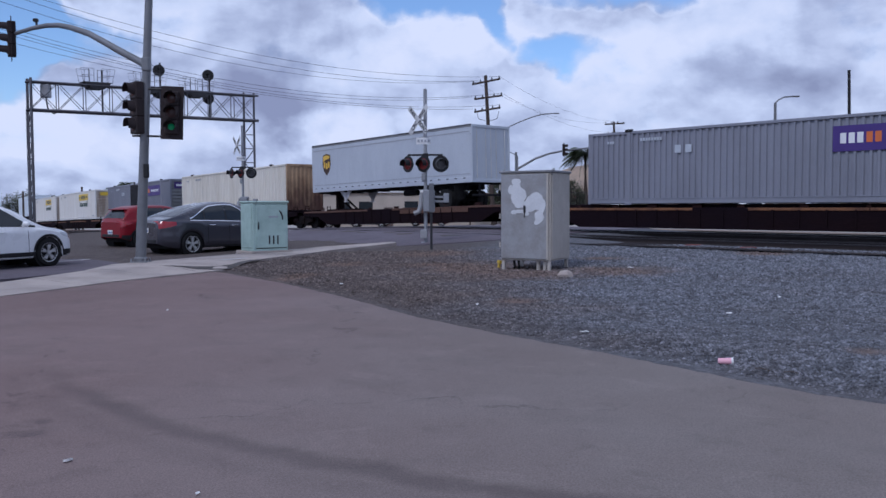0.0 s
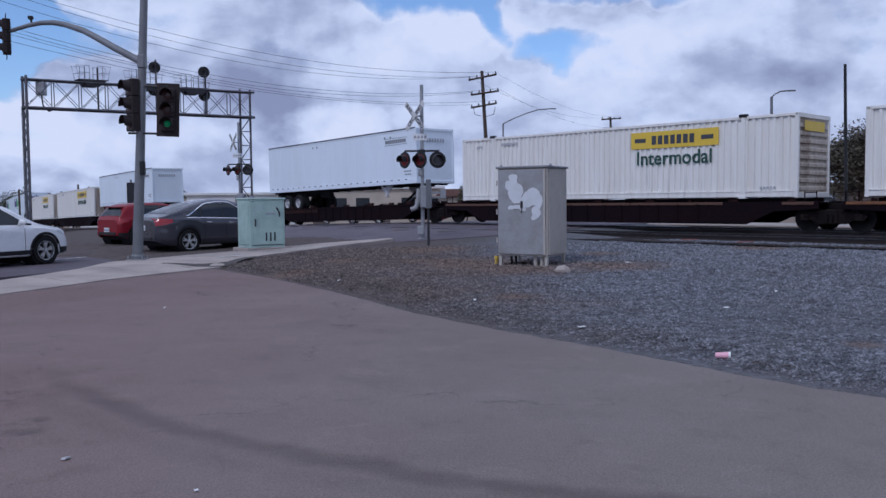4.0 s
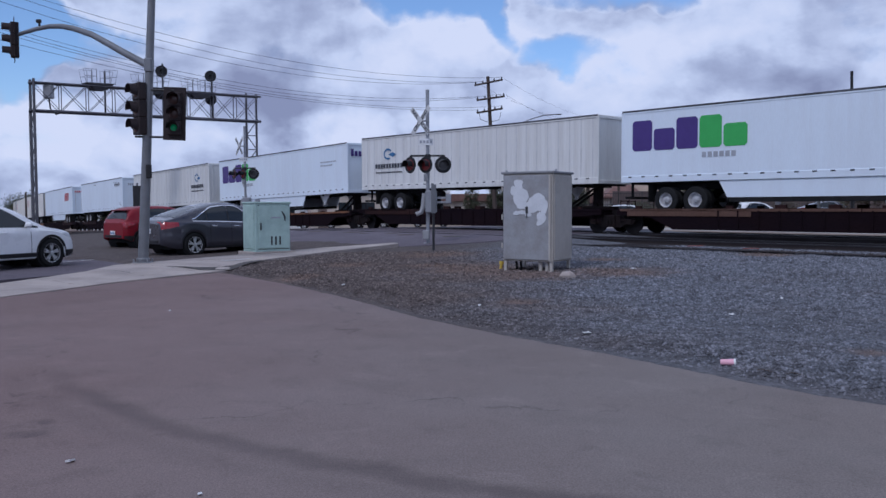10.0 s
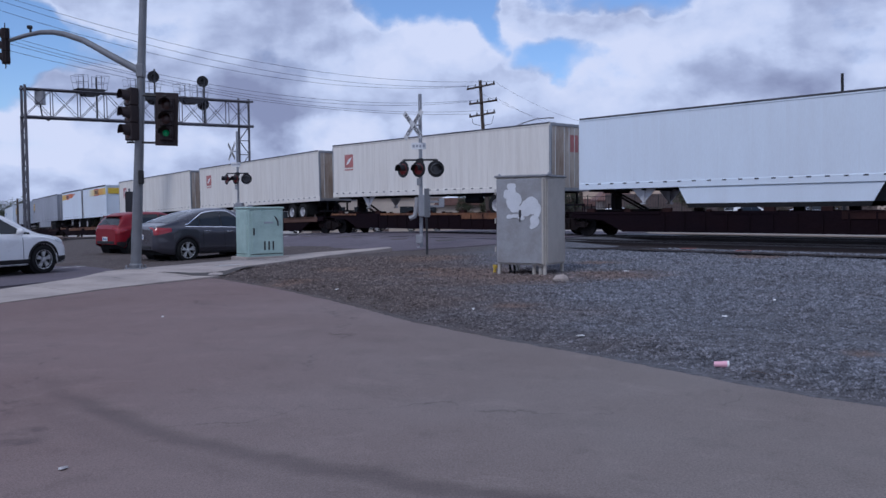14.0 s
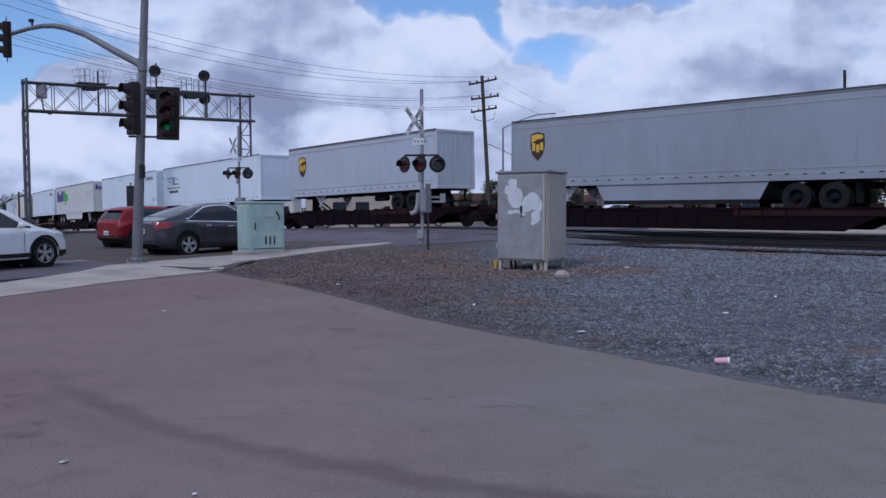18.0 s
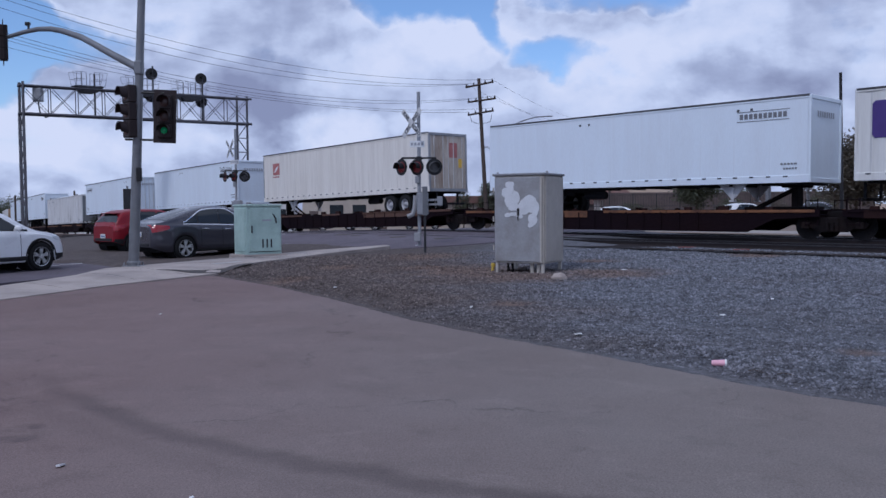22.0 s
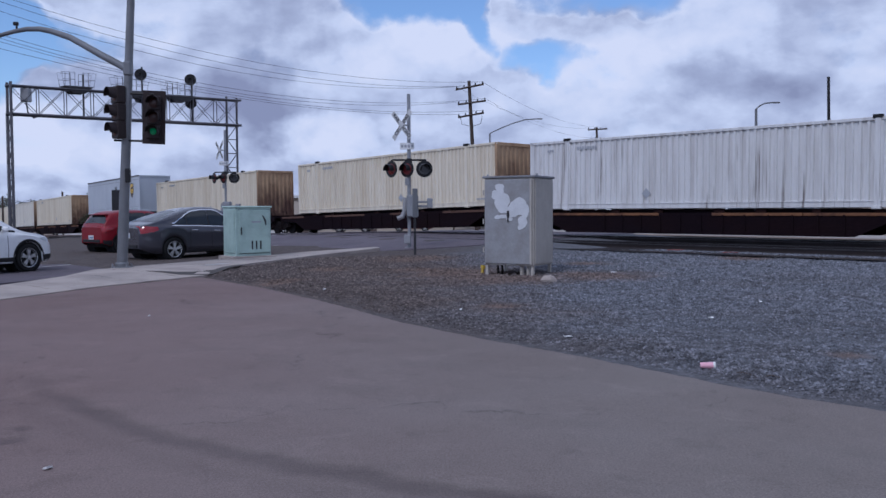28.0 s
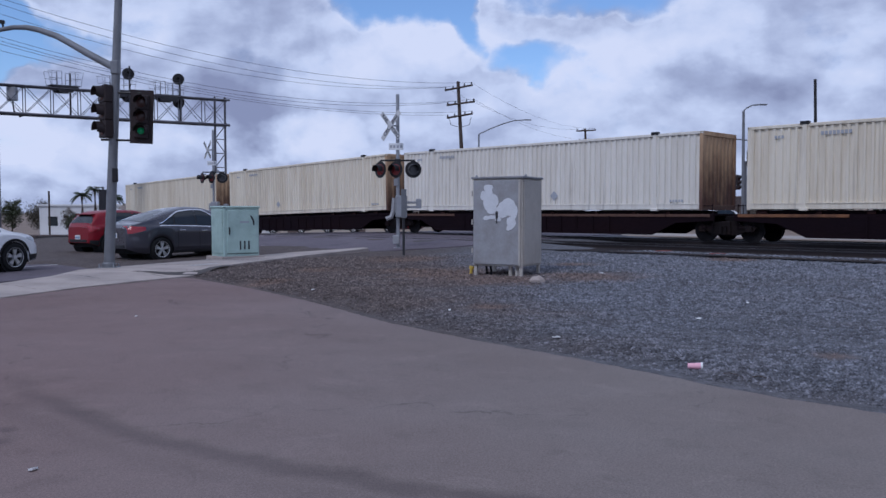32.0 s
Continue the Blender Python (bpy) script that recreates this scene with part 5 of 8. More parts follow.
    if skirt:
        a0, a1 = sorted((w * (h - 4.2), -w * (h - 4.6)))
        f = Form().slab([(a0, z0), (a1, z0), (a1 - 0.35, z0 - 0.62), (a0 + 0.35, z0 - 0.62)], -1.25, -1.22)
        part("side_skirt", f, skin, ob)
        f = Form().slab([(a0, z0), (a1, z0), (a1 - 0.35, z0 - 0.62), (a0 + 0.35, z0 - 0.62)], 1.22, 1.25)
        part("side_skirt", f, skin, ob)
        for y in (-1.235, 1.235):
            part("skirt_lip", Form().slab([(a0 + 0.35, z0 - 0.60), (a1 - 0.35, z0 - 0.60), (a1 - 0.42, z0 - 0.78), (a0 + 0.42, z0 - 0.78)], y - 0.008, y + 0.008), M["rubber"], ob, "black rubber lip under the skirt")
    else:
        # air tank, spare-wheel rack and tool box hung under the floor
        part("air_tank", Form().tube((w * (h - 4.9), -0.55, z0 - 0.30), (w * (h - 5.9), -0.55, z0 - 0.30), 0.16, n=12), M["trailer_under"], ob)
        if ln > 10:
            part("slider_rail", Form().box((w * (h - 3.6), -0.62, z0 - 0.10), (4.6, 0.10, 0.14), b=0.01), M["trailer_under"], ob)
    trailer_marks(ob, h, z0, z1, logo, w)
    MOVERS.append((ob, x0 + ln / 2))
    return ob


def word_shape(f, blocks, x, z, k, y):
    """Plain blocks of a word's size, tall (T) or short (s)."""
    for kind in blocks:
        w, h = (0.76 * k, k) if kind == "T" else (0.78 * k, 0.70 * k)
        c = 0.08 * k
        f.slab([(x, z + c), (x + c, z), (x + w - c, z), (x + w, z + c), (x + w, z + h - c), (x + w - c, z + h), (x + c, z + h), (x, z + h - c)], y - 0.004, y + 0.002)
        x += w + 0.06 * k
    return x


def trailer_marks(ob, h, z0, z1, logo, w):
    y = -1.296
    f = Form()
    if logo.startswith("courier"):
        f, g = Form(), Form()
        k = 1.18
        xa = -h + 0.50
        xb = word_shape(f, "TsT", xa, z1 - 0.42 - k, k, y)
        word_shape(g, "Ts", xb, z1 - 0.42 - k, k, y)
        part("logo", f, M["logo_purple"], ob, "purple block shapes")
        part("logo", g, M["logo_green"], ob, "green block shapes")
        f = Form()
        bars(f, xb + 0.1, xb + 1.5, z1 - 0.42 - k - 0.36, z1 - 0.42 - k - 0.16, 6, y)
        bars(f, h - 2.8, h - 1.1, z1 - 1.0, z1 - 0.92, 9, y)
        bars(f, h - 2.8, h - 1.5, z1 - 1.2, z1 - 1.12, 7, y)
        part("marking", f, M["lettering_pale"], ob, "pale grey bars of small print")
        f = Form()
        word_shape_end(f, h + 0.018, -0.95, z1 - 0.75, 0.42)
        part("end_logo", f, M["logo_purple"], ob, "small dark block shapes on the front")
    elif logo in ("shield_left", "shield_right"):
        xs = -h + 1.5 if logo == "shield_left" else h - 1.75
        k, zc = 0.70, z1 - 1.15
        out = [(-0.55, 0.72), (0, 0.86), (0.55, 0.72), (0.58, -0.05), (0.42, -0.55), (0, -0.95), (-0.42, -0.55), (-0.58, -0.05)]
        f.slab([(xs + a * k, zc + b * k) for a, b in out], y - 0.004, y + 0.002)
        sh = part("shield", f, M["logo_brown"], ob, "brown shield-shaped sign")
        f = Form().slab([(xs + a * k * 0.86, zc + b * k * 0.86 + 0.02) for a, b in ((-0.55, 0.72), (0, 0.82), (0.55, 0.72), (0.50, 0.48), (0, 0.42), (-0.56, 0.18))], y - 0.010, y - 0.005)
        for a, b in ((-0.30, -0.06), (0.03, -0.16), (0.34, -0.06)):
            f.box((xs + a * k, y - 0.008, zc + b * k), (0.24 * k, 0.006, 0.48 * k))
        part("gold_shape", f, M["logo_gold"], sh)
        f = Form().box((0, y, z1 - 0.33), (2 * h - 0.3, 0.006, 0.05)).box((0, y, z0 + 0.42), (2 * h - 0.3, 0.006, 0.03))
        part("pale_line", f, M["lettering_pale"], ob)
    elif logo in ("globe_left", "globe_right"):
        xs = -h + 2.35 if logo == "globe_left" else h - 2.15
        p, q = [], []
        for i in range(15):
            a = math.radians(35 + i * 19)
            p.append((xs - 0.05 + 0.36 * math.cos(a), z1 - 0.95 + 0.30 * math.sin(a)))
            q.append((xs - 0.05 + 0.26 * math.cos(a), z1 - 0.95 + 0.20 * math.sin(a)))
        f.add([(a, y, b) for a, b in p] + [(a, y, b) for a, b in q], [(i, i + 1, 16 + i, 15 + i) for i in range(14)])
        f.slab([(xs + 0.0, z1 - 0.98), (xs + 0.35, z1 - 0.86), (xs + 0.62, z1 - 0.98), (xs + 0.35, z1 - 1.12)], y - 0.003, y + 0.003)
        part("logo", f, M["logo_blue"], ob, "blue ring shape")
        f = Form()
        bars(f, xs - 1.15, xs + 1.2, z1 - 1.70, z1 - 1.46, 10, y)
        bars(f, xs - 1.1, xs + 1.15, z1 - 1.96, z1 - 1.88, 16, y)
        part("marking", f, M["lettering"], ob, "dark plain bars")
    elif logo == "number_right" or logo == "number_left":
        xs = h - 2.5 if logo == "number_right" else -h + 0.55
        bars(f, xs, xs + 1.75, z1 - 0.68, z1 - 0.50, 10, y)
        for zz in (z1 - 0.76, z1 - 0.42):
            f.box((xs + 0.86, y, zz), (1.9, 0.006, 0.02))
        bars(f, h - 1.0 if logo == "number_right" else -h + 0.4, (h - 0.4) if logo == "number_right" else -h + 1.0, z0 + 0.62, z0 + 0.68, 5, y)
        bars(f, h - 0.9 if logo == "number_right" else -h + 0.4, (h - 0.4) if logo == "number_right" else -h + 1.0, z0 + 0.46, z0 + 0.52, 5, y)
        part("marking", f, M["lettering_mid"], ob, "grey plain bars of a serial mark")
        f = Form()
        for i in range(8):
            f.box((h + 0.043, -0.72 + i * 0.18, z1 - 0.62), (0.006, 0.10, 0.20))
        part("end_marking", f, M["lettering_pale"], ob)
        f = Form()
        for xx in (-2.2, -1.75, h - 0.35 - 2.2, h - 2.05):
            f.box((xx, y, z1 - 0.35), (0.09, 0.03, 0.09), b=0.01)
        part("marker_lamp", f, M["lettering"], ob)
    elif logo == "red_word":
        k, xs = 0.85, h - 4.1
        for i in range(4):
            x_ = xs + i * 0.56
            f.slab([(x_, z1 - 0.62 - k), (x_ + 0.40, z1 - 0.62 - k), (x_ + 0.56, z1 - 0.62), (x_ + 0.16, z1 - 0.62)], y - 0.004, y + 0.002)
        part("logo", f, M["logo_red"], ob, "red block shapes")
        for yy in (-0.65, 0.65):
            f = Form()
            for i in range(4):
                f.box((h + 0.045, yy - 0.3 + i * 0.2, z1 - 0.55), (0.006, 0.15, 0.18))
            part("door_logo", f, M["logo_red"], ob)
    elif logo == "red_square":
        xs, zc = -h + 1.55, z1 - 0.95
        f.box((xs, y, zc), (0.78, 0.006, 0.72))
        b = part("logo", f, M["logo_faded"], ob, "faded red square panel")
        f = Form().slab([(xs - 0.25, zc - 0.22), (xs + 0.05, zc - 0.1), (xs + 0.28, zc + 0.2), (xs - 0.02, zc + 0.1)], y - 0.01, y - 0.004)
        part("pale_shape", f, M["white_paint"], b)
        f = Form()
        bars(f, xs - 0.38, xs + 0.38, zc - 0.52, zc - 0.44, 7, y)
        part("marking", f, M["logo_faded"], ob)
    elif logo == "swirl":
        xs = -h + 2.0
        for i in range(2):
            a0 = i * math.pi
            pts = [(xs + (0.75 - 0.05 * j) * math.cos(a0 + 0.25 * j) * (1.1 if j < 3 else 0.9), z1 - 1.0 + 0.22 * math.sin(a0 + 0.25 * j)) for j in range(11)]
            f.pipe([(a, y, b) for a, b in pts], 0.028, 5)
        f.box((xs, y, z1 - 1.0), (0.34, 0.006, 0.22), b=0.002)
        part("logo", f, M["logo_blue"], ob, "dark swirl shape")
        f = Form()
        bars(f, xs - 1.3, xs - 0.1, z1 - 0.86, z1 - 0.78, 9, y)
        bars(f, xs - 0.2, xs + 1.0, z1 - 1.36, z1 - 1.26, 6, y)
        bars(f, xs - 1.3, xs + 1.2, z1 - 1.62, z1 - 1.55, 14, y)
        bars(f, xs - 0.9, xs + 0.85, z1 - 1.96, z1 - 1.78, 9, y)
        part("marking", f, M["lettering"], ob, "dark plain bars")
    elif logo in ("band_right", "band_left"):
        if logo == "band_right":
            f.box((h - 3.05, y, z1 - 0.57), (5.9, 0.006, 0.60))
            part("colour_band", f, M["band_fade"], ob, "yellow band fading into the white side")
            f = Form().box((h - 3.15, y - 0.004, z1 - 0.57), (1.5, 0.006, 0.66))
            b = part("name_board", f, M["logo_red"], ob, "red-edged board with dark bars")
            part("board_face", Form().box((h - 3.15, y - 0.008, z1 - 0.57), (1.34, 0.006, 0.50)), M["logo_orange_pale"], b)
            for i in range(6):
                part("bar", Form().box((h - 3.66 + i * 0.205, y - 0.013, z1 - 0.57), (0.13, 0.006, 0.38)), M["logo_brown"], b)
            f = Form().box((h + 0.045, 0, z1 - 0.55), (0.006, 2.2, 0.55))
            part("end_band", f, M["logo_yellow"], ob, "yellow band on the end")
        else:
            f.box((-h + 1.0, y, z1 - 0.55), (1.7, 0.006, 0.55))
            part("colour_band", f, M["logo_gold"], ob, "orange-yellow band")
            f = Form().box((-h + 2.6, y, z1 - 0.55), (1.3, 0.006, 0.55))
            b = part("name_board", f, M["logo_orange"], ob)
            g = Form()
            bars(g, -h + 2.1, -h + 3.1, z1 - 0.72, z1 - 0.38, 6, y - 0.005)
            part("bar", g, M["logo_brown"], b)
            f = Form().box((-h + 4.0, y, z1 - 0.50), (1.3, 0.006, 0.45))
            for i in range(7):
                f.box((-h + 4.75 + i * 0.15, y, z1 - 0.46 + 0.015 * i), (0.10, 0.006, 0.36 - 0.045 * i))
            part("colour_band", f, M["logo_orange"], ob, "orange fading stripes")
    else:
        bars(f, h - 2.2, h - 1.2, z1 - 0.60, z1 - 0.42, 7, y)
        part("marking", f, M["lettering_pale"], ob, "pale grey bars of small print")


def word_shape_end(f, x, y0, z, k):
    """Blocky plain shapes on the front wall."""
    for i, w in enumerate((0.5, 0.5, 0.5, 0.5, 0.45)):
        f.box((x + 0.03, y0 + i * 0.26, z + k * (0.5 if i in (0, 3) else 0.36)), (0.006, 0.18, k * (1.0 if i in (0, 3) else 0.7)))
    return f


TAN, CREAM = "tan painted steel container with rust-stained ends", "cream painted ribbed steel container, weather-stained"
LOADS = [
    # back end, length, kind and looks
    (211.4, 16.15, "box", "box_grey", "grey_end", "grey", "dark grey steel container with a purple board"),
    (190.9, 13.72, "trailer", "trailer_silver", "front", "shield_left", "silver-grey road trailer with a brown shield sign"),
    (171.8, 16.15, "box", "box_cream", "rust_end", "diamond", CREAM),
    (153.2, 16.15, "box", "box_grey", "grey_end", "grey", "dark grey steel container with a purple board"),
    (132.5, 16.15, "box", "box_light", "door_grimy", "yellow_board", "white steel container with a yellow board"),
    (114.2, 16.15, "box", "box_light", "door_grimy", "yellow_board", "white steel container with a yellow board"),
    (96.2, 14.63, "trailer", "trailer_white", "back", "number_right", "plain white road trailer with dark serial bars"),
    (78.6, 16.15, "none"),
    (61.6, 14.63, "trailer", "trailer_white", "back", "number_right", "plain white road trailer with dark serial bars"),
    (43.4, 16.15, "box", "box_light", "door_grimy", "yellow_board", "white steel container with a yellow board"),
    (24.7, 16.15, "box", "box_light", "door_grimy", "yellow_board", "white steel container with a yellow board"),
    (5.7, 16.15, "trailer", "trailer_white", "back", "courier", "white road trailer with purple and green shapes", "skirt"),
    (-11.6, 16.15, "trailer", "trailer_white", "back", "courier", "white road trailer with purple and green shapes", "skirt"),
    (-28.9, 16.15, "trailer", "trailer_cream", "back", "globe_left", "white ribbed road trailer with a blue ring shape", "ribs"),
    (-46.4, 16.15, "trailer", "trailer_white", "back", "courier", "white road trailer with purple and green shapes", "skirt"),
    (-64.4, 16.15, "trailer", "trailer_cream", "front", "globe_right", "white ribbed road trailer with a blue ring shape", "ribs"),
    (-82.4, 14.63, "trailer", "trailer_white", "back", "number_right", "plain white road trailer with dark serial bars"),
    (-102.8, 16.15, "trailer", "trailer_white", "front", "red_word", "white road trailer with red shapes near its doors", "skirt"),
    (-120.5, 16.15, "trailer", "trailer_ivory", "front", "red_square", "grimy cream road trailer with a red square panel", "doors"),
    (-138.0, 16.15, "trailer", "trailer_ivory", "front", "red_square", "grimy cream road trailer with a red square panel", "doors"),
    (-155.8, 16.15, "trailer", "trailer_ivory", "front", "red_square", "grimy cream road trailer with a red square panel", "doors"),
    (-168.0, 8.05, "trailer", "trailer_white", "back", "band_right", "short white ribbed trailer with a yellow band", "ribs"),
    (-177.2, 8.53, "trailer", "trailer_white", "front", "band_left", "short white trailer with orange bands", "doors"),
    (-195.9, 16.15, "trailer", "trailer_grey", "front", "shield_left", "grey road trailer with a brown shield sign", "skirt"),
    (-214.6, 13.72, "trailer", "trailer_silver", "front", "shield_left", "silver-grey road trailer with a brown shield sign"),
    (-234.4, 16.15, "trailer", "trailer_white", "back", "swirl", "white road trailer with a dark swirl shape", "skirt"),
    (-250.7, 14.63, "trailer", "trailer_white", "back", "number_right", "plain white road trailer with dark serial bars"),
    (-270.0, 16.15, "trailer", "trailer_cream", "back", "courier", "white ribbed road trailer with purple and green shapes", "ribs skirt"),
    (-286.1, 14.63, "trailer", "trailer_white", "back", "number_right", "plain white road trailer with dark serial bars"),
    (-306.4, 16.15, "trailer", "trailer_ivory", "front", "red_square", "grimy cream road trailer with a red square panel", "doors"),
    (-324.7, 14.63, "trailer", "trailer_white", "back", "number_right", "plain white road trailer with dark serial bars"),
    (-344.3, 14.63, "trailer", "trailer_white", "front", "number_left", "plain white road trailer with dark serial bars"),
    (-362.2, 16.15, "box", "box_white", "grey_end", "", "dirty white ribbed steel container"),
    (-378.4, 14.63, "trailer", "trailer_white", "back", "number_right", "plain white road trailer with dark serial bars"),
    (-396.4, 14.63, "trailer", "trailer_white", "front", "number_left", "plain white road trailer with dark serial bars"),
    (-416.3, 16.15, "box", "box_white", "rust_end", "", "white ribbed steel container streaked with dirt"),
    (-434.3, 16.15, "box", "box_tan", "rust_end", "diamond", TAN),
    (-455.2, 16.15, "box", "box_tan", "rust_end", "diamond", TAN),
    (-472.6, 13.72, "trailer", "trailer_silver", "back", "shield_right", "silver-grey road trailer with a brown shield sign", "skirt"),
    (-494.5, 16.15, "box", "box_tan", "rust_end", "diamond", TAN),
    (-512.3, 16.15, "box", "box_cream", "rust_end", "diamond", CREAM),
    (-529.7, 16.15, "box", "box_tan", "rust_end", "", TAN),
    (-547.6, 16.15, "box", "box_tan", "rust_end", "", TAN),
]
# places along the train where two cars couple on bogies of their own
COUPLED = (3, 17, 21, 27, 30, 35, 38)


def build_train():
    n = len(LOADS)
    ends = []
    for i in range(n - 1):
        ends.append((LOADS[i][0] + LOADS[i + 1][0] + LOADS[i + 1][1]) / 2)
    ends = [LOADS[0][0] + 17.4] + ends + [LOADS[-1][0] - 0.9]
    tones = ("with a worn yellow top edge", "with a rusty top edge", "dark all over", "dark all over", "with a worn yellow top edge", "with a rusty top edge", "dark all over")
    i = 0
    while i < n:
        j = i + 1
        front = ends[i]
        if i == 21:                            # two short trailers share a car
            j = i + 2
        back = ends[j]
        trucks = []
        if i in COUPLED or i == 0:
            trucks.append(front - 1.75)
        else:
            trucks.append(front - 0.02)
        if j in COUPLED or j >= n:
            trucks.append(back + 1.75)
        hitch, axles = [], []
        for k in range(i, j):
            if LOADS[k][2] == "trailer":
                s0, ln, w = LOADS[k][0], LOADS[k][1], LOADS[k][4]
                hitch.append((s0 + ln - 0.95, -1.0, sill_of(s0)) if w == "back" else (s0 + 0.95, 1.0, sill_of(s0)))
                axles.append(s0 + 2.9 if w == "back" else s0 + ln - 2.9)
        spine_car(back + 0.12, front - 0.12, LOADS[i][2], tones[i % 7], trucks, hitch, axles)
        i = j
    for row in LOADS:
        if row[2] == "box":
            s0, ln, _, skin, end, logo, label = row
            container(s0, ln, M[skin], M[end], label, logo)
        elif row[2] == "trailer":
            s0, ln, _, skin, w, logo, label = row[:7]
            opt = row[7] if len(row) > 7 else ""
            trailer(s0, ln, M[skin], label, w, logo, "ribs" in opt, "skirt" in opt, M["door_grimy"] if "doors" in opt else None)


build_train()

# ---- traffic signal on its pole ----
def signal_head(parent, c, yaw, lit=None, plate=True, k=1.0, lean=0.0, reach=0.24):
    """A three-lamp signal head; yaw: degrees that its face turns from the camera's side (-y) to the right."""
    m = Matrix.Translation(c) @ rz(yaw) @ Matrix.Rotation(radians(lean), 4, "Y")
    f = Form()
    for i in (-1, 0, 1):
        f.box((0, 0.06, i * 0.36 * k), (0.34 * k, 0.22, 0.355 * k), b=0.02)
    if plate:
        f.box((0, 0.05, 0), (0.56 * k, 0.02, 1.34 * k), b=0.006)
    head = part("signal_head", f, M["signal_black"], parent, "black three-lamp signal head", m=m)
    for i, col in ((1, "lens_dark"), (0, "lens_dark"), (-1, "lens_dark")):
        if lit == "green" and i == -1:
            col = "green_light"
        if lit == "red" and i == 1:
            col = "red_light"
        q_ = 0.62 if lit == "green" and i == -1 else 1.0
        f = Form().lathe([(0.02, 0.03), (0.08 * k * q_, 0.022), (0.13 * k * q_, 0.0), (0.14 * k * q_, -0.02)], Matrix.Translation((0, -0.055, i * 0.36 * k)) @ Matrix.Rotation(math.pi / 2, 4, "X"), 16)
        part("lens", f, M[col], head)
        # visor over the lens
        g = Form()
        rows = []
        for d in (0.0, reach * k):
            rows.append([(0.152 * k * math.cos(a), -0.05 - d, i * 0.36 * k + 0.152 * k * math.sin(a)) for a in [radians(q) for q in range(-40 + int(d * 60), 221 - int(d * 60), 20)]][:13])
        n = min(len(r) for r in rows)
        g.grid([r[:n] for r in rows])
        part("visor", g, M["signal_black"], head)
    return head


def build_traffic_pole():
    ob = thing("traffic_signal", "grey steel signal pole with curved mast arm, green light on", "traffic signal")
    base, top = Vector((-7.88, 22.15, 0.14)), Vector((-7.40, 22.1, 8.9))
    f = Form().tube(base, top, 0.135, 0.085, n=16)
    pole = part("pole", f, M["pole_grey"], ob)
    f = Form().box((base.x, base.y, base.z + 0.02), (0.46, 0.46, 0.04), b=0.01)
    f.lathe([(0.17, 0.04), (0.17, 0.12), (0.14, 0.16)], Matrix.Translation(base), 16)
    bp = part("base_plate", f, M["pole_grey"], ob)
    bolt = Form().tube((0, 0, 0), (0, 0, 0.09), 0.022, n=6).mesh("bolt", M["galvanised"])
    for i, j in ((-1, -1), (1, -1), (1, 1), (-1, 1)):
        part("bolt", bolt, None, bp, m=Matrix.Translation((base.x + i * 0.18, base.y + j * 0.18, base.z + 0.03)))
    part("arm_clamp", Form().box((-7.60, 22.1, 5.28), (0.215, 0.22, 0.38), b=0.04), M["pole_grey"], ob)
    arm = [(-7.66, 22.15, 5.30), (-8.05, 22.4, 5.50), (-8.5, 22.6, 5.74), (-9.0, 22.9, 6.02), (-9.5, 23.15, 6.29), (-10.14, 23.5, 6.53), (-10.55, 23.7, 6.63), (-11.0, 23.95, 6.68), (-11.5, 24.2, 6.66), (-11.95, 24.4, 6.60), (-12.2, 24.5, 6.55)]
    part("mast_arm", Form().pipe(arm, [0.10, 0.098, 0.095, 0.09, 0.085, 0.078, 0.072, 0.066, 0.06, 0.055, 0.05], 12), M["pole_grey"], ob)
    f = Form().tube((-11.4, 24.2, 6.66), (-11.4, 24.2, 6.82), 0.03, n=8).box((-11.42, 24.2, 6.88), (0.14, 0.10, 0.10), b=0.02)
    part("detector", f, M["black_paint"], ob)
    signal_head(ob, (-12.33, 24.5, 6.42), -62, plate=True, k=0.92)
    signal_head(ob, (-7.90, 22.02, 4.16), -48, plate=False, k=1.24, reach=0.16)
    signal_head(ob, (-6.94, 22.0, 4.03), 6, lit="green", k=1.02, lean=2)
    for z in (4.66, 3.45):
        part("bracket", Form().tube((-8.0, 22.1, z), (-6.95, 22.05, z - 0.03), 0.028, n=8), M["black_paint"], ob)
    part("push_box", Form().box((-7.63, 22.0, 2.54), (0.13, 0.12, 0.36), b=0.02), M["black_paint"], ob, "small black box")


build_traffic_pole()


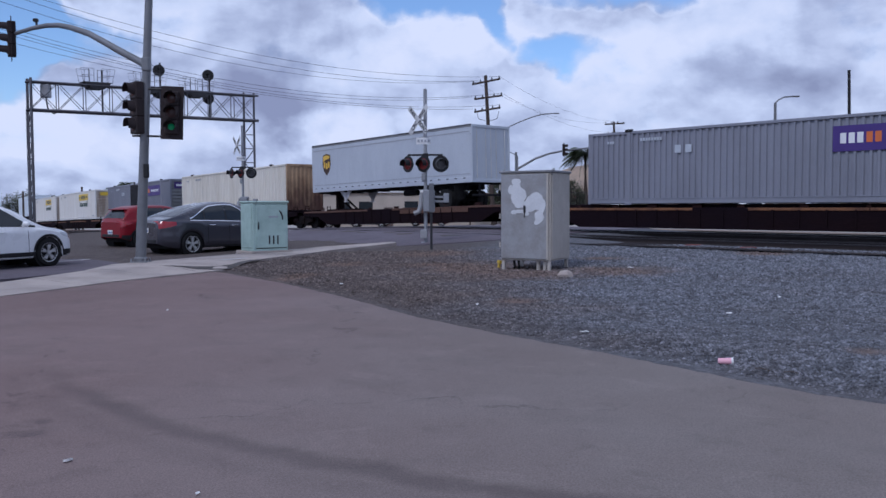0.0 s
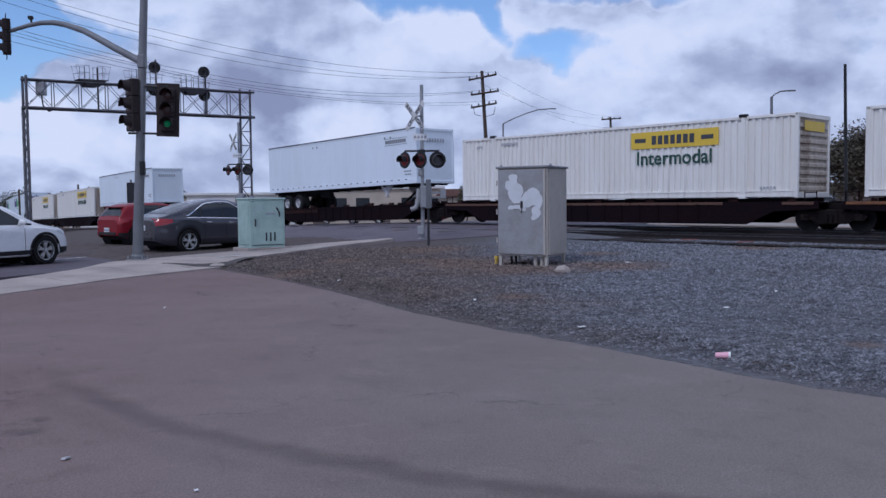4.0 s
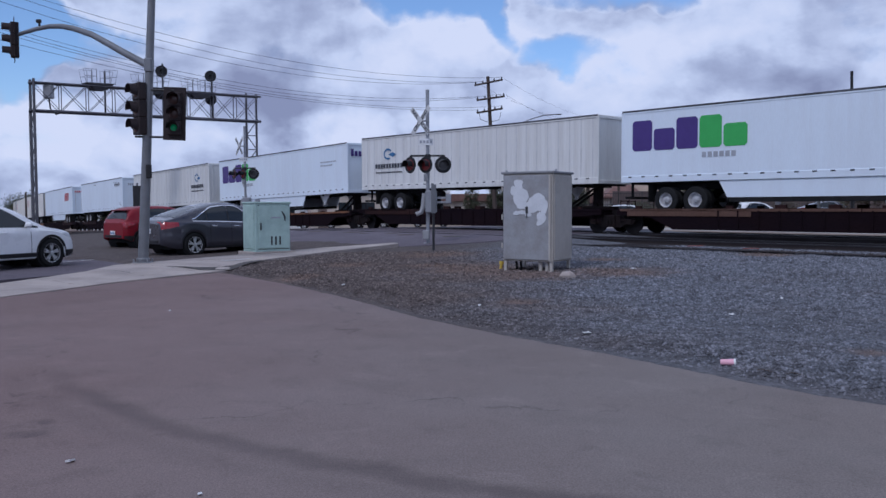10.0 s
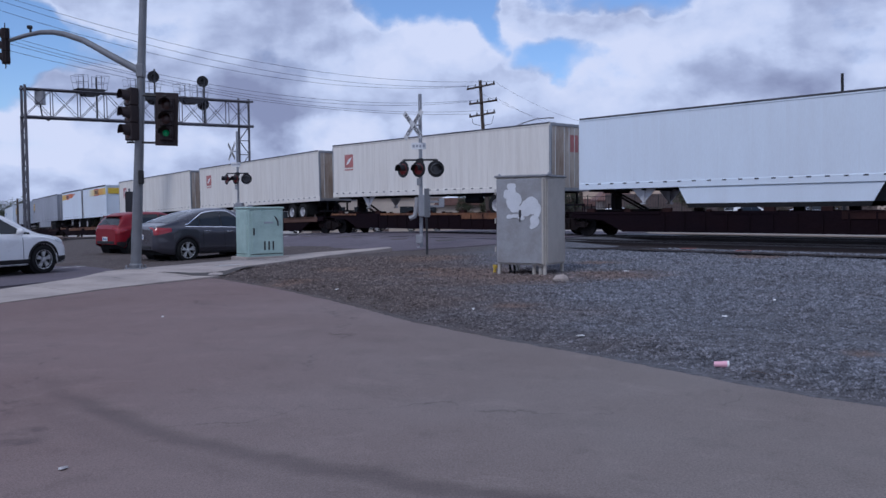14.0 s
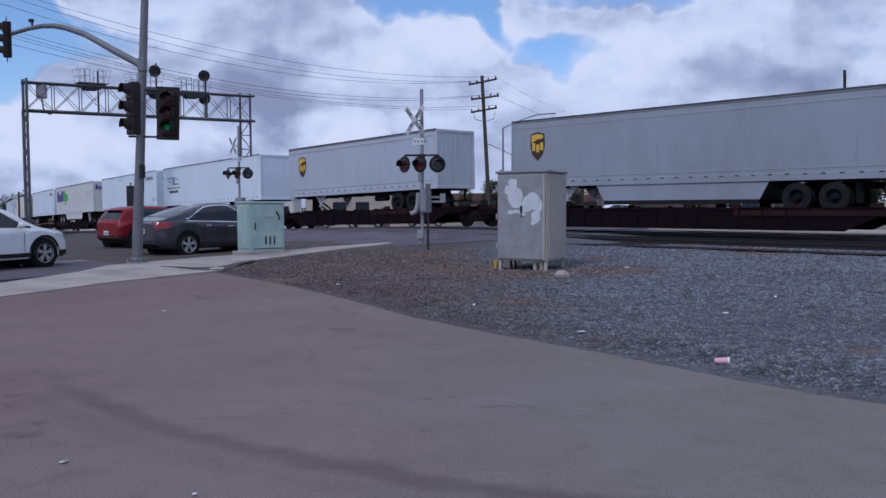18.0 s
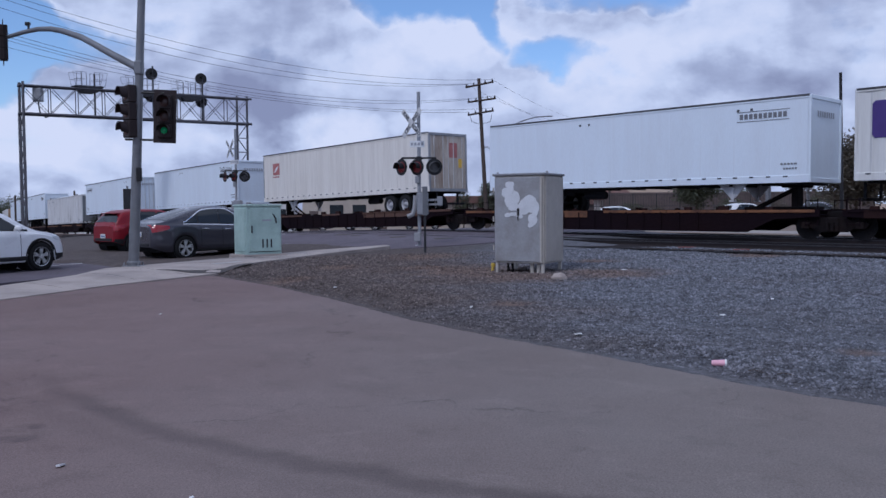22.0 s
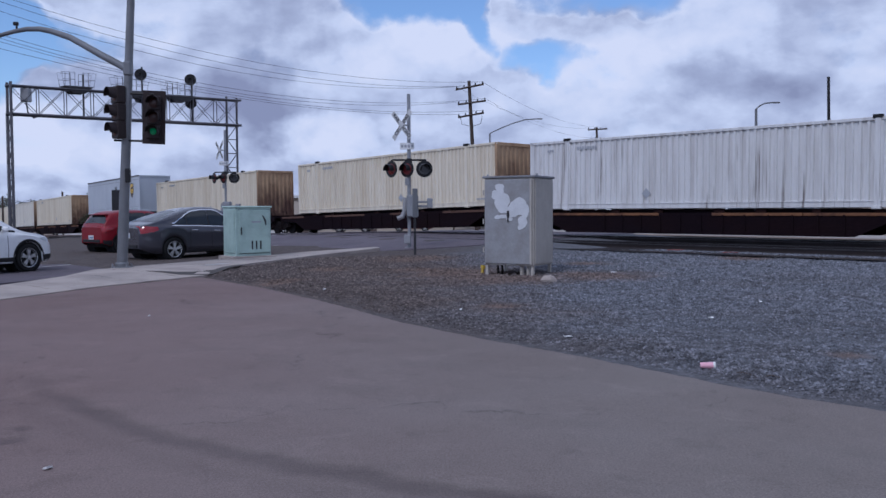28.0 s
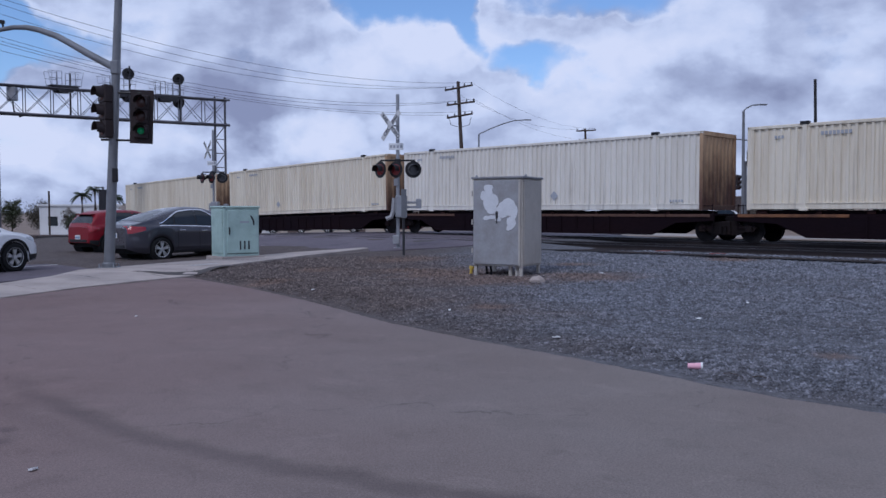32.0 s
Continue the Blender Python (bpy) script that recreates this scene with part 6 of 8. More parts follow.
# ---- cabinets ----
def build_grey_cabinet():
    c = Vector((2.43, 18.71, 0.16))
    ob = thing("relay_cabinet", "large grey steel relay cabinet with white painted-over patches, on short legs", "cabinet", m=Matrix.Translation(c) @ rz(-31))
    # local: x along the front from its outer left corner, here the near corner is the origin
    w, d, h = 1.25, 1.09, 1.98
    z0 = 0.20
    # body and side panel carry the paler colour that stands for side light
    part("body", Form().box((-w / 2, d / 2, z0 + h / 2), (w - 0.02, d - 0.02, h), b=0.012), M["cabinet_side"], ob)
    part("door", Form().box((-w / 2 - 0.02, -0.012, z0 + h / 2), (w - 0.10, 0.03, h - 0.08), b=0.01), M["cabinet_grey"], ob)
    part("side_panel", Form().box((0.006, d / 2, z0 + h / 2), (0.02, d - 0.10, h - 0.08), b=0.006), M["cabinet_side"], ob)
    f = Form().box((-w / 2, d / 2, z0 + h + 0.02), (w + 0.06, d + 0.06, 0.05), b=0.01)
    part("roof", f, M["grey_end"], ob)
    for x, y in ((-w + 0.05, 0.0), (0.02, 0.02)):
        part("lifting_eye", Form().lathe([(0.03, 0), (0.03, 0.03), (0.012, 0.05)], Matrix.Translation((x, 0.1, z0 + h + 0.04)), 8), M["galvanised"], ob)
    part("door_edge", Form().box((-0.07, -0.03, z0 + h / 2), (0.05, 0.02, h - 0.06), b=0.004), M["cabinet_side"], ob)
    f = Form().box((-0.62, -0.045, z0 + 1.16), (0.05, 0.05, 0.16), b=0.012).tube((-0.62, -0.05, z0 + 1.10), (-0.62, -0.06, z0 + 0.98), 0.012, n=6)
    part("door_handle", f, M["dark_steel"], ob, "dark door handle")
    for z in (0.35, 1.0, 1.65):
        part("hinge", Form().tube((-w + 0.0, -0.02, z0 + z - 0.06), (-w + 0.0, -0.02, z0 + z + 0.06), 0.018, n=8), M["cabinet_side"], ob)
    # painted-over patches
    rnd = random.Random(3)
    blobs = ((-0.835, 1.755, 0.11, 0.10), (-0.79, 1.46, 0.19, 0.21), (-0.95, 1.60, 0.09, 0.10), (-0.73, 1.27, 0.14, 0.09), (-0.37, 1.33, 0.23, 0.19), (-0.50, 1.20, 0.15, 0.10),
             (-0.21, 1.23, 0.10, 0.16), (-0.27, 0.98, 0.11, 0.14), (-0.33, 0.86, 0.06, 0.05), (-0.72, 1.105, 0.19, 0.042), (-0.89, 1.09, 0.07, 0.05), (-0.58, 1.05, 0.08, 0.038), (-0.80, 1.65, 0.07, 0.08))
    for i, (x, z, rx, rz_) in enumerate(blobs):
        pts = []
        for k in range(26):
            a = 2 * math.pi * k / 26
            q = 1 + 0.09 * math.sin(3 * a + i) + rnd.uniform(-0.06, 0.06)
            pts.append((x + rx * q * math.cos(a), z0 + z + rz_ * q * math.sin(a)))
        part("paint_patch", Form().slab(pts, -0.0325 - 0.0006 * (i + 1), -0.026), M["whiteout"], ob, "pale paint over graffiti")
    leg = Form().box((0, 0, 0.06), (0.07, 0.07, 0.36), b=0.005).mesh("leg", M["cabinet_side"])
    for x, y in ((-w + 0.06, 0.06), (-0.06, 0.06), (-w + 0.06, d - 0.06), (-0.06, d - 0.06)):
        part("leg", leg, None, ob, m=Matrix.Translation((x, y, 0)))
    for x in (-0.36, -0.20):
        part("conduit", Form().tube((x, 0.14, -0.1), (x, 0.14, z0 + 0.02), 0.045, n=10), M["cabinet_side"], ob, "grey cable conduit")
    for x in (-w + 0.25, -w + 0.36):
        part("cable", Form().pipe([(x, 0.2, -0.08), (x + 0.03, 0.18, 0.05), (x, 0.2, z0 + 0.02)], 0.03, 8), M["rubber"], ob, "black cable")
    # boulder and a bit of yellow conduit beside it
    f = Form()
    rnd = random.Random(8)
    f.lathe([(0.02, -0.04), (0.15, -0.02), (0.17, 0.05), (0.11, 0.11), (0.03, 0.13)], None, 9)
    f.v = [(x * rnd.uniform(0.85, 1.2), y * rnd.uniform(0.8, 1.1), z * rnd.uniform(0.8, 1.15)) for x, y, z in f.v]
    b = part("rock", f, M["concrete"], m=Matrix.Translation((2.56, 17.35, gravel_height(2.56, 17.35))))
    tagged(b, "pale broken rock on the gravel beside the cabinet", "rock")
    f = Form().tube((0, 0, -0.05), (0.02, 0, 0.13), 0.035, n=8).tube((0.02, 0, 0.12), (0.03, 0, 0.19), 0.055, n=8)
    b = part("marker_post", f, M["conduit_yellow"], m=Matrix.Translation((1.33, 19.6, gravel_height(1.33, 19.6))))
    tagged(b, "short yellow plastic marker beside the cabinet", "marker post")


build_grey_cabinet()


def build_mint_cabinet():
    c = Vector((-5.64, 25.39, 0.17))
    ob = thing("signal_cabinet", "mint green steel traffic control cabinet on a concrete pad", "cabinet", m=Matrix.Translation(c) @ rz(38))
    w, d, h = 1.16, 0.86, 1.47
    part("body", Form().box((w / 2, d / 2, 0.08 + h / 2), (w, d, h), b=0.015), M["mint"], ob)
    part("roof", Form().box((w / 2, d / 2, 0.08 + h + 0.02), (w + 0.07, d + 0.07, 0.06), b=0.02), M["mint"], ob)
    part("door", Form().box((w / 2 + 0.02, -0.012, 0.10 + h / 2), (w - 0.16, 0.03, h - 0.16), b=0.012), M["mint"], ob)
    part("door_gap", Form().box((w / 2 + 0.02, 0.0, 0.10 + h - 0.085), (w - 0.12, 0.012, 0.02)), M["black_paint"], ob)
    part("door_gap", Form().box((w / 2 + 0.02, 0.0, 0.165), (w - 0.12, 0.012, 0.015)), M["black_paint"], ob)
    part("side_door", Form().box((-0.012, d / 2, 0.10 + h / 2), (0.03, d - 0.14, h - 0.16), b=0.012), M["mint"], ob)
    part("door_handle", Form().box((0.16, -0.045, 0.85), (0.03, 0.05, 0.22), b=0.008), M["dark_steel"], ob, "dark door handle")
    for i in range(3):
        part("vent_slot", Form().box((0.52 + i * 0.14, -0.030, 0.42), (0.05, 0.012, 0.26), b=0.004), M["dark_steel"], ob)
    part("label_plate", Form().box((0.66, -0.030, 1.12), (0.30, 0.008, 0.05)), M["lettering_pale"], ob)
    f = Form().slab([(0.84, 1.32), (0.90, 1.30), (0.99, 1.16), (0.99, 1.02), (0.95, 1.02), (0.93, 1.15)], -0.034, -0.028)
    part("paint_mark", f, M["dark_steel"], ob, "dark scrawl shape")
    part("pad", Form().box((w / 2, d / 2, 0.02), (w + 0.25, d + 0.25, 0.14), b=0.02), M["concrete"], ob)


build_mint_cabinet()


# ---- crossing signals ----
def painted_word(word, size, mat):
    """Flat painted letters, centred."""
    cu = bpy.data.curves.new("lettering", "FONT")
    cu.body, cu.size, cu.extrude, cu.align_x, cu.align_y, cu.offset = word, size, 0.002, "CENTER", "CENTER", 0.006
    me = text_mesh(cu)
    me.materials[0] = M[mat]
    return me


def crossing_signal(at, top, yaw, label):
    """A mast with crossbuck, flashing-light discs and a gate machine; z of at is the ground."""
    ob = thing("crossing_signal", label, "crossing signal", "crossing signals", m=Matrix.Translation(at) @ rz(yaw))
    part("mast", Form().tube((0, 0, -0.1), (0, 0, top), 0.065, n=12), M["galvanised"], ob)
    z = top - 1.12
    for sgn, word in ((-1, "CROSSING"), (1, "RAILROAD")):
        m = Matrix.Translation((-0.25, -0.20, z)) @ rz(-47) @ Matrix.Translation((0, -0.012 * sgn, 0)) @ Matrix.Rotation(radians(sgn * 45), 4, "Y")
        bl = part("crossbuck_blade", Form().box((0, 0, 0), (1.32, 0.014, 0.20), b=0.004), M["sign_white"], ob, "white crossbuck blade", m=m)
        half_words = (word,) if sgn < 0 else ("RAIL", "ROAD")
        for k, w in enumerate(half_words):
            me = shared(("blade", w), lambda: painted_word(w, 0.20, "lettering"))
            part("lettering", me, None, bl, "black capital letters", m=Matrix.Translation(((0 if len(half_words) == 1 else -0.36 + 0.72 * k), -0.010, 0)) @ Matrix.Rotation(math.pi / 2, 4, "X"))
    part("blade_bracket", Form().box((-0.12, -0.10, z), (0.30, 0.04, 0.06), rz(0), b=0.008), M["galvanised"], ob)
    pl = part("track_plate", Form().box((-0.06, -0.09, z - 0.74), (0.52, 0.012, 0.24), b=0.004), M["white_paint"], ob, "white plate under the crossbuck")
    for i in range(4):
        part("bar", Form().box((-0.24 + i * 0.12, -0.098, z - 0.74), (0.08, 0.006, 0.10)), M["lettering_pale"], pl)
    zf = top - 2.68
    f = Form().tube((-0.62, 0, zf + 0.33), (0.62, 0, zf + 0.33), 0.035, n=8)
    part("cross_arm", f, M["black_paint"], ob)
    part("junction_box", Form().box((0.0, -0.05, zf + 0.28), (0.22, 0.2, 0.2), b=0.03), M["black_paint"], ob)
    for x, turn, lens in ((-0.62, -48, "lens_off"), (-0.06, -38, "lens_off"), (0.55, 12, "lens_grey")):
        m = Matrix.Translation((x, -0.14 if x > -0.3 else -0.05, zf)) @ rz(turn) @ Matrix.Rotation(math.pi / 2, 4, "X")
        dsc = part("flasher", Form().lathe([(0.30, 0.0), (0.30, 0.015), (0.12, 0.02), (0.12, -0.16), (0.05, -0.2), (0.02, -0.2)], m, 24), M["black_paint"], ob, "black flashing-light disc")
        part("lens", Form().lathe([(0.20, 0.02), (0.12, 0.04), (0.02, 0.05)], m, 18), M[lens], dsc)
        rows = [[(0.17 * math.cos(radians(q)), 0.17 * math.sin(radians(q)), dd) for q in range(-20, 201, 20)] for dd in (0.018, 0.26)]
        part("hood", Form().grid(rows, m), M["black_paint"], dsc)
        part("hanger", Form().tube((x, -0.03, zf + 0.33), (x, -0.03, zf + 0.1), 0.03, n=6), M["black_paint"], dsc)
    part("bell_box", Form().box((-0.06, -0.05, zf - 0.45), (0.16, 0.16, 0.26), b=0.02), M["galvanised"], ob)
    # gate machine and its counterweight bracket
    zg = 1.55
    part("gate_machine", Form().box((0.12, -0.10, zg), (0.42, 0.42, 0.80), b=0.04), M["galvanised"], ob, "grey gate machine housing")
    f = Form().pipe([(-0.12, -0.2, zg + 0.30), (-0.16, -0.2, zg - 0.15), (-0.24, -0.2, zg - 0.38), (-0.42, -0.2, zg - 0.45)], 0.085, 8)
    part("gate_bracket", f, M["cabinet_grey"], ob, "pale curved gate bracket")
    f = Form().box((0.50, -0.1, zg + 0.14), (0.45, 0.09, 0.08), b=0.01).box((0.50, -0.1, zg - 0.02), (0.45, 0.09, 0.08), b=0.01).box((0.74, -0.1, zg + 0.10), (0.20, 0.34, 0.34), b=0.02)
    part("counterweight", f, M["galvanised"], ob, "grey counterweight block")
    part("base_box", Form().box((-0.07, -0.12, 0.36), (0.24, 0.22, 0.32), b=0.02), M["cabinet_grey"], ob, "small pale junction box")
    part("footing", Form().box((0, 0, 0.02), (0.36, 0.36, 0.10), b=0.03), M["galvanised"], ob)
    return ob


g1 = road_height(-0.55, 30.5) - 0.06
crossing_signal((-0.55, 30.5, g1), 5.78 - g1, 0, "grey crossing signal mast with white crossbuck and dark flasher discs")
g2 = road_height(-11.2, 48) - 0.06
crossing_signal((-11.2, 48, g2), 6.17 - g2, -6, "distant crossing signal mast across the road, red lenses")

f = Form().box((0, 0, 1.05), (0.075, 0.05, 2.2), b=0.01)
sp = thing("sign_post", "thin grey steel post with a narrow box, seen edge-on", "sign post", m=Matrix.Translation((-0.31, 27.0, gravel_height(-0.31, 27.0) - 0.05)) @ rz(12))
part("post", f, M["dark_steel"], sp)
part("sign_back", Form().box((0.0, -0.04, 1.70), (0.16, 0.04, 0.92), b=0.006), M["pole_grey"], sp)

f = Form()
sp = thing("sign_post", "dark grey sign panel on a post beyond the red car", "sign post", m=Matrix.Translation((-13.0, 36.0, road_height(-13, 36))) @ rz(20))
part("post", Form().tube((0, 0, -0.1), (0, 0, 2.6), 0.04, n=8), M["pole_grey"], sp)
part("sign_back", Form().box((0, -0.05, 2.0), (0.34, 0.05, 0.95), b=0.01), M["dark_steel"], sp)


# ---- signal bridge over the tracks ----
def build_gantry():
    ob = thing("signal_bridge", "grey steel lattice signal bridge over the tracks with walkway and signals", "signal bridge")
    a, b = Vector((-28.92, 59.82, 0)), Vector((-14.95, 68.0, 0))
    side = Vector((SX, -CX, 0))
    k = 0.5
    top, bot = 10.38, 8.42
    ga, gb = road_height(a.x, a.y) - 0.2, road_height(b.x, b.y) - 0.3

    def at(t, z, s=0.0):
        p = a.lerp(b, t) + side * s
        return Vector((p.x, p.y, z))
    # legs
    for nm, t, g in (("leg", 0.0, ga), ("leg", 1.0, gb)):
        f = Form()
        # two posts, one behind the other at the first leg, side by side at the second
        pa, pb = ((t, -0.10), (t, k + 0.14)) if t == 0 else ((0.950, 0.1), (1.0, 0.1))
        for tt, s in (pa, pb):
            p = at(tt, g, s)
            f.box((p.x, p.y, (g + top + 0.25) / 2), (0.15, 0.15, top + 0.25 - g), b=0.01)
        n = 8
        for i in range(n):
            z0, z1 = g + (bot - g) * i / n, g + (bot - g) * (i + 1) / n
            lo, hi = (pa, pb) if i % 2 else (pb, pa)
            f.tube(at(lo[0], z0, lo[1]), at(hi[0], z1, hi[1]), 0.04, n=5)
            f.tube(at(pa[0], z1, pa[1]), at(pb[0], z1, pb[1]), 0.04, n=5)
        part(nm, f, M["gantry_steel"], ob)
        part("footing", Form().box((at(t, 0, k / 2).x, at(t, 0, k / 2).y, g + 0.1), (1.8, 1.8, 0.6), b=0.05), M["concrete"], ob)
    # chords
    for s in (0, k):
        for z, h in ((top, 0.16), (bot, 0.20)):
            f = Form()
            f.tube(at(-0.01, z, s), at(1.01, z, s), h * 0.52, n=4)
            part("chord", f, M["gantry_steel"], ob)
    n = 9
    for s in (0, k):
        for i in range(n):
            t0, t1 = i / n, (i + 1) / n
            f = Form()
            f.tube(at(t0, bot, s), at(t0, top, s), 0.035, n=5)
            f.tube(at(t0, bot, s), at(t1, top, s), 0.024, n=5)
            f.tube(at(t0, top, s), at(t1, bot, s), 0.024, n=5)
            part("brace", f, M["gantry_steel"], ob)
    f = Form()
    m = Vector((b.x - a.x, b.y - a.y, 0)).normalized()
    for i in range(n + 1):
        f.tube(at(i / n, bot, 0), at(i / n, bot, k), 0.04, n=5)
        f.tube(at(i / n, top, 0), at(i / n, top, k), 0.04, n=5)
    part("cross_tie", f, M["gantry_steel"], ob)
    f = Form()
    rows = [[at(0.02, bot + 0.12, 0.25), at(0.02, bot + 0.12, k - 0.2)], [at(0.98, bot + 0.12, 0.25), at(0.98, bot + 0.12, k - 0.2)]]
    f.grid(rows)
    part("walkway", f, M["dark_steel"], ob)
    # platforms with rails
    for t0, t1, z in ((0.215, 0.335, 10.55), (0.435, 0.565, 10.5), (0.66, 0.785, 10.40)):
        f = Form()
        f.grid([[at(t0, z + 0.08, -0.35), at(t0, z + 0.08, k)], [at(t1, z + 0.08, -0.35), at(t1, z + 0.08, k)]])
        for s in (-0.35, k):
            f.slab([(0, 0), ((b - a).length * (t1 - t0), 0), ((b - a).length * (t1 - t0) - 0.55, -0.50), (0.55, -0.50)], -0.04, 0.04, Matrix.Translation(at(t0, z + 0.08, s)) @ Matrix.Rotation(math.atan2(b.y - a.y, b.x - a.x), 4, "Z"))
        pf = part("platform", f, M["dark_steel"], ob, "dark service platform")
        for s in (-0.35, k):
            for lo, hi, lean in ((t0, t0 + (t1 - t0) * 0.36, -0.012), (t1 - (t1 - t0) * 0.36, t1, 0.012)):
                f = Form()
                f.pipe([at(lo, z, s), at(lo + min(lean, 0), z + 1.05, s), at(hi + max(lean, 0), z + 1.05, s), at(hi, z, s)], 0.022, 5)
                f.tube(at(lo + min(lean, 0) / 2, z + 0.55, s), at(hi + max(lean, 0) / 2, z + 0.55, s), 0.018, n=5)
                f.tube(at((lo + hi) / 2, z, s), at((lo + hi) / 2, z + 1.05, s), 0.018, n=5)
                part("guard_rail", f, M["gantry_steel"], pf)
    # railway signals with round dark targets
    for t, z in ((0.565, 11.95), (0.795, 11.85), (0.56, 10.25), (0.795, 10.05)):
        p = at(t, z, -0.5)
        mm = Matrix.Translation(p) @ rz(16) @ Matrix.Rotation(math.pi / 2, 4, "X")
        sg = part("track_signal", Form().lathe([(0.44, 0.0), (0.44, 0.03), (0.16, 0.03), (0.16, -0.3), (0.02, -0.3)], mm, 22), M["black_paint"], ob, "round black signal target")
        part("hood", Form().grid([[(0.15 * math.cos(radians(q)), 0.15 * math.sin(radians(q)), dd) for q in range(-10, 191, 20)] for dd in (0.03, 0.3)], mm), M["black_paint"], sg)
    for t, z0, z1 in ((0.565, 8.5, 12.5), (0.795, 8.6, 11.9), (0.31, 8.5, 11.6)):
        f = Form().tube(at(t, z0, -0.3), at(t, z1, -0.3), 0.07, n=8)
        part("signal_mast", f, M["dark_steel"], ob)
    p = at(0.075, 9.85, -0.2)
    cb = part("equipment_box", Form().box(p, (0.62, 0.5, 0.95), b=0.05), M["galvanised"], ob, "grey equipment box")
    part("cable", Form().pipe([p + Vector((0, 0, -0.45)), p + Vector((0.1, 0, -1.2)), p + Vector((0.5, 0, -1.6)), p + Vector((0.9, 0, -1.45))], 0.05, 6), M["dark_steel"], cb)
    f = Form()
    for s in (0.1, 0.5):
        f.tube(at(0.0, ga, -s), at(0.0, bot, -s), 0.02, n=5)
    for i in range(22):
        z = ga + 0.3 + (bot - ga - 0.3) * i / 21
        f.tube(at(0, z, -0.1), at(0, z, -0.5), 0.015, n=5)
    part("ladder", f, M["gantry_steel"], ob)


build_gantry()


# ---- poles and wires ----
def build_utility_poles():
    a = thing("utility_pole", "tall dark wooden utility pole with three crossarms", "utility pole", "utility poles")
    base, top = Vector((3.85, 62, 0.1)), Vector((3.28, 62, 11.05))
    part("pole", Form().tube(base, top, 0.17, 0.12, n=10), M["wood_pole"], a)
    ins = Form().lathe([(0.05, 0), (0.06, 0.06), (0.035, 0.09), (0.05, 0.14), (0.02, 0.18)], None, 8).mesh("insulator", M["dark_steel"])
    for z, x0, x1, tilt in ((10.58, 2.30, 4.34, 0.2), (9.45, 2.45, 4.50, 0.14), (8.55, 2.45, 4.35, 0.16)):
        arm = part("crossarm", Form().tube((x0, 61.8, z - tilt), (x1, 61.8, z + tilt), 0.07, n=4), M["wood_pole"], a)
        for k in (0.04, 0.30, 0.70, 0.96):
            part("insulator", ins, None, arm, m=Matrix.Translation((x0 + (x1 - x0) * k, 61.8, z - tilt + 2 * tilt * k + 0.05)))
    for x in (2.62, 4.22):
        pts = [(x, 61.75, 8.45), (x + (3.4 - x) * 0.15, 61.7, 7.9), (x + (3.4 - x) * 0.8, 61.75, 7.75)]
        part("drop_cable", Form().pipe(pts, 0.02, 5), M["wire"], a)
    b = thing("utility_pole", "distant wooden utility pole with two crossarms", "utility pole", "utility poles")
    part("pole", Form().tube((19.85, 95, 0.1), (19.34, 95, 10.9), 0.17, 0.12, n=8), M["wood_pole"], b)
    for z, x0, x1 in ((10.66, 18.3, 20.5), (9.55, 18.6, 20.3)):
        arm = part("crossarm", Form().tube((x0, 94.8, z - 0.06), (x1, 94.8, z + 0.06), 0.08, n=4), M["wood_pole"], b)
        for k in (0.05, 0.35, 0.65, 0.95):
            part("insulator", ins, None, arm, m=Matrix.Translation((x0 + (x1 - x0) * k, 94.8, z + 0.05)))
    c = thing("utility_pole", "plain thin black pole beyond the tracks", "utility pole", "utility poles")
    part("pole", Form().tube((21.78, 45, 0.1), (21.57, 45, 8.67), 0.095, 0.075, n=10), M["black_paint"], c)
    # wires from the left over the crossing to the pole, and on to the next
    wires = []
    for x, z, ey, ez, sag in ((4.25, 10.95, 25.0, 21.11, 4.31), (2.9, 10.65, 24.4, 21.83, 4.65), (2.38, 10.6, 24.0, 21.41, 4.81), (4.45, 9.75, 24.5, 19.75, 4.95), (2.5, 9.5, 23.5, 20.0, 4.9),
                              (4.3, 8.9, 24.5, 18.68, 4.30), (2.5, 8.6, 23.5, 17.09, 3.45)):
        wires.append(((x, 61.8, z), (-42, ey, ez), sag))
    for x, z, x2, z2 in ((2.38, 10.6, 18.4, 10.8), (4.25, 10.95, 20.4, 10.9), (4.45, 9.75, 20.2, 9.75)):
        wires.append(((x, 61.8, z), (x2, 94.8, z2), 0.9))
    for p, q, sag in wires:
        thick = 0.0075 if q[0] > 0 else 0.0105
        p, q = Vector(p), Vector(q)
        pts = []
        for i in range(33):
            t = i / 32
            v = p.lerp(q, t)
            v.z -= sag * 4 * t * (1 - t)
            pts.append(v)
        tagged(part("power_line", Form().pipe(pts, thick, 5), M["wire"]), "thin black overhead power line", "power line", "power lines")


build_utility_poles()

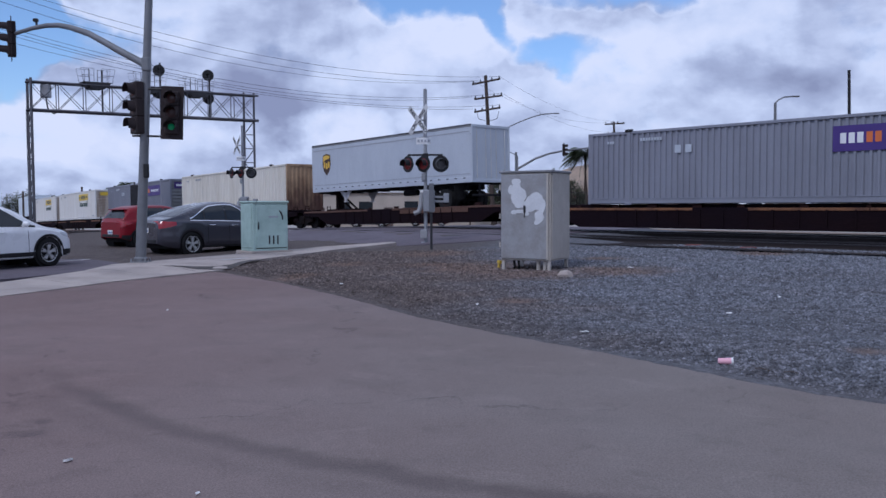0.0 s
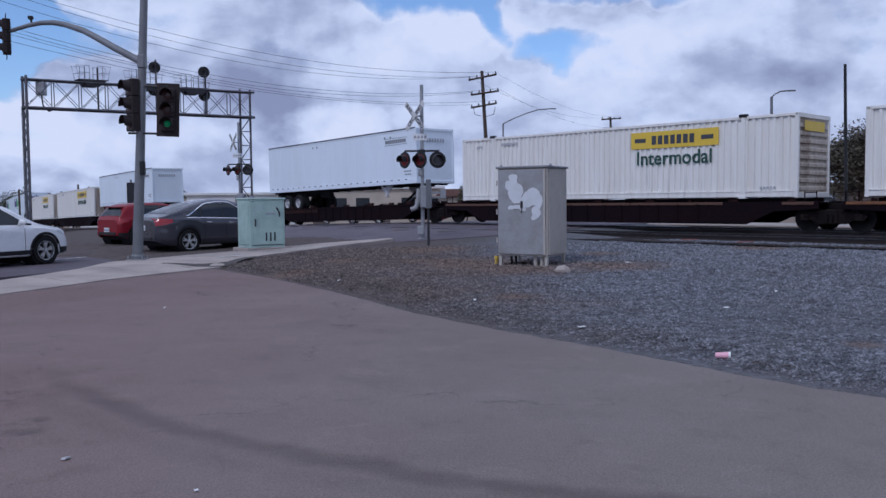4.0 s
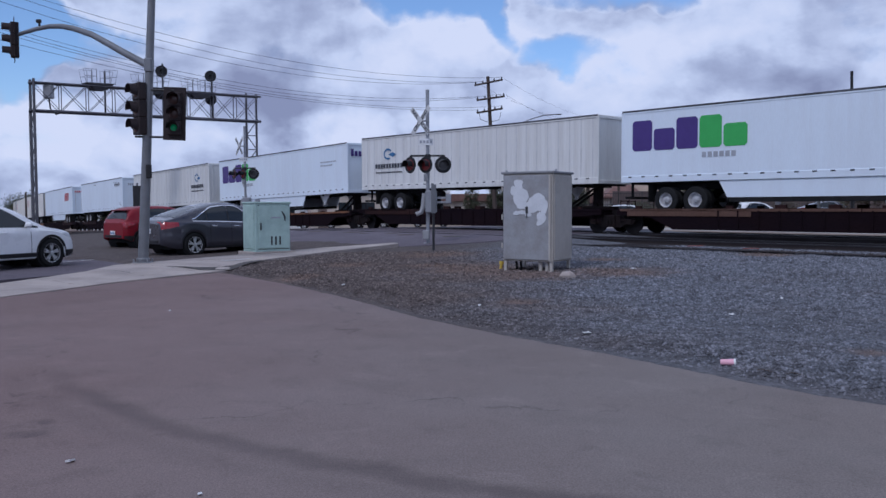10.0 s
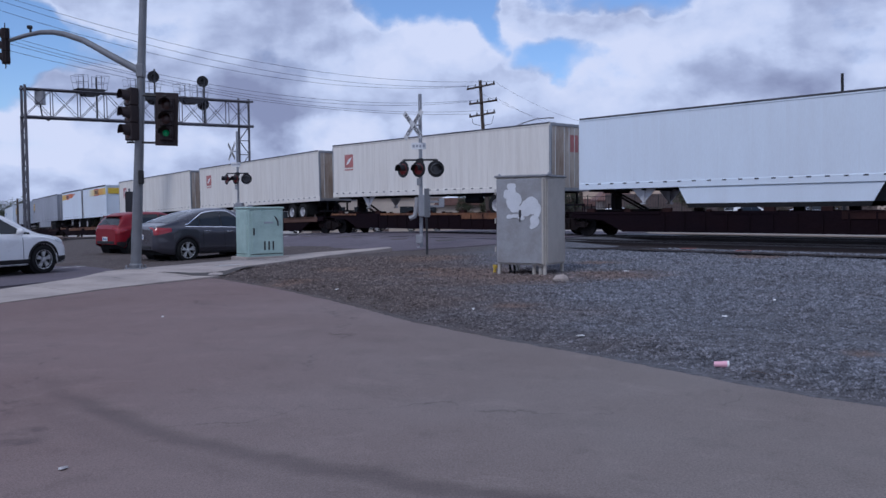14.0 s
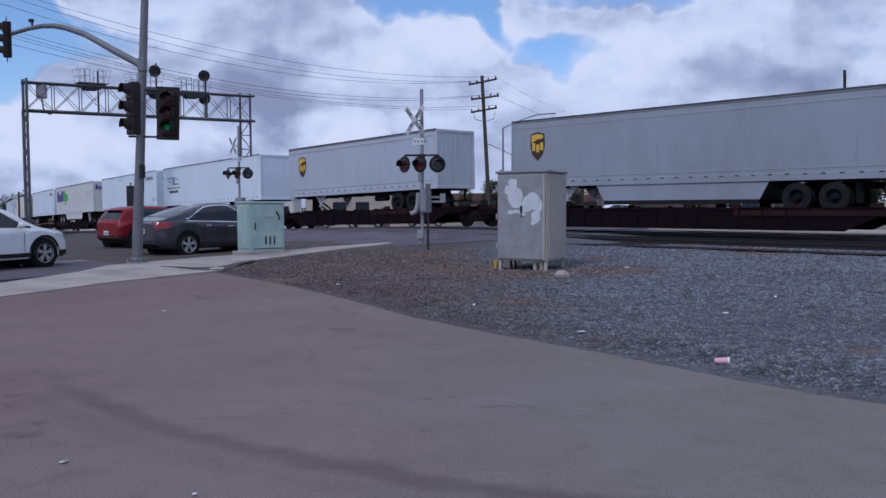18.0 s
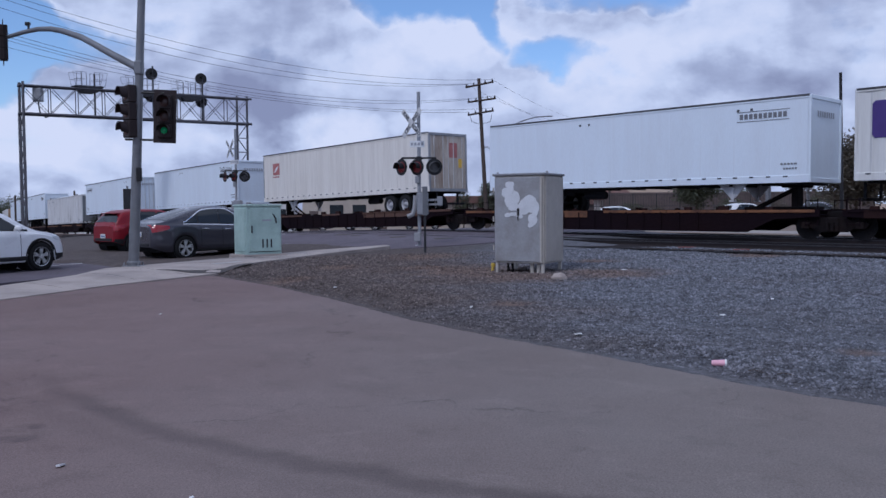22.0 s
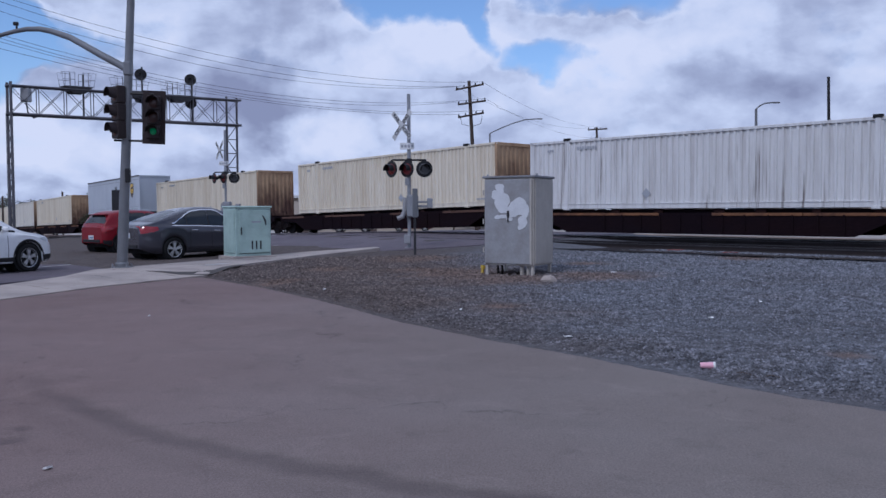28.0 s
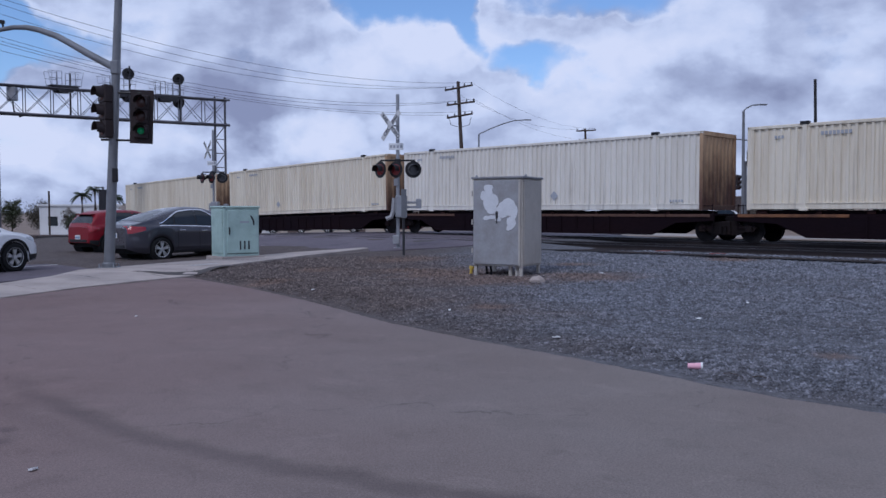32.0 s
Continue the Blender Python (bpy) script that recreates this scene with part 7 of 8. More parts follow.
# ---- road vehicles ----
def wheel_parts(car, x, y, r, spokes):
    t = part("wheel", shared(f"tyre{r:.2f}", lambda: tyre_mesh(r, 0.21).mesh("tyre", M["rubber"])), None, car, m=Matrix.Translation((x, y, r)) @ rz(0 if y < 0 else 180))
    m = Matrix.Rotation(math.pi / 2, 4, "X")
    part("brake_disc", shared(f"disc{r:.2f}", lambda: Form().lathe([(r * 0.66, -0.02), (r * 0.64, 0.02), (0.03, 0.03)], m, 20).mesh("brake_disc", M["rubber"])), None, t)

    def rim():
        f = Form()
        f.lathe([(r * 0.60, 0.05), (r * 0.63, 0.10), (r * 0.69, 0.112), (r * 0.70, 0.09), (r * 0.66, 0.05)], m, 28, caps=False)
        for i in range(spokes):
            for off in (-0.16, 0.16):
                a0, a1 = 2 * math.pi * i / spokes + 0.3, 2 * math.pi * i / spokes + 0.3 + off
                w = 0.055 * r
                c0, c1 = Vector((r * 0.12 * math.cos(a0), 0, r * 0.12 * math.sin(a0))), Vector((r * 0.64 * math.cos(a1), 0, r * 0.64 * math.sin(a1)))
                s = Vector((-(c1 - c0).z, 0, (c1 - c0).x)).normalized() * w
                p = [(q.x, yy, q.z) for yy in (-0.105, -0.06) for q in (c0 - s, c0 + s, c1 + s * 1.25, c1 - s * 1.25)]
                f.add(p, [(0, 1, 2, 3), (4, 7, 6, 5), (0, 4, 5, 1), (1, 5, 6, 2), (2, 6, 7, 3), (3, 7, 4, 0)])
        f.lathe([(r * 0.17, 0.07), (r * 0.16, 0.115), (r * 0.05, 0.12), (0.01, 0.12)], m, 14)
        return f.mesh("rim", M["alloy"])
    part("rim", shared(f"rim{r:.2f}{spokes}", rim), None, t)


def curve_at(tab, x):
    """A smooth line through (x, value) points."""
    if x <= tab[0][0]:
        return tab[0][1]
    for i in range(len(tab) - 1):
        (x0, v0), (x1, v1) = tab[i], tab[i + 1]
        if x <= x1:
            s0 = (v1 - tab[i - 1][1]) / (x1 - tab[i - 1][0]) if i else (v1 - v0) / (x1 - x0)
            s1 = (tab[i + 2][1] - v0) / (tab[i + 2][0] - x0) if i + 2 < len(tab) else (v1 - v0) / (x1 - x0)
            d, k = x1 - x0, (x - x0) / (x1 - x0)
            return (2 * k ** 3 - 3 * k ** 2 + 1) * v0 + (k ** 3 - 2 * k ** 2 + k) * d * s0 + (3 * k ** 2 - 2 * k ** 3) * v1 + (k ** 3 - k ** 2) * d * s1
    return tab[-1][1]


def car(label, m, paint, ln, half, r, axles, belt, top, plan, glass, doors, handles, mirror, tail, head, plate, cladding=False, chrome=False, spokes=5, rails=False):
    """A road vehicle. x runs ahead from the rear bumper. belt: shoulder line, top: hood, roof and tail line, plan: share of the half width."""
    ob = thing("car", label, "car", "cars waiting at the crossing", m=m)

    def low(x):
        z = 0.24 + 0.16 * max(0, 1 - x / 0.55) ** 2 + 0.10 * max(0, 1 - (ln - x) / 0.5) ** 2
        for a in axles:
            d = abs(x - a)
            if d < r + 0.06:
                z = max(z, r + math.sqrt((r + 0.06) ** 2 - d * d) - 0.02)
        return z

    def section(x):
        """Half a section as (y, z), from the sill up to the middle of the top."""
        w, zl, zb = half * curve_at(plan, x), low(x), curve_at(belt, x)
        zt = max(curve_at(top, x), zb + 0.015)
        h = zt - zb
        zl = min(zl, zb - 0.1)
        side = [(w * 0.955, zl), (w * 0.985, zl + 0.03)]
        for q, k in ((0.25, 0.997), (0.50, 1.0), (0.72, 0.985), (0.80, 0.99), (0.93, 0.965)):
            side.append((w * k, zl + (zb - zl) * q))
        wt = w * (0.93 - 0.36 * min(h, 0.62))
        side += [(w * 0.93, zb), (w * 0.915 - (w * 0.915 - wt) * 0.10, zb + h * 0.10), (w * 0.915 - (w * 0.915 - wt) * 0.62, zb + h * 0.62), (wt, zb + h * 0.84), (wt * 0.90, zb + h * 0.955), (wt * 0.62, zt + 0.012), (0, zt + 0.022)]
        return side

    def y_at(x, z):
        s = section(x)
        for (ya, za), (yb, zb) in zip(s, s[1:]):
            if za <= z <= zb and zb > za:
                return ya + (yb - ya) * (z - za) / (zb - za)
        return s[-2][0]

    def patch(x0, x1, lo, hi, sgn, n=12, k=5, out=0.007):
        """A sheet laid on the flank between two height lines."""
        rows = []
        for i in range(n + 1):
            x = x0 + (x1 - x0) * i / n
            a, b = lo(x), hi(x)
            rows.append([(x - (out * 1.5 if x < 0.3 else 0), sgn * (y_at(x, a + (b - a) * j / k) + out), a + (b - a) * j / k) for j in range(k + 1)])
        return Form().grid(rows)

    def cover(x0, x1, share, n=12, out=0.007):
        """A sheet laid on the top face."""
        rows = []
        for i in range(n + 1):
            x = x0 + (x1 - x0) * i / n
            s = section(x)
            wt, zt = s[-4][0], s[-1][1]
            rows.append([(x, wt * u * share, zt + out - (zt - s[-4][1]) * abs(u * share) ** 3.2) for u in (-1, -0.8, -0.5, 0, 0.5, 0.8, 1)])
        return Form().grid(rows)

    base = [ln * i / 70 for i in range(71)] + [0.02, 0.04, 0.09, 0.11, ln - 0.02, ln - 0.045, ln - 0.10]
    xs = sorted(set(round(v, 4) for v in base + [a + (r + 0.06) * math.cos(radians(k)) for a in axles for k in range(0, 181, 10)]))
    rows = []
    for x in xs:
        s = section(x)
        rows.append([(x, -y, z) for y, z in s] + [(x, y, z) for y, z in s[::-1][1:]])
    f = Form().grid(rows)
    n = len(rows[0])
    f.f.append(tuple(range(n)))
    f.f.append(tuple(range((len(rows) - 1) * n, len(rows) * n))[::-1])
    part("body", f, paint, ob, sharp=70)
    belt_at, top_at = (lambda x: curve_at(belt, x)), (lambda x: curve_at(top, x))
    for (x0, x1, share), nm in ((glass["rear"], "rear_window"), (glass["front"], "windscreen")):
        part(nm, cover(x0, x1, share), M["car_glass"], ob, "dark tinted glass", sharp=60)
    for sgn in (-1, 1):
        s0, s1 = glass["side"]

        def sill(x):
            return belt_at(x) + 0.035

        def head_(x):
            e0, e1 = max(0, 1 - (x - s0) / glass["taper"][0]), max(0, 1 - (s1 - x) / glass["taper"][1])
            z = belt_at(x) + (top_at(x) - belt_at(x)) * 0.845
            return max(sill(x) + 0.012, z + (sill(x) - z) * max(e0 ** glass["bend"], e1 ** 1.15))
        cuts = [s0] + list(glass["posts"]) + [s1]
        for a, b in zip(cuts, cuts[1:]):
            part("side_window", patch(a + 0.025, b - 0.025, sill, head_, sgn), M["car_glass"], ob, "dark tinted glass", sharp=60)
        part("window_seal", patch(s0 - 0.02, s1 + 0.02, lambda x: sill(x) - 0.02, lambda x: head_(min(max(x, s0), s1)) + 0.018, sgn, 24, 5, 0.003), M["black_paint"], ob, sharp=60)
        if chrome:
            part("window_trim", patch(s0 - 0.04, s1 + 0.02, lambda x: head_(min(max(x, s0), s1)) + 0.012, lambda x: head_(min(max(x, s0), s1)) + 0.045, sgn, 28, 2, 0.012), M["chrome"], ob, "chrome strip over the windows", sharp=60)
            part("window_trim", patch(s0 - 0.04, s1 + 0.02, lambda x: sill(x) - 0.035, lambda x: sill(x) - 0.012, sgn, 28, 1, 0.010), M["chrome"], ob, "chrome strip under the windows", sharp=60)
        for x in doors:
            z1 = belt_at(x) - 0.01
            part("door_seam", patch(x - 0.008, x + 0.008, lambda q: 0.40, lambda q: z1, sgn, 1, 8, 0.002), M["black_paint"], ob)
        for x in handles:
            z = belt_at(x) - 0.13
            part("door_handle", Form().box((x, sgn * (y_at(x, z) + 0.015), z), (0.22, 0.035, 0.032), b=0.01), M["chrome"] if chrome else paint, ob)
        x0, x1 = axles[0] + r + 0.06, axles[1] - r - 0.06
        part("sill_trim", patch(x0 + 0.01, x1 - 0.01, lambda x: 0.25, lambda x: 0.40 if cladding else 0.31, sgn, 8, 3, 0.006), M["black_paint"], ob)
        if cladding:
            for a in axles:
                rr = [[(a + q * math.cos(radians(k)), sgn * (y_at(a + q * math.cos(radians(k)), r + q * math.sin(radians(k)) + 0.02) + 0.008), r + q * math.sin(radians(k))) for k in range(0, 181, 10)] for q in (r + 0.05, r + 0.085, r + 0.12)]
                part("arch_trim", Form().grid(rr), M["black_paint"], ob)
        for a in axles:
            part("arch_lining", Form().lathe([(r + 0.05, -0.30), (r + 0.058, 0.20)], Matrix.Translation((a, sgn * (half - 0.27), r)) @ Matrix.Rotation(math.pi / 2, 4, "X"), 24), M["rubber"], ob)
        x, z = mirror
        f = Form().box((x, sgn * (half * 0.93 + 0.13), z), (0.13, 0.22, 0.15), b=0.05).box((x, sgn * half * 0.95, z - 0.05), (0.06, 0.12, 0.04))
        part("mirror", f, paint, ob)
        x0, x1, lo, hi = tail
        part("tail_lamp", patch(x0, x1, lambda x: lo + (hi - lo) * 0.45 * max(0, (x - x0) / (x1 - x0)) ** 1.5, lambda x: hi - (hi - lo) * 0.12 * (x - x0) / (x1 - x0), sgn, 10, 4, 0.010), M["tail_red"], ob, "red tail lamp", sharp=60)
        x0, x1, lo, hi = head
        part("headlamp", patch(x0, x1, lambda x: lo + (hi - lo) * 0.75 * max(0, (x1 - x) / (x1 - x0)) ** 1.2, lambda x: hi, sgn, 10, 4, 0.008), M["headlamp"], ob, "clear headlamp", sharp=60)
        if cladding:
            part("bumper_corner", patch(0.03, axles[0] - r - 0.09, lambda x: max(0.26, low(x) + 0.01), lambda x: 0.50, sgn, 6, 3, 0.008), M["black_paint"], ob)
            part("bumper_corner", patch(axles[1] + r + 0.09, ln - 0.03, lambda x: max(0.26, low(x) + 0.01), lambda x: 0.44, sgn, 6, 3, 0.008), M["black_paint"], ob)
        if rails:
            part("roof_rail", Form().pipe([(glass["side"][0] + 0.3 + (glass["side"][1] - glass["side"][0] - 1.2) * i / 8, sgn * half * 0.66, top_at(glass["side"][0] + 0.3 + (glass["side"][1] - glass["side"][0] - 1.2) * i / 8) + (0.035 if 0 < i < 8 else 0.0)) for i in range(9)], 0.018, 6), M["black_paint"], ob)
    for a in axles:
        for y in (-half + 0.115, half - 0.115):
            wheel_parts(ob, a, y, r, spokes)
    part("underbody", Form().box((ln / 2, 0, 0.32), (ln - 0.6, half * 1.5, 0.20), b=0.03), M["rubber"], ob)
    w0 = half * plan[0][1]
    zb0 = low(0) + 0.05
    if cladding:
        # spoiler over the rear window and a wiper on it
        x0 = glass["rear"][1]
        part("spoiler", Form().box((x0 - 0.02, 0, top_at(x0) + 0.02), (0.22, half * 1.15, 0.035), b=0.012), paint, ob)
        part("wiper", Form().tube((glass["rear"][0] + 0.03, -0.02, top_at(glass["rear"][0] + 0.03) + 0.03), (glass["rear"][0] + 0.08, half * 0.35, top_at(glass["rear"][0] + 0.08) + 0.03), 0.012, n=5), M["black_paint"], ob)
    part("rear_bumper", Form().box((-0.006, 0, zb0 + 0.02), (0.03, w0 * 1.7, 0.10), b=0.012), M["black_paint"], ob)
    px, pz = plate
    pl = part("number_plate", Form().box((px, 0.0, pz), (0.02, 0.31, 0.155), b=0.004), M["plate_white"], ob, "pale plate with plain bars")
    f = Form()
    for i in range(6):
        f.box((px - 0.012, -0.11 + i * 0.044, pz - 0.01), (0.004, 0.026, 0.07))
    part("bar", f, M["logo_blue"], pl)
    return ob


def place_car(x, y, wheel, heading):
    """A pose that puts the wheel (local x, y) of a car on the road at x, y, looking along a heading clockwise from +y."""
    a = radians(90 - heading)
    ox, oy = wheel
    px, py = x - ox * math.cos(a) + oy * math.sin(a), y - ox * math.sin(a) - oy * math.cos(a)
    return Matrix.Translation((px, py, road_height(x, y) + 0.005)) @ Matrix.Rotation(a, 4, "Z")


CARS = {}


def build_cars():
    # grey fastback crossover
    CARS["grey"] = car("dark grey fastback crossover car waiting on the road", place_car(-7.86, 26.75, (1.05, -0.93), 41), M["car_grey"], 5.0, 0.95, 0.365, (1.05, 3.85),
        belt=[(0, 0.98), (0.12, 1.04), (0.5, 1.10), (1.5, 1.09), (3.0, 1.04), (3.8, 0.98), (4.5, 0.84), (5.0, 0.62)],
        top=[(0, 1.02), (0.12, 1.12), (0.35, 1.18), (0.8, 1.34), (1.4, 1.53), (2.1, 1.66), (2.6, 1.67), (3.0, 1.60), (3.5, 1.30), (3.85, 1.08), (4.4, 0.98), (4.85, 0.82), (5.0, 0.68)],
        plan=[(0, 0.66), (0.06, 0.77), (0.18, 0.86), (0.45, 0.94), (0.9, 1.0), (3.9, 1.0), (4.5, 0.93), (4.85, 0.78), (5.0, 0.58)],
        glass=dict(rear=(0.48, 1.45, 0.90), front=(2.98, 3.82, 0.94), side=(1.05, 3.62), posts=(1.55, 2.36), taper=(0.75, 0.95), bend=1.6),
        doors=(1.62, 2.42, 3.42), handles=(1.78, 2.62), mirror=(3.32, 1.14), tail=(0.03, 0.52, 0.86, 1.10), head=(4.35, 4.88, 0.66, 0.86), plate=(-0.02, 0.80), chrome=True)
    # red hatchback
    CARS["red"] = car("red five-door hatchback car waiting on the road", place_car(-11.12, 31.4, (0.72, -0.86), 37), M["car_red"], 4.15, 0.88, 0.33, (0.72, 3.28),
        belt=[(0, 0.90), (0.12, 1.00), (0.5, 1.04), (2.5, 0.98), (3.2, 0.92), (3.8, 0.80), (4.15, 0.60)],
        top=[(0, 0.95), (0.10, 1.08), (0.32, 1.38), (0.50, 1.50), (0.9, 1.56), (1.7, 1.58), (2.3, 1.51), (2.85, 1.20), (3.2, 1.02), (3.75, 0.90), (4.05, 0.76), (4.15, 0.65)],
        plan=[(0, 0.72), (0.07, 0.84), (0.2, 0.92), (0.6, 0.99), (3.3, 1.0), (3.8, 0.90), (4.15, 0.60)],
        glass=dict(rear=(0.11, 0.36, 0.92), front=(2.32, 3.12, 0.94), side=(0.62, 2.95), posts=(0.98, 1.80), taper=(0.45, 0.85), bend=1.3),
        doors=(1.05, 1.88, 2.75), handles=(1.22, 2.10), mirror=(2.68, 1.06), tail=(0.02, 0.34, 0.78, 1.02), head=(3.60, 4.05, 0.62, 0.80), plate=(-0.02, 0.60), cladding=True)
    # white crossover, only its front in view
    CARS["white"] = car("white compact sport utility car waiting on the road", place_car(-10.55, 22.75, (3.60, -0.89), 27), M["car_white"], 4.53, 0.91, 0.372, (0.98, 3.60),
        belt=[(0, 0.98), (0.2, 1.08), (2.4, 1.06), (3.1, 1.04), (3.7, 0.98), (4.25, 0.84), (4.53, 0.62)],
        top=[(0, 1.0), (0.1, 1.12), (0.35, 1.46), (0.7, 1.62), (1.5, 1.68), (2.3, 1.64), (2.75, 1.50), (3.2, 1.22), (3.5, 1.08), (3.9, 1.01), (4.25, 0.92), (4.45, 0.78), (4.53, 0.66)],
        plan=[(0, 0.74), (0.08, 0.86), (0.25, 0.94), (0.7, 1.0), (3.6, 1.0), (4.1, 0.94), (4.4, 0.80), (4.53, 0.62)],
        glass=dict(rear=(0.12, 0.40, 0.92), front=(2.55, 3.42, 0.94), side=(0.55, 3.22), posts=(1.05, 1.90), taper=(0.5, 0.95), bend=1.3),
        doors=(1.12, 1.95, 2.98), handles=(1.3, 2.18), mirror=(2.86, 1.14), tail=(0.02, 0.30, 0.80, 1.10), head=(3.98, 4.42, 0.72, 0.90), plate=(-0.02, 0.75), cladding=True, rails=True)


build_cars()

# ---- beyond the tracks ----
def tree(at, height, spread, leaf, label, seed, clumps=70, squat=0.75, leaves=34):
    """Trunk, limbs and a crown of small leaves in clumps."""
    rnd = random.Random(seed)
    ob = thing("tree", label, "tree", "trees beyond the tracks", m=Matrix.Translation(at))
    zc = height * 0.58
    f = Form().tube((0, 0, -0.2), (0.1, 0, height * 0.42), 0.05 * height * 0.45, 0.05 * height * 0.28, n=8)
    for i in range(7):
        a = 2 * math.pi * i / 7 + rnd.uniform(-0.3, 0.3)
        r = spread * rnd.uniform(0.35, 0.7)
        f.pipe([(0.05, 0, height * rnd.uniform(0.25, 0.4)), (r * 0.5 * math.cos(a), r * 0.5 * math.sin(a), height * 0.52), (r * math.cos(a), r * math.sin(a), height * rnd.uniform(0.6, 0.8))], [0.07, 0.05, 0.02], 5)
    part("trunk", f, M["bark"], ob)
    f = Form()
    for c in range(clumps * 2):
        while True:
            p = Vector((rnd.uniform(-1, 1), rnd.uniform(-1, 1), rnd.uniform(-1, 1)))
            if 0.25 < p.length < 1:
                break
        bump = 0.8 + 0.35 * noise.noise((p.x * 2 + seed, p.y * 2, p.z * 2))
        p = Vector((p.x * spread * bump, p.y * spread * bump, zc + p.z * height * 0.42 * bump))
        r = spread * rnd.uniform(0.16, 0.30)
        for k in range(leaves * 2):
            q = p + Vector((rnd.gauss(0, r * 0.55), rnd.gauss(0, r * 0.55), rnd.gauss(0, r * 0.45)))
            s = rnd.uniform(0.07, 0.15) * (height / 7)
            u = Vector((rnd.uniform(-1, 1), rnd.uniform(-1, 1), rnd.uniform(-0.6, 0.6))).normalized() * s
            w = Vector((rnd.uniform(-1, 1), rnd.uniform(-1, 1), rnd.uniform(-0.6, 0.6))).normalized() * s * 0.7
            f.add([q - u, q + w, q + u, q - w], [(0, 1, 2, 3)])
    part("crown", f, leaf, ob, sharp=0)
    return ob


def palm(at, height, spread, label, seed, fronds=26):
    rnd = random.Random(seed)
    ob = thing("palm_tree", label, "palm tree", "palms beyond the tracks", m=Matrix.Translation(at))
    part("trunk", Form().pipe([(0, 0, -0.2), (0.08, 0, height * 0.5), (0.02, 0, height)], [0.28, 0.22, 0.20], 8), M["bark"], ob)
    f = Form()
    for i in range(fronds):
        a = 2 * math.pi * i / fronds * 2.4 + rnd.uniform(-0.2, 0.2)
        up = rnd.uniform(-0.3, 1.15)
        ln = spread * rnd.uniform(0.8, 1.1)
        d = Vector((math.cos(a), math.sin(a), 0))
        side = Vector((-math.sin(a), math.cos(a), 0))
        pts = []
        for k in range(9):
            t = k / 8
            pts.append(Vector((0, 0, height)) + d * ln * (t * math.cos(up * 0.8)) + Vector((0, 0, ln * (t * math.sin(up) - 0.75 * t * t))))
        for k in range(8):
            p, q = pts[k], pts[k + 1]
            f.add([p - side * 0.02, q - side * 0.02, q + side * 0.02, p + side * 0.02], [(0, 1, 2, 3)])
            for sgn in (-1, 1):
                for j in (0, 0.5):
                    b = p.lerp(q, j)
                    w = spread * 0.26 * math.sin(math.pi * (0.12 + 0.80 * (k + j) / 8.5))
                    tip = b + side * sgn * w + d * w * 0.45 + Vector((0, 0, -w * 0.45))
                    f.add([b, b + d * 0.17, tip], [(0, 1, 2)])
    part("crown", f, M["palm_leaf"], ob, sharp=0)
    return ob


def street_light(base, top, arm, label, r=0.11):
    ob = thing("street_light", label, "street light", "street lights")
    part("pole", Form().tube(base, top, r, r * 0.65, n=10), M["pole_grey"], ob)
    part("arm", Form().pipe([top] + arm, 0.05, 8), M["pole_grey"], ob)
    e, p = Vector(arm[-1]), Vector(arm[-2] if len(arm) > 1 else top)
    d = (e - p).normalized()
    m = Matrix.Translation(e + d * 0.3) @ Matrix.Rotation(math.atan2(d.y, d.x), 4, "Z")
    part("lamp_head", Form().box((0, 0, -0.02), (0.58, 0.24, 0.10), m, b=0.04), M["pole_grey"], ob)


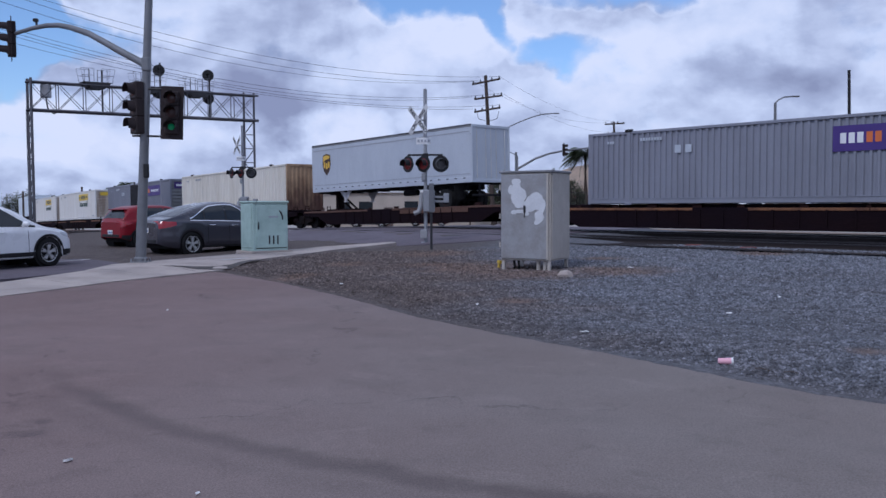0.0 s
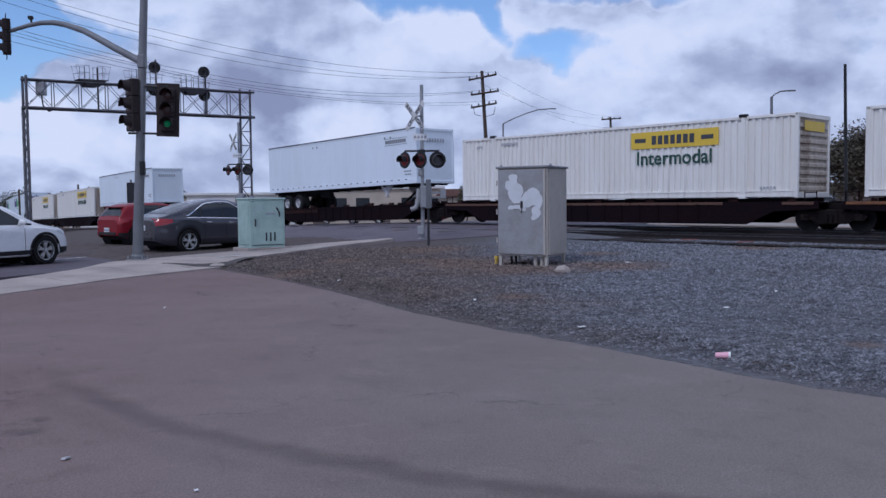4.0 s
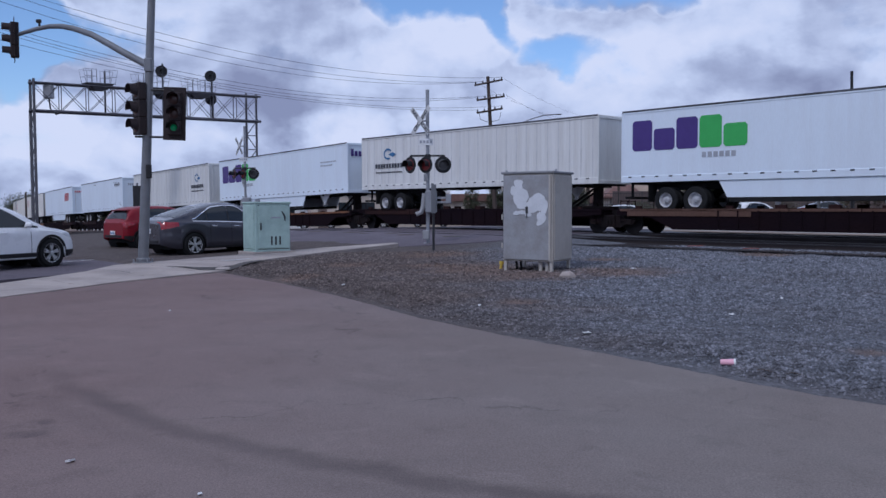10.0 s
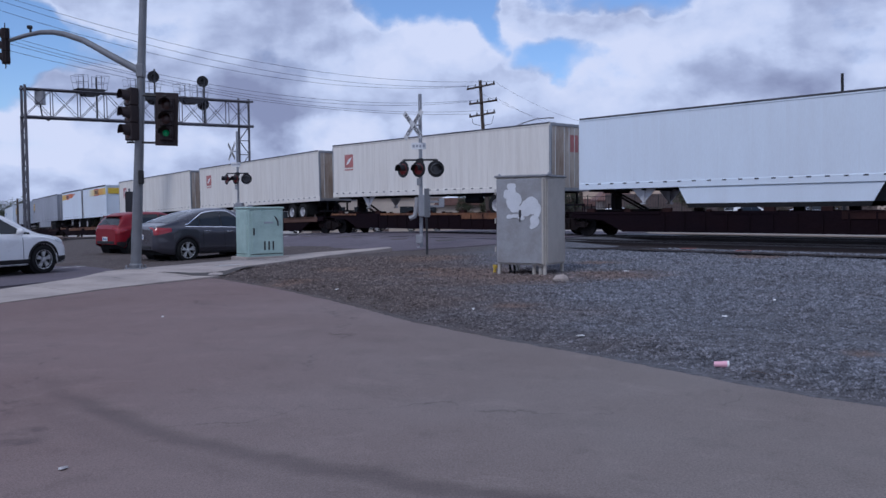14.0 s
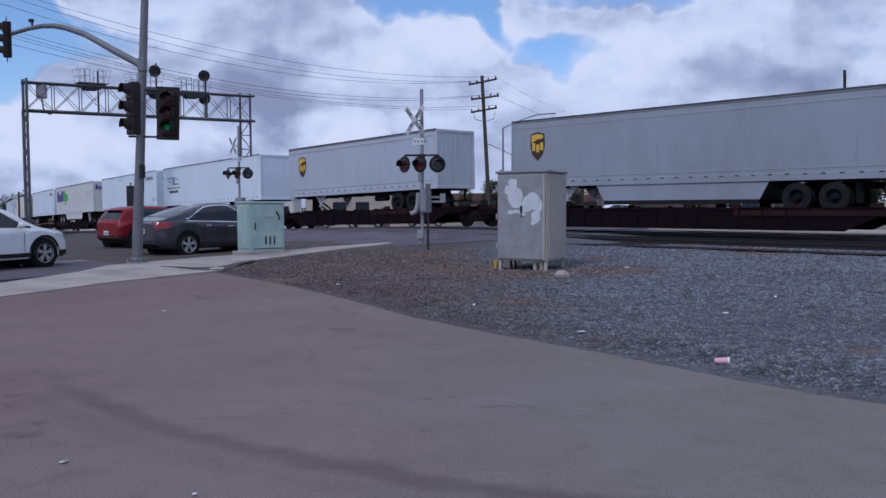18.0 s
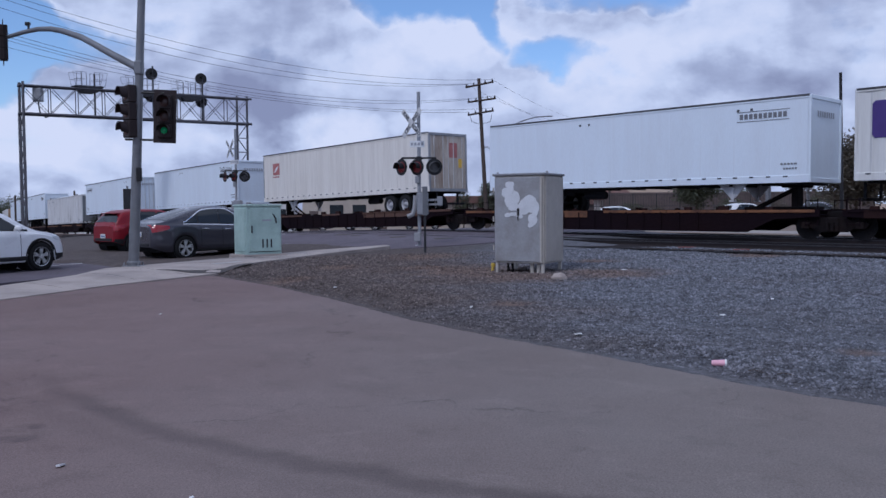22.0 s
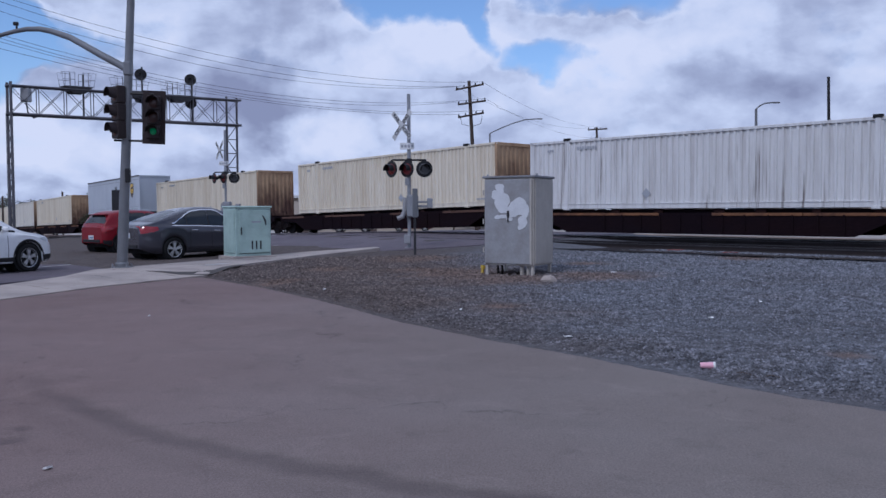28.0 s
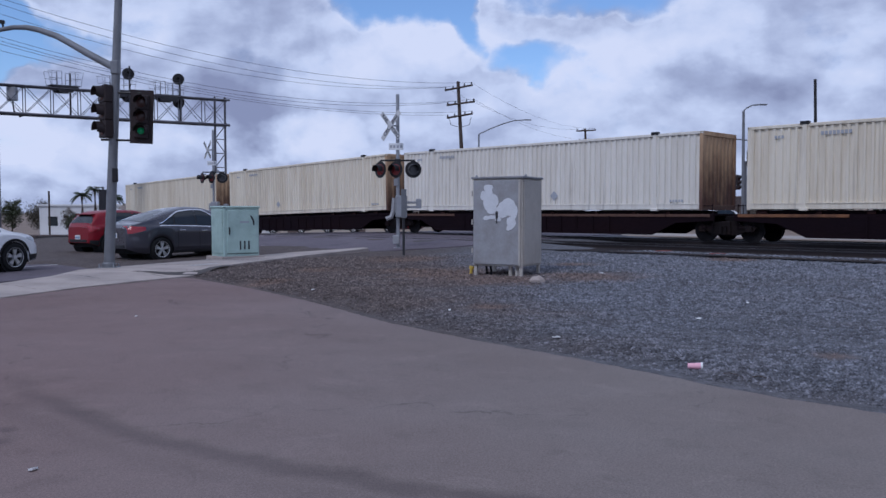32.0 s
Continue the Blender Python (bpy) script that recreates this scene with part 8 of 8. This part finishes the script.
def build_far():
    gz = lambda x, y: road_height(x, y) - 0.2
    street_light((6.05, 78, gz(6, 78)), (6.04, 78, 8.7), [(7.1, 78, 9.2), (8.22, 78, 9.64), (9.3, 78, 9.95), (10.3, 78, 10.02)], "tall grey street light beyond the tracks")
    street_light((9.97, 110, gz(10, 110)), (9.97, 110, 8.0), [(9.0, 110, 8.5), (7.92, 110, 9.03), (7.0, 110, 9.45)], "distant grey street light with a long arm")
    street_light((23.68, 60, gz(23.7, 60)), (23.6, 60, 8.75), [(23.84, 60, 8.97), (24.23, 60, 9.16), (24.7, 60, 9.2)], "grey street light with a short curved arm", 0.14)
    # signals of the next junction
    a = thing("traffic_signal", "distant signal mast arm reaching over the far road", "traffic signal", "far traffic signals")
    part("pole", Form().tube((6.25, 70, gz(6, 70)), (6.2, 70, 6.0), 0.12, 0.1, n=10), M["pole_grey"], a)
    part("mast_arm", Form().pipe([(6.2, 70, 4.56), (7.84, 70, 5.48), (8.9, 70, 5.85), (10.17, 70, 6.11), (12, 70, 6.30), (13.9, 70, 6.40)], [0.1, 0.09, 0.085, 0.08, 0.07, 0.06], 8), M["pole_grey"], a)
    signal_head(a, (14.1, 69.9, 6.27), 20, plate=True, k=1.05)
    signal_head(a, (10.2, 69.9, 6.15), 75, plate=True, k=0.9)
    a = thing("traffic_signal", "distant signal arm with two heads and a street sign", "traffic signal", "far traffic signals")
    part("pole", Form().tube((23.95, 60.3, gz(24, 60)), (23.9, 60.3, 5.2), 0.11, n=10), M["pole_grey"], a)
    part("mast_arm", Form().pipe([(23.9, 60.3, 4.7), (24.2, 60.3, 5.3), (24.5, 60.3, 5.66), (25.07, 60.3, 6.05), (25.5, 60.3, 6.16), (26.0, 60.3, 6.17)], 0.075, 8), M["pole_grey"], a)
    signal_head(a, (24.15, 60.1, 5.45), 35, plate=False, k=0.95)
    signal_head(a, (25.82, 60.1, 5.85), 35, plate=False, k=0.95)
    part("street_sign", Form().box((24.98, 60.1, 5.22), (0.85, 0.03, 0.42), b=0.005), M["dark_steel"], a, "dark street sign with no writing in view")
    a = thing("traffic_signal", "distant signal pole with a long sloping arm, red light on", "traffic signal", "far traffic signals")
    part("pole", Form().tube((29.3, 66, gz(29, 66)), (29.12, 66, 6.6), 0.13, 0.10, n=10), M["pole_grey"], a)
    part("mast_arm", Form().pipe([(29.2, 66, 3.4), (28, 66, 3.78), (26.71, 66, 4.14), (25.2, 66, 4.48), (23.62, 66, 4.70), (22.4, 66, 4.76), (21.2, 66, 4.74)], [0.1, 0.095, 0.09, 0.08, 0.07, 0.06, 0.05], 8), M["pole_grey"], a)
    part("lamp_arm", Form().pipe([(29.12, 66, 6.5), (28.0, 66, 6.85), (26.7, 66, 7.15), (25.36, 66, 7.27), (24.6, 66, 7.28)], 0.045, 8), M["pole_grey"], a)
    signal_head(a, (23.7, 65.8, 4.62), 5, lit="red", plate=False, k=0.95)
    signal_head(a, (25.57, 65.8, 3.85), 25, plate=False, k=1.05)
    part("sign_back", Form().box((23.2, 65.8, 3.72), (0.75, 0.04, 1.25), b=0.01), M["dark_steel"], a, "dark back of a signal plate")
    # trees
    tree((24.7, 80, gz(24.7, 80)), 6.9, 2.55, M["leaf"], "green leafy street tree beyond the tracks", 1, 90)
    tree((31.0, 62, gz(31, 62)), 7.2, 3.5, M["leaf_olive"], "broad olive-brown leafy tree beyond the tracks", 2, 170)
    tree((37.0, 65, gz(37, 65)), 7.0, 3.6, M["leaf_olive"], "broad olive-brown leafy tree beyond the tracks", 12, 150)
    for i, (x, y, h, q) in enumerate(((19.5, 84, 2.6, 1.5), (22.2, 85, 2.2, 1.3), (29.0, 83, 2.8, 1.7), (33.2, 82, 2.4, 1.6), (36.6, 80, 2.9, 1.8))):
        tree((x, y, gz(x, y)), h, q, M["leaf_olive" if i % 2 else "leaf"], "low dusty shrub along the far lot", 50 + i, 40)
    tree((27.8, 92, gz(28, 92)), 4.4, 2.2, M["leaf_olive"], "low olive-brown tree beyond the tracks", 3, 60)
    tree((33.5, 96, gz(33, 96)), 4.6, 2.2, M["leaf"], "low green tree beyond the tracks", 4, 60)
    tree((38.5, 104, gz(38, 104)), 4.6, 2.4, M["leaf"], "low green tree beyond the tracks", 5, 60)
    tree((43.6, 100, gz(43, 100)), 5.2, 2.2, M["leaf_olive"], "thin olive-brown tree beyond the tracks", 6, 40)
    tree((2.9, 85, gz(3, 85)), 4.2, 1.0, M["leaf"], "small green tree beyond the tracks", 7, 30)
    tree((5.6, 86, gz(5, 86)), 5.2, 1.3, M["leaf"], "small green tree beyond the tracks", 8, 40)
    tree((13.6, 88, gz(13, 88)), 5.0, 1.7, M["leaf"], "dense green tree beside a palm", 9, 50)
    palm((15.3, 90, gz(15, 90)), 7.4, 2.7, "palm tree with drooping green fronds beyond the tracks", 1, 70)
    # hills far off
    f = Form()
    rows = []
    for j in range(9):
        row = []
        for i in range(90):
            x = -60 + i * 8.0
            k = math.exp(-((x - 146) / 42) ** 2) * 12 + 27 * (1 / (1 + math.exp(-(x - 85) / 12))) * (1 / (1 + math.exp((x - 235) / 22))) + 3 * noise.noise((x * 0.03, j * 0.3, 2))
            row.append((x, 640 + j * 22, -4 + (k + 6) * math.sin(math.pi / 2 * j / 8)))
        rows.append(row)
    f.grid(rows)
    tagged(part("hill", f, M["hill"], sharp=0), "bare tan dry hill on the skyline", "hill", kind="structure")
    # low tiled building, garden pavilion, wall, fence
    b = thing("building", "low pale building with a red-brown roof edge beyond the tracks", "building", "buildings beyond the tracks", m=Matrix.Translation((3.6, 90, gz(3, 90))))
    part("wall", Form().box((0, 0, 1.3), (7.0, 5, 2.9), b=0.03), M["stucco"], b)
    part("roof", Form().slab([(-3.9, 2.75), (3.9, 2.75), (3.2, 3.5), (-3.2, 3.5)], -2.9, 2.9), M["roof_tile"], b)
    for x in (-2.4, -0.6, 1.2, 2.6):
        part("window", Form().box((x, -2.51, 1.5), (0.9, 0.05, 1.1), b=0.01), M["window_dark"], b)
    b = thing("pavilion", "small pavilion with a red tiled hip roof beyond the tracks", "building", "buildings beyond the tracks", m=Matrix.Translation((21.0, 100, gz(21, 100))))
    part("wall", Form().box((0, 0, 1.5), (3.6, 3.6, 3.2), b=0.03), M["stucco"], b)
    part("roof", Form().lathe([(3.4, 3.0), (3.45, 3.2), (1.9, 4.2), (0.2, 5.0)], rz(45), 4), M["roof_tile"], b)
    for x in (-1.0, 1.0):
        part("window", Form().box((x, -1.82, 1.7), (0.9, 0.05, 1.2), b=0.01), M["window_dark"], b)
    b = thing("building", "long low brown building behind a fence", "building", "buildings beyond the tracks", m=Matrix.Translation((17.2, 112, gz(17, 112))))
    part("wall", Form().box((0, 0, 1.4), (14, 6, 3.0), b=0.03), M["brown_wall"], b)
    part("roof", Form().slab([(-7.4, 2.8), (7.4, 2.8), (6.6, 3.7), (-6.6, 3.7)], -3.4, 3.4), M["roof_tile"], b)
    for x in (-5, -3, -1, 1, 3, 5):
        part("window", Form().box((x, -3.01, 1.5), (1.1, 0.05, 1.0), b=0.01), M["window_dark"], b)
    for x, y, w, wall, lab in ((-7.0, 96, 15.0, "stucco", "long low pinkish stucco building with a pale flat roof edge"), (-24.0, 106, 13.0, "white_wall", "low white building with a dark shopfront")):
        b = thing("building", lab, "building", "buildings beyond the tracks", m=Matrix.Translation((x, y, gz(x, y))))
        part("wall", Form().box((0, 0, 1.9), (w, 6, 4.0), b=0.03), M[wall], b)
        part("roof", Form().box((0, 0, 4.05), (w + 0.6, 6.6, 0.32), b=0.03), M["white_wall"], b)
        n = int(w / 2.4)
        for i in range(n):
            q = -w / 2 + w * (i + 0.5) / n
            win = part("window" if i % 3 else "door", Form().box((q, -3.01, 2.3 if i % 3 else 1.2), (1.5 if i % 3 else 1.0, 0.06, 1.3 if i % 3 else 2.2), b=0.01), M["window_dark" if i % 3 else "brown_wall"], b)
            if i % 3:
                part("sill", Form().box((q, -3.05, 1.6), (1.7, 0.14, 0.08), b=0.01), M["white_wall"], win)
    fence = thing("fence", "dark wire mesh fence with posts along the far lot", "fence")
    for i in range(13):
        x = 13.0 + i * 2.4
        part("post", Form().tube((x, 86, gz(x, 86)), (x, 86, 3.05), 0.05, n=6), M["dark_steel"], fence)
        if i < 12:
            for k in range(1, 9):
                part("picket", shared("picket", lambda: Form().tube((0, 0, 0.5), (0, 0, 2.9), 0.016, n=4, caps=False).mesh("picket", M["dark_steel"])), None, fence, m=Matrix.Translation((x + 0.267 * k, 86, 0)))
            for z in (0.6, 1.75, 2.9):
                part("rail", shared("fence_rail", lambda: Form().tube((0, 0, 0), (2.4, 0, 0), 0.025, n=4).mesh("rail", M["dark_steel"])), None, fence, m=Matrix.Translation((x, 86, z)))
    w = part("boundary_wall", Form().box((32.5, 90, 1.55), (29, 0.3, 3.3), b=0.03), M["brown_wall"])
    tagged(w, "brown block wall beyond the road", "wall")
    for x, y, which, turn, lab in ((14.6, 76, "white", 98, "white compact car parked beyond the tracks"), (25.5, 74, "white", 75, "white compact car parked beyond the tracks"), (30.6, 73, "grey", 100, "dark grey car parked beyond the tracks"),
                                   (35.0, 62, "white", 85, "white compact car parked beyond the tracks"), (-3.2, 84, "red", 92, "dark red car parked by the low building"), (-9.5, 86, "white", 95, "white car parked by the low building"), (-15.5, 88, "grey", 85, "dark car parked by the low building")):
        c = copy_thing(CARS[which], Matrix.Translation((x, y, gz(x, y) + 0.2)) @ rz(90 - turn))
        tagged(c, lab, "car", "cars beyond the tracks")
    # to the left, past the end of the train
    for i, (x, h, s, leaf) in enumerate(((-55.5, 5.2, 2.6, "leaf"), (-52.2, 4.4, 1.6, "leaf"), (-48.6, 4.2, 2.0, "leaf_olive"), (-46.2, 3.4, 1.6, "leaf"), (-44.6, 3.0, 1.3, "leaf_olive"), (-61, 5.0, 2.4, "leaf"))):
        k = 1.3 if x < -45 else 1.0
        base = gz(x, 112) - 0.1
        tree((x * k, 112 * k, 1.6 + (base - 1.6) * k), (h + 0.8) * k, s * k, M[leaf], "dusty street tree beyond the curve of the line", 20 + i, 50)
    palm((-43.2, 112, -1.6), 5.4, 1.5, "tall palm beyond the curve of the line", 5, 22)
    palm((-41.9, 113, -1.6), 6.2, 1.6, "tall palm beyond the curve of the line", 6, 22)
    palm((-39.2, 112, -1.6), 5.2, 1.5, "tall palm beyond the curve of the line", 7, 22)
    palm((-36.3, 118, -1.6), 5.0, 1.4, "tall palm beyond the curve of the line", 8, 22)
    b = thing("building", "long white flat-roofed building beyond the curve of the line", "building", "buildings beyond the tracks", m=Matrix.Translation((-50, 134, -1.8)))
    part("wall", Form().box((0, 0, 2.0), (13, 8, 4.6), b=0.03), M["white_wall"], b)
    part("roof", Form().box((0, 0, 4.4), (13.5, 8.5, 0.3), b=0.03), M["white_wall"], b)
    for x in (-4.5, -1.5, 1.5, 4.5):
        part("window", Form().box((x, -4.02, 2.0), (1.4, 0.06, 1.4), b=0.01), M["window_dark"], b)
    b = thing("building", "small white house with a pale roof beyond the curve", "building", "buildings beyond the tracks", m=Matrix.Translation((-38, 128, -1.8)))
    part("wall", Form().box((0, 0, 1.9), (9, 6, 4.0), b=0.03), M["white_wall"], b)
    part("roof", Form().slab([(-5, 3.8), (5, 3.8), (4, 4.6), (-4, 4.6)], -3.4, 3.4), M["concrete"], b)
    for x in (-2.5, 0.5, 3):
        part("window", Form().box((x, -3.02, 2.0), (1.0, 0.06, 1.1), b=0.01), M["window_dark"], b)
    tree((-33.4, 85, -0.9), 2.5, 1.1, M["leaf"], "dense round green hedge bush", 40, 60, leaves=34)
    ret = part("retaining_wall", Form().box((-33.5, 74.5, -0.75), (12, 0.3, 0.75), rz(0), b=0.03), M["brown_wall"])
    tagged(ret, "low brown wall beside the line", "wall")
    for x, z in ((-40.2, 3.9), (-46.8, 3.4)):
        p = part("utility_pole", Form().tube((x, 95, -1.5), (x, 95, z), 0.11, n=8), M["wood_pole"])
        tagged(p, "short distant wooden pole", "utility pole", "utility poles")


build_far()


# ---- small things on the ground ----
def litter():
    rnd = random.Random(12)
    cup = thing("paper_cup", "crushed pink and white paper cup lying on the gravel edge", "litter", m=Matrix.Translation((2.81, 8.28, gravel_height(2.81, 8.28) + 0.032)) @ rz(-18))
    part("cup", Form().tube((-0.075, 0, 0), (0.05, 0, 0.005), 0.028, 0.034, n=12), M["litter_pink"], cup)
    part("lid", Form().tube((0.05, 0, 0.005), (0.07, 0, 0.006), 0.037, n=12), M["litter_white"], cup)
    for x, y, s in ((1.72, 10.12, 0.07), (-2.34, 5.21, 0.035), (4.28, 19.04, 0.12), (0.55, 12.9, 0.05), (3.9, 11.4, 0.06), (-1.95, 16.4, 0.05), (-6.4, 20.2, 0.06), (5.3, 13.2, 0.05), (-1.35, 4.6, 0.02), (-4.2, 12.9, 0.03)):
        pts = [(s * rnd.uniform(0.6, 1.2) * math.cos(a * 1.05), s * 0.6 * rnd.uniform(0.6, 1.2) * math.sin(a * 1.05)) for a in range(6)]
        f = Form().plate(pts, 0, 0.004)
        f.v = [(px, py, pz + rnd.uniform(0, 0.02)) for px, py, pz in f.v]
        z = max(0.014, gravel_height(x, y) + 0.02) if beyond_lot(x, y) > 0 else 0.013
        b = part("paper_scrap", f, M["litter_white"], m=Matrix.Translation((x, y, z)) @ rz(rnd.uniform(0, 90)))
        tagged(b, "small scrap of white paper on the ground", "litter", "scraps of litter")
    for x, y, s in ((7.82, 26.07, 0.34), (8.92, 24.46, 0.30)):
        pts = [(s * rnd.uniform(0.7, 1.2) * math.cos(a * 0.9), s * 0.7 * rnd.uniform(0.6, 1.2) * math.sin(a * 0.9)) for a in range(7)]
        b = part("stain", Form().plate(pts, 0, 0.02), M["stain_red"], m=Matrix.Translation((x, y, 0.352)))
        tagged(b, "faded red paint mark on the ballast", "paint mark", kind="structure")
    for x, y in ((3.05, 7.95), (3.25, 7.75)):
        f = Form().pipe([(-0.08, 0, 0), (-0.03, 0.02, 0.012), (0.03, -0.01, 0.008), (0.07, 0.03, 0)], 0.004, 5)
        b = part("twig", f, M["bark"], m=Matrix.Translation((x, y, gravel_height(x, y) + 0.012)) @ rz(40 * x))
        tagged(b, "short dry twig on the gravel", "litter", "scraps of litter")


litter()


def motions():
    """The whole train runs through the crossing at an even speed."""
    for ob, s0 in MOVERS:
        walk(ob, [(t, train_pose(s0, t)) for t in TIMES])


motions()
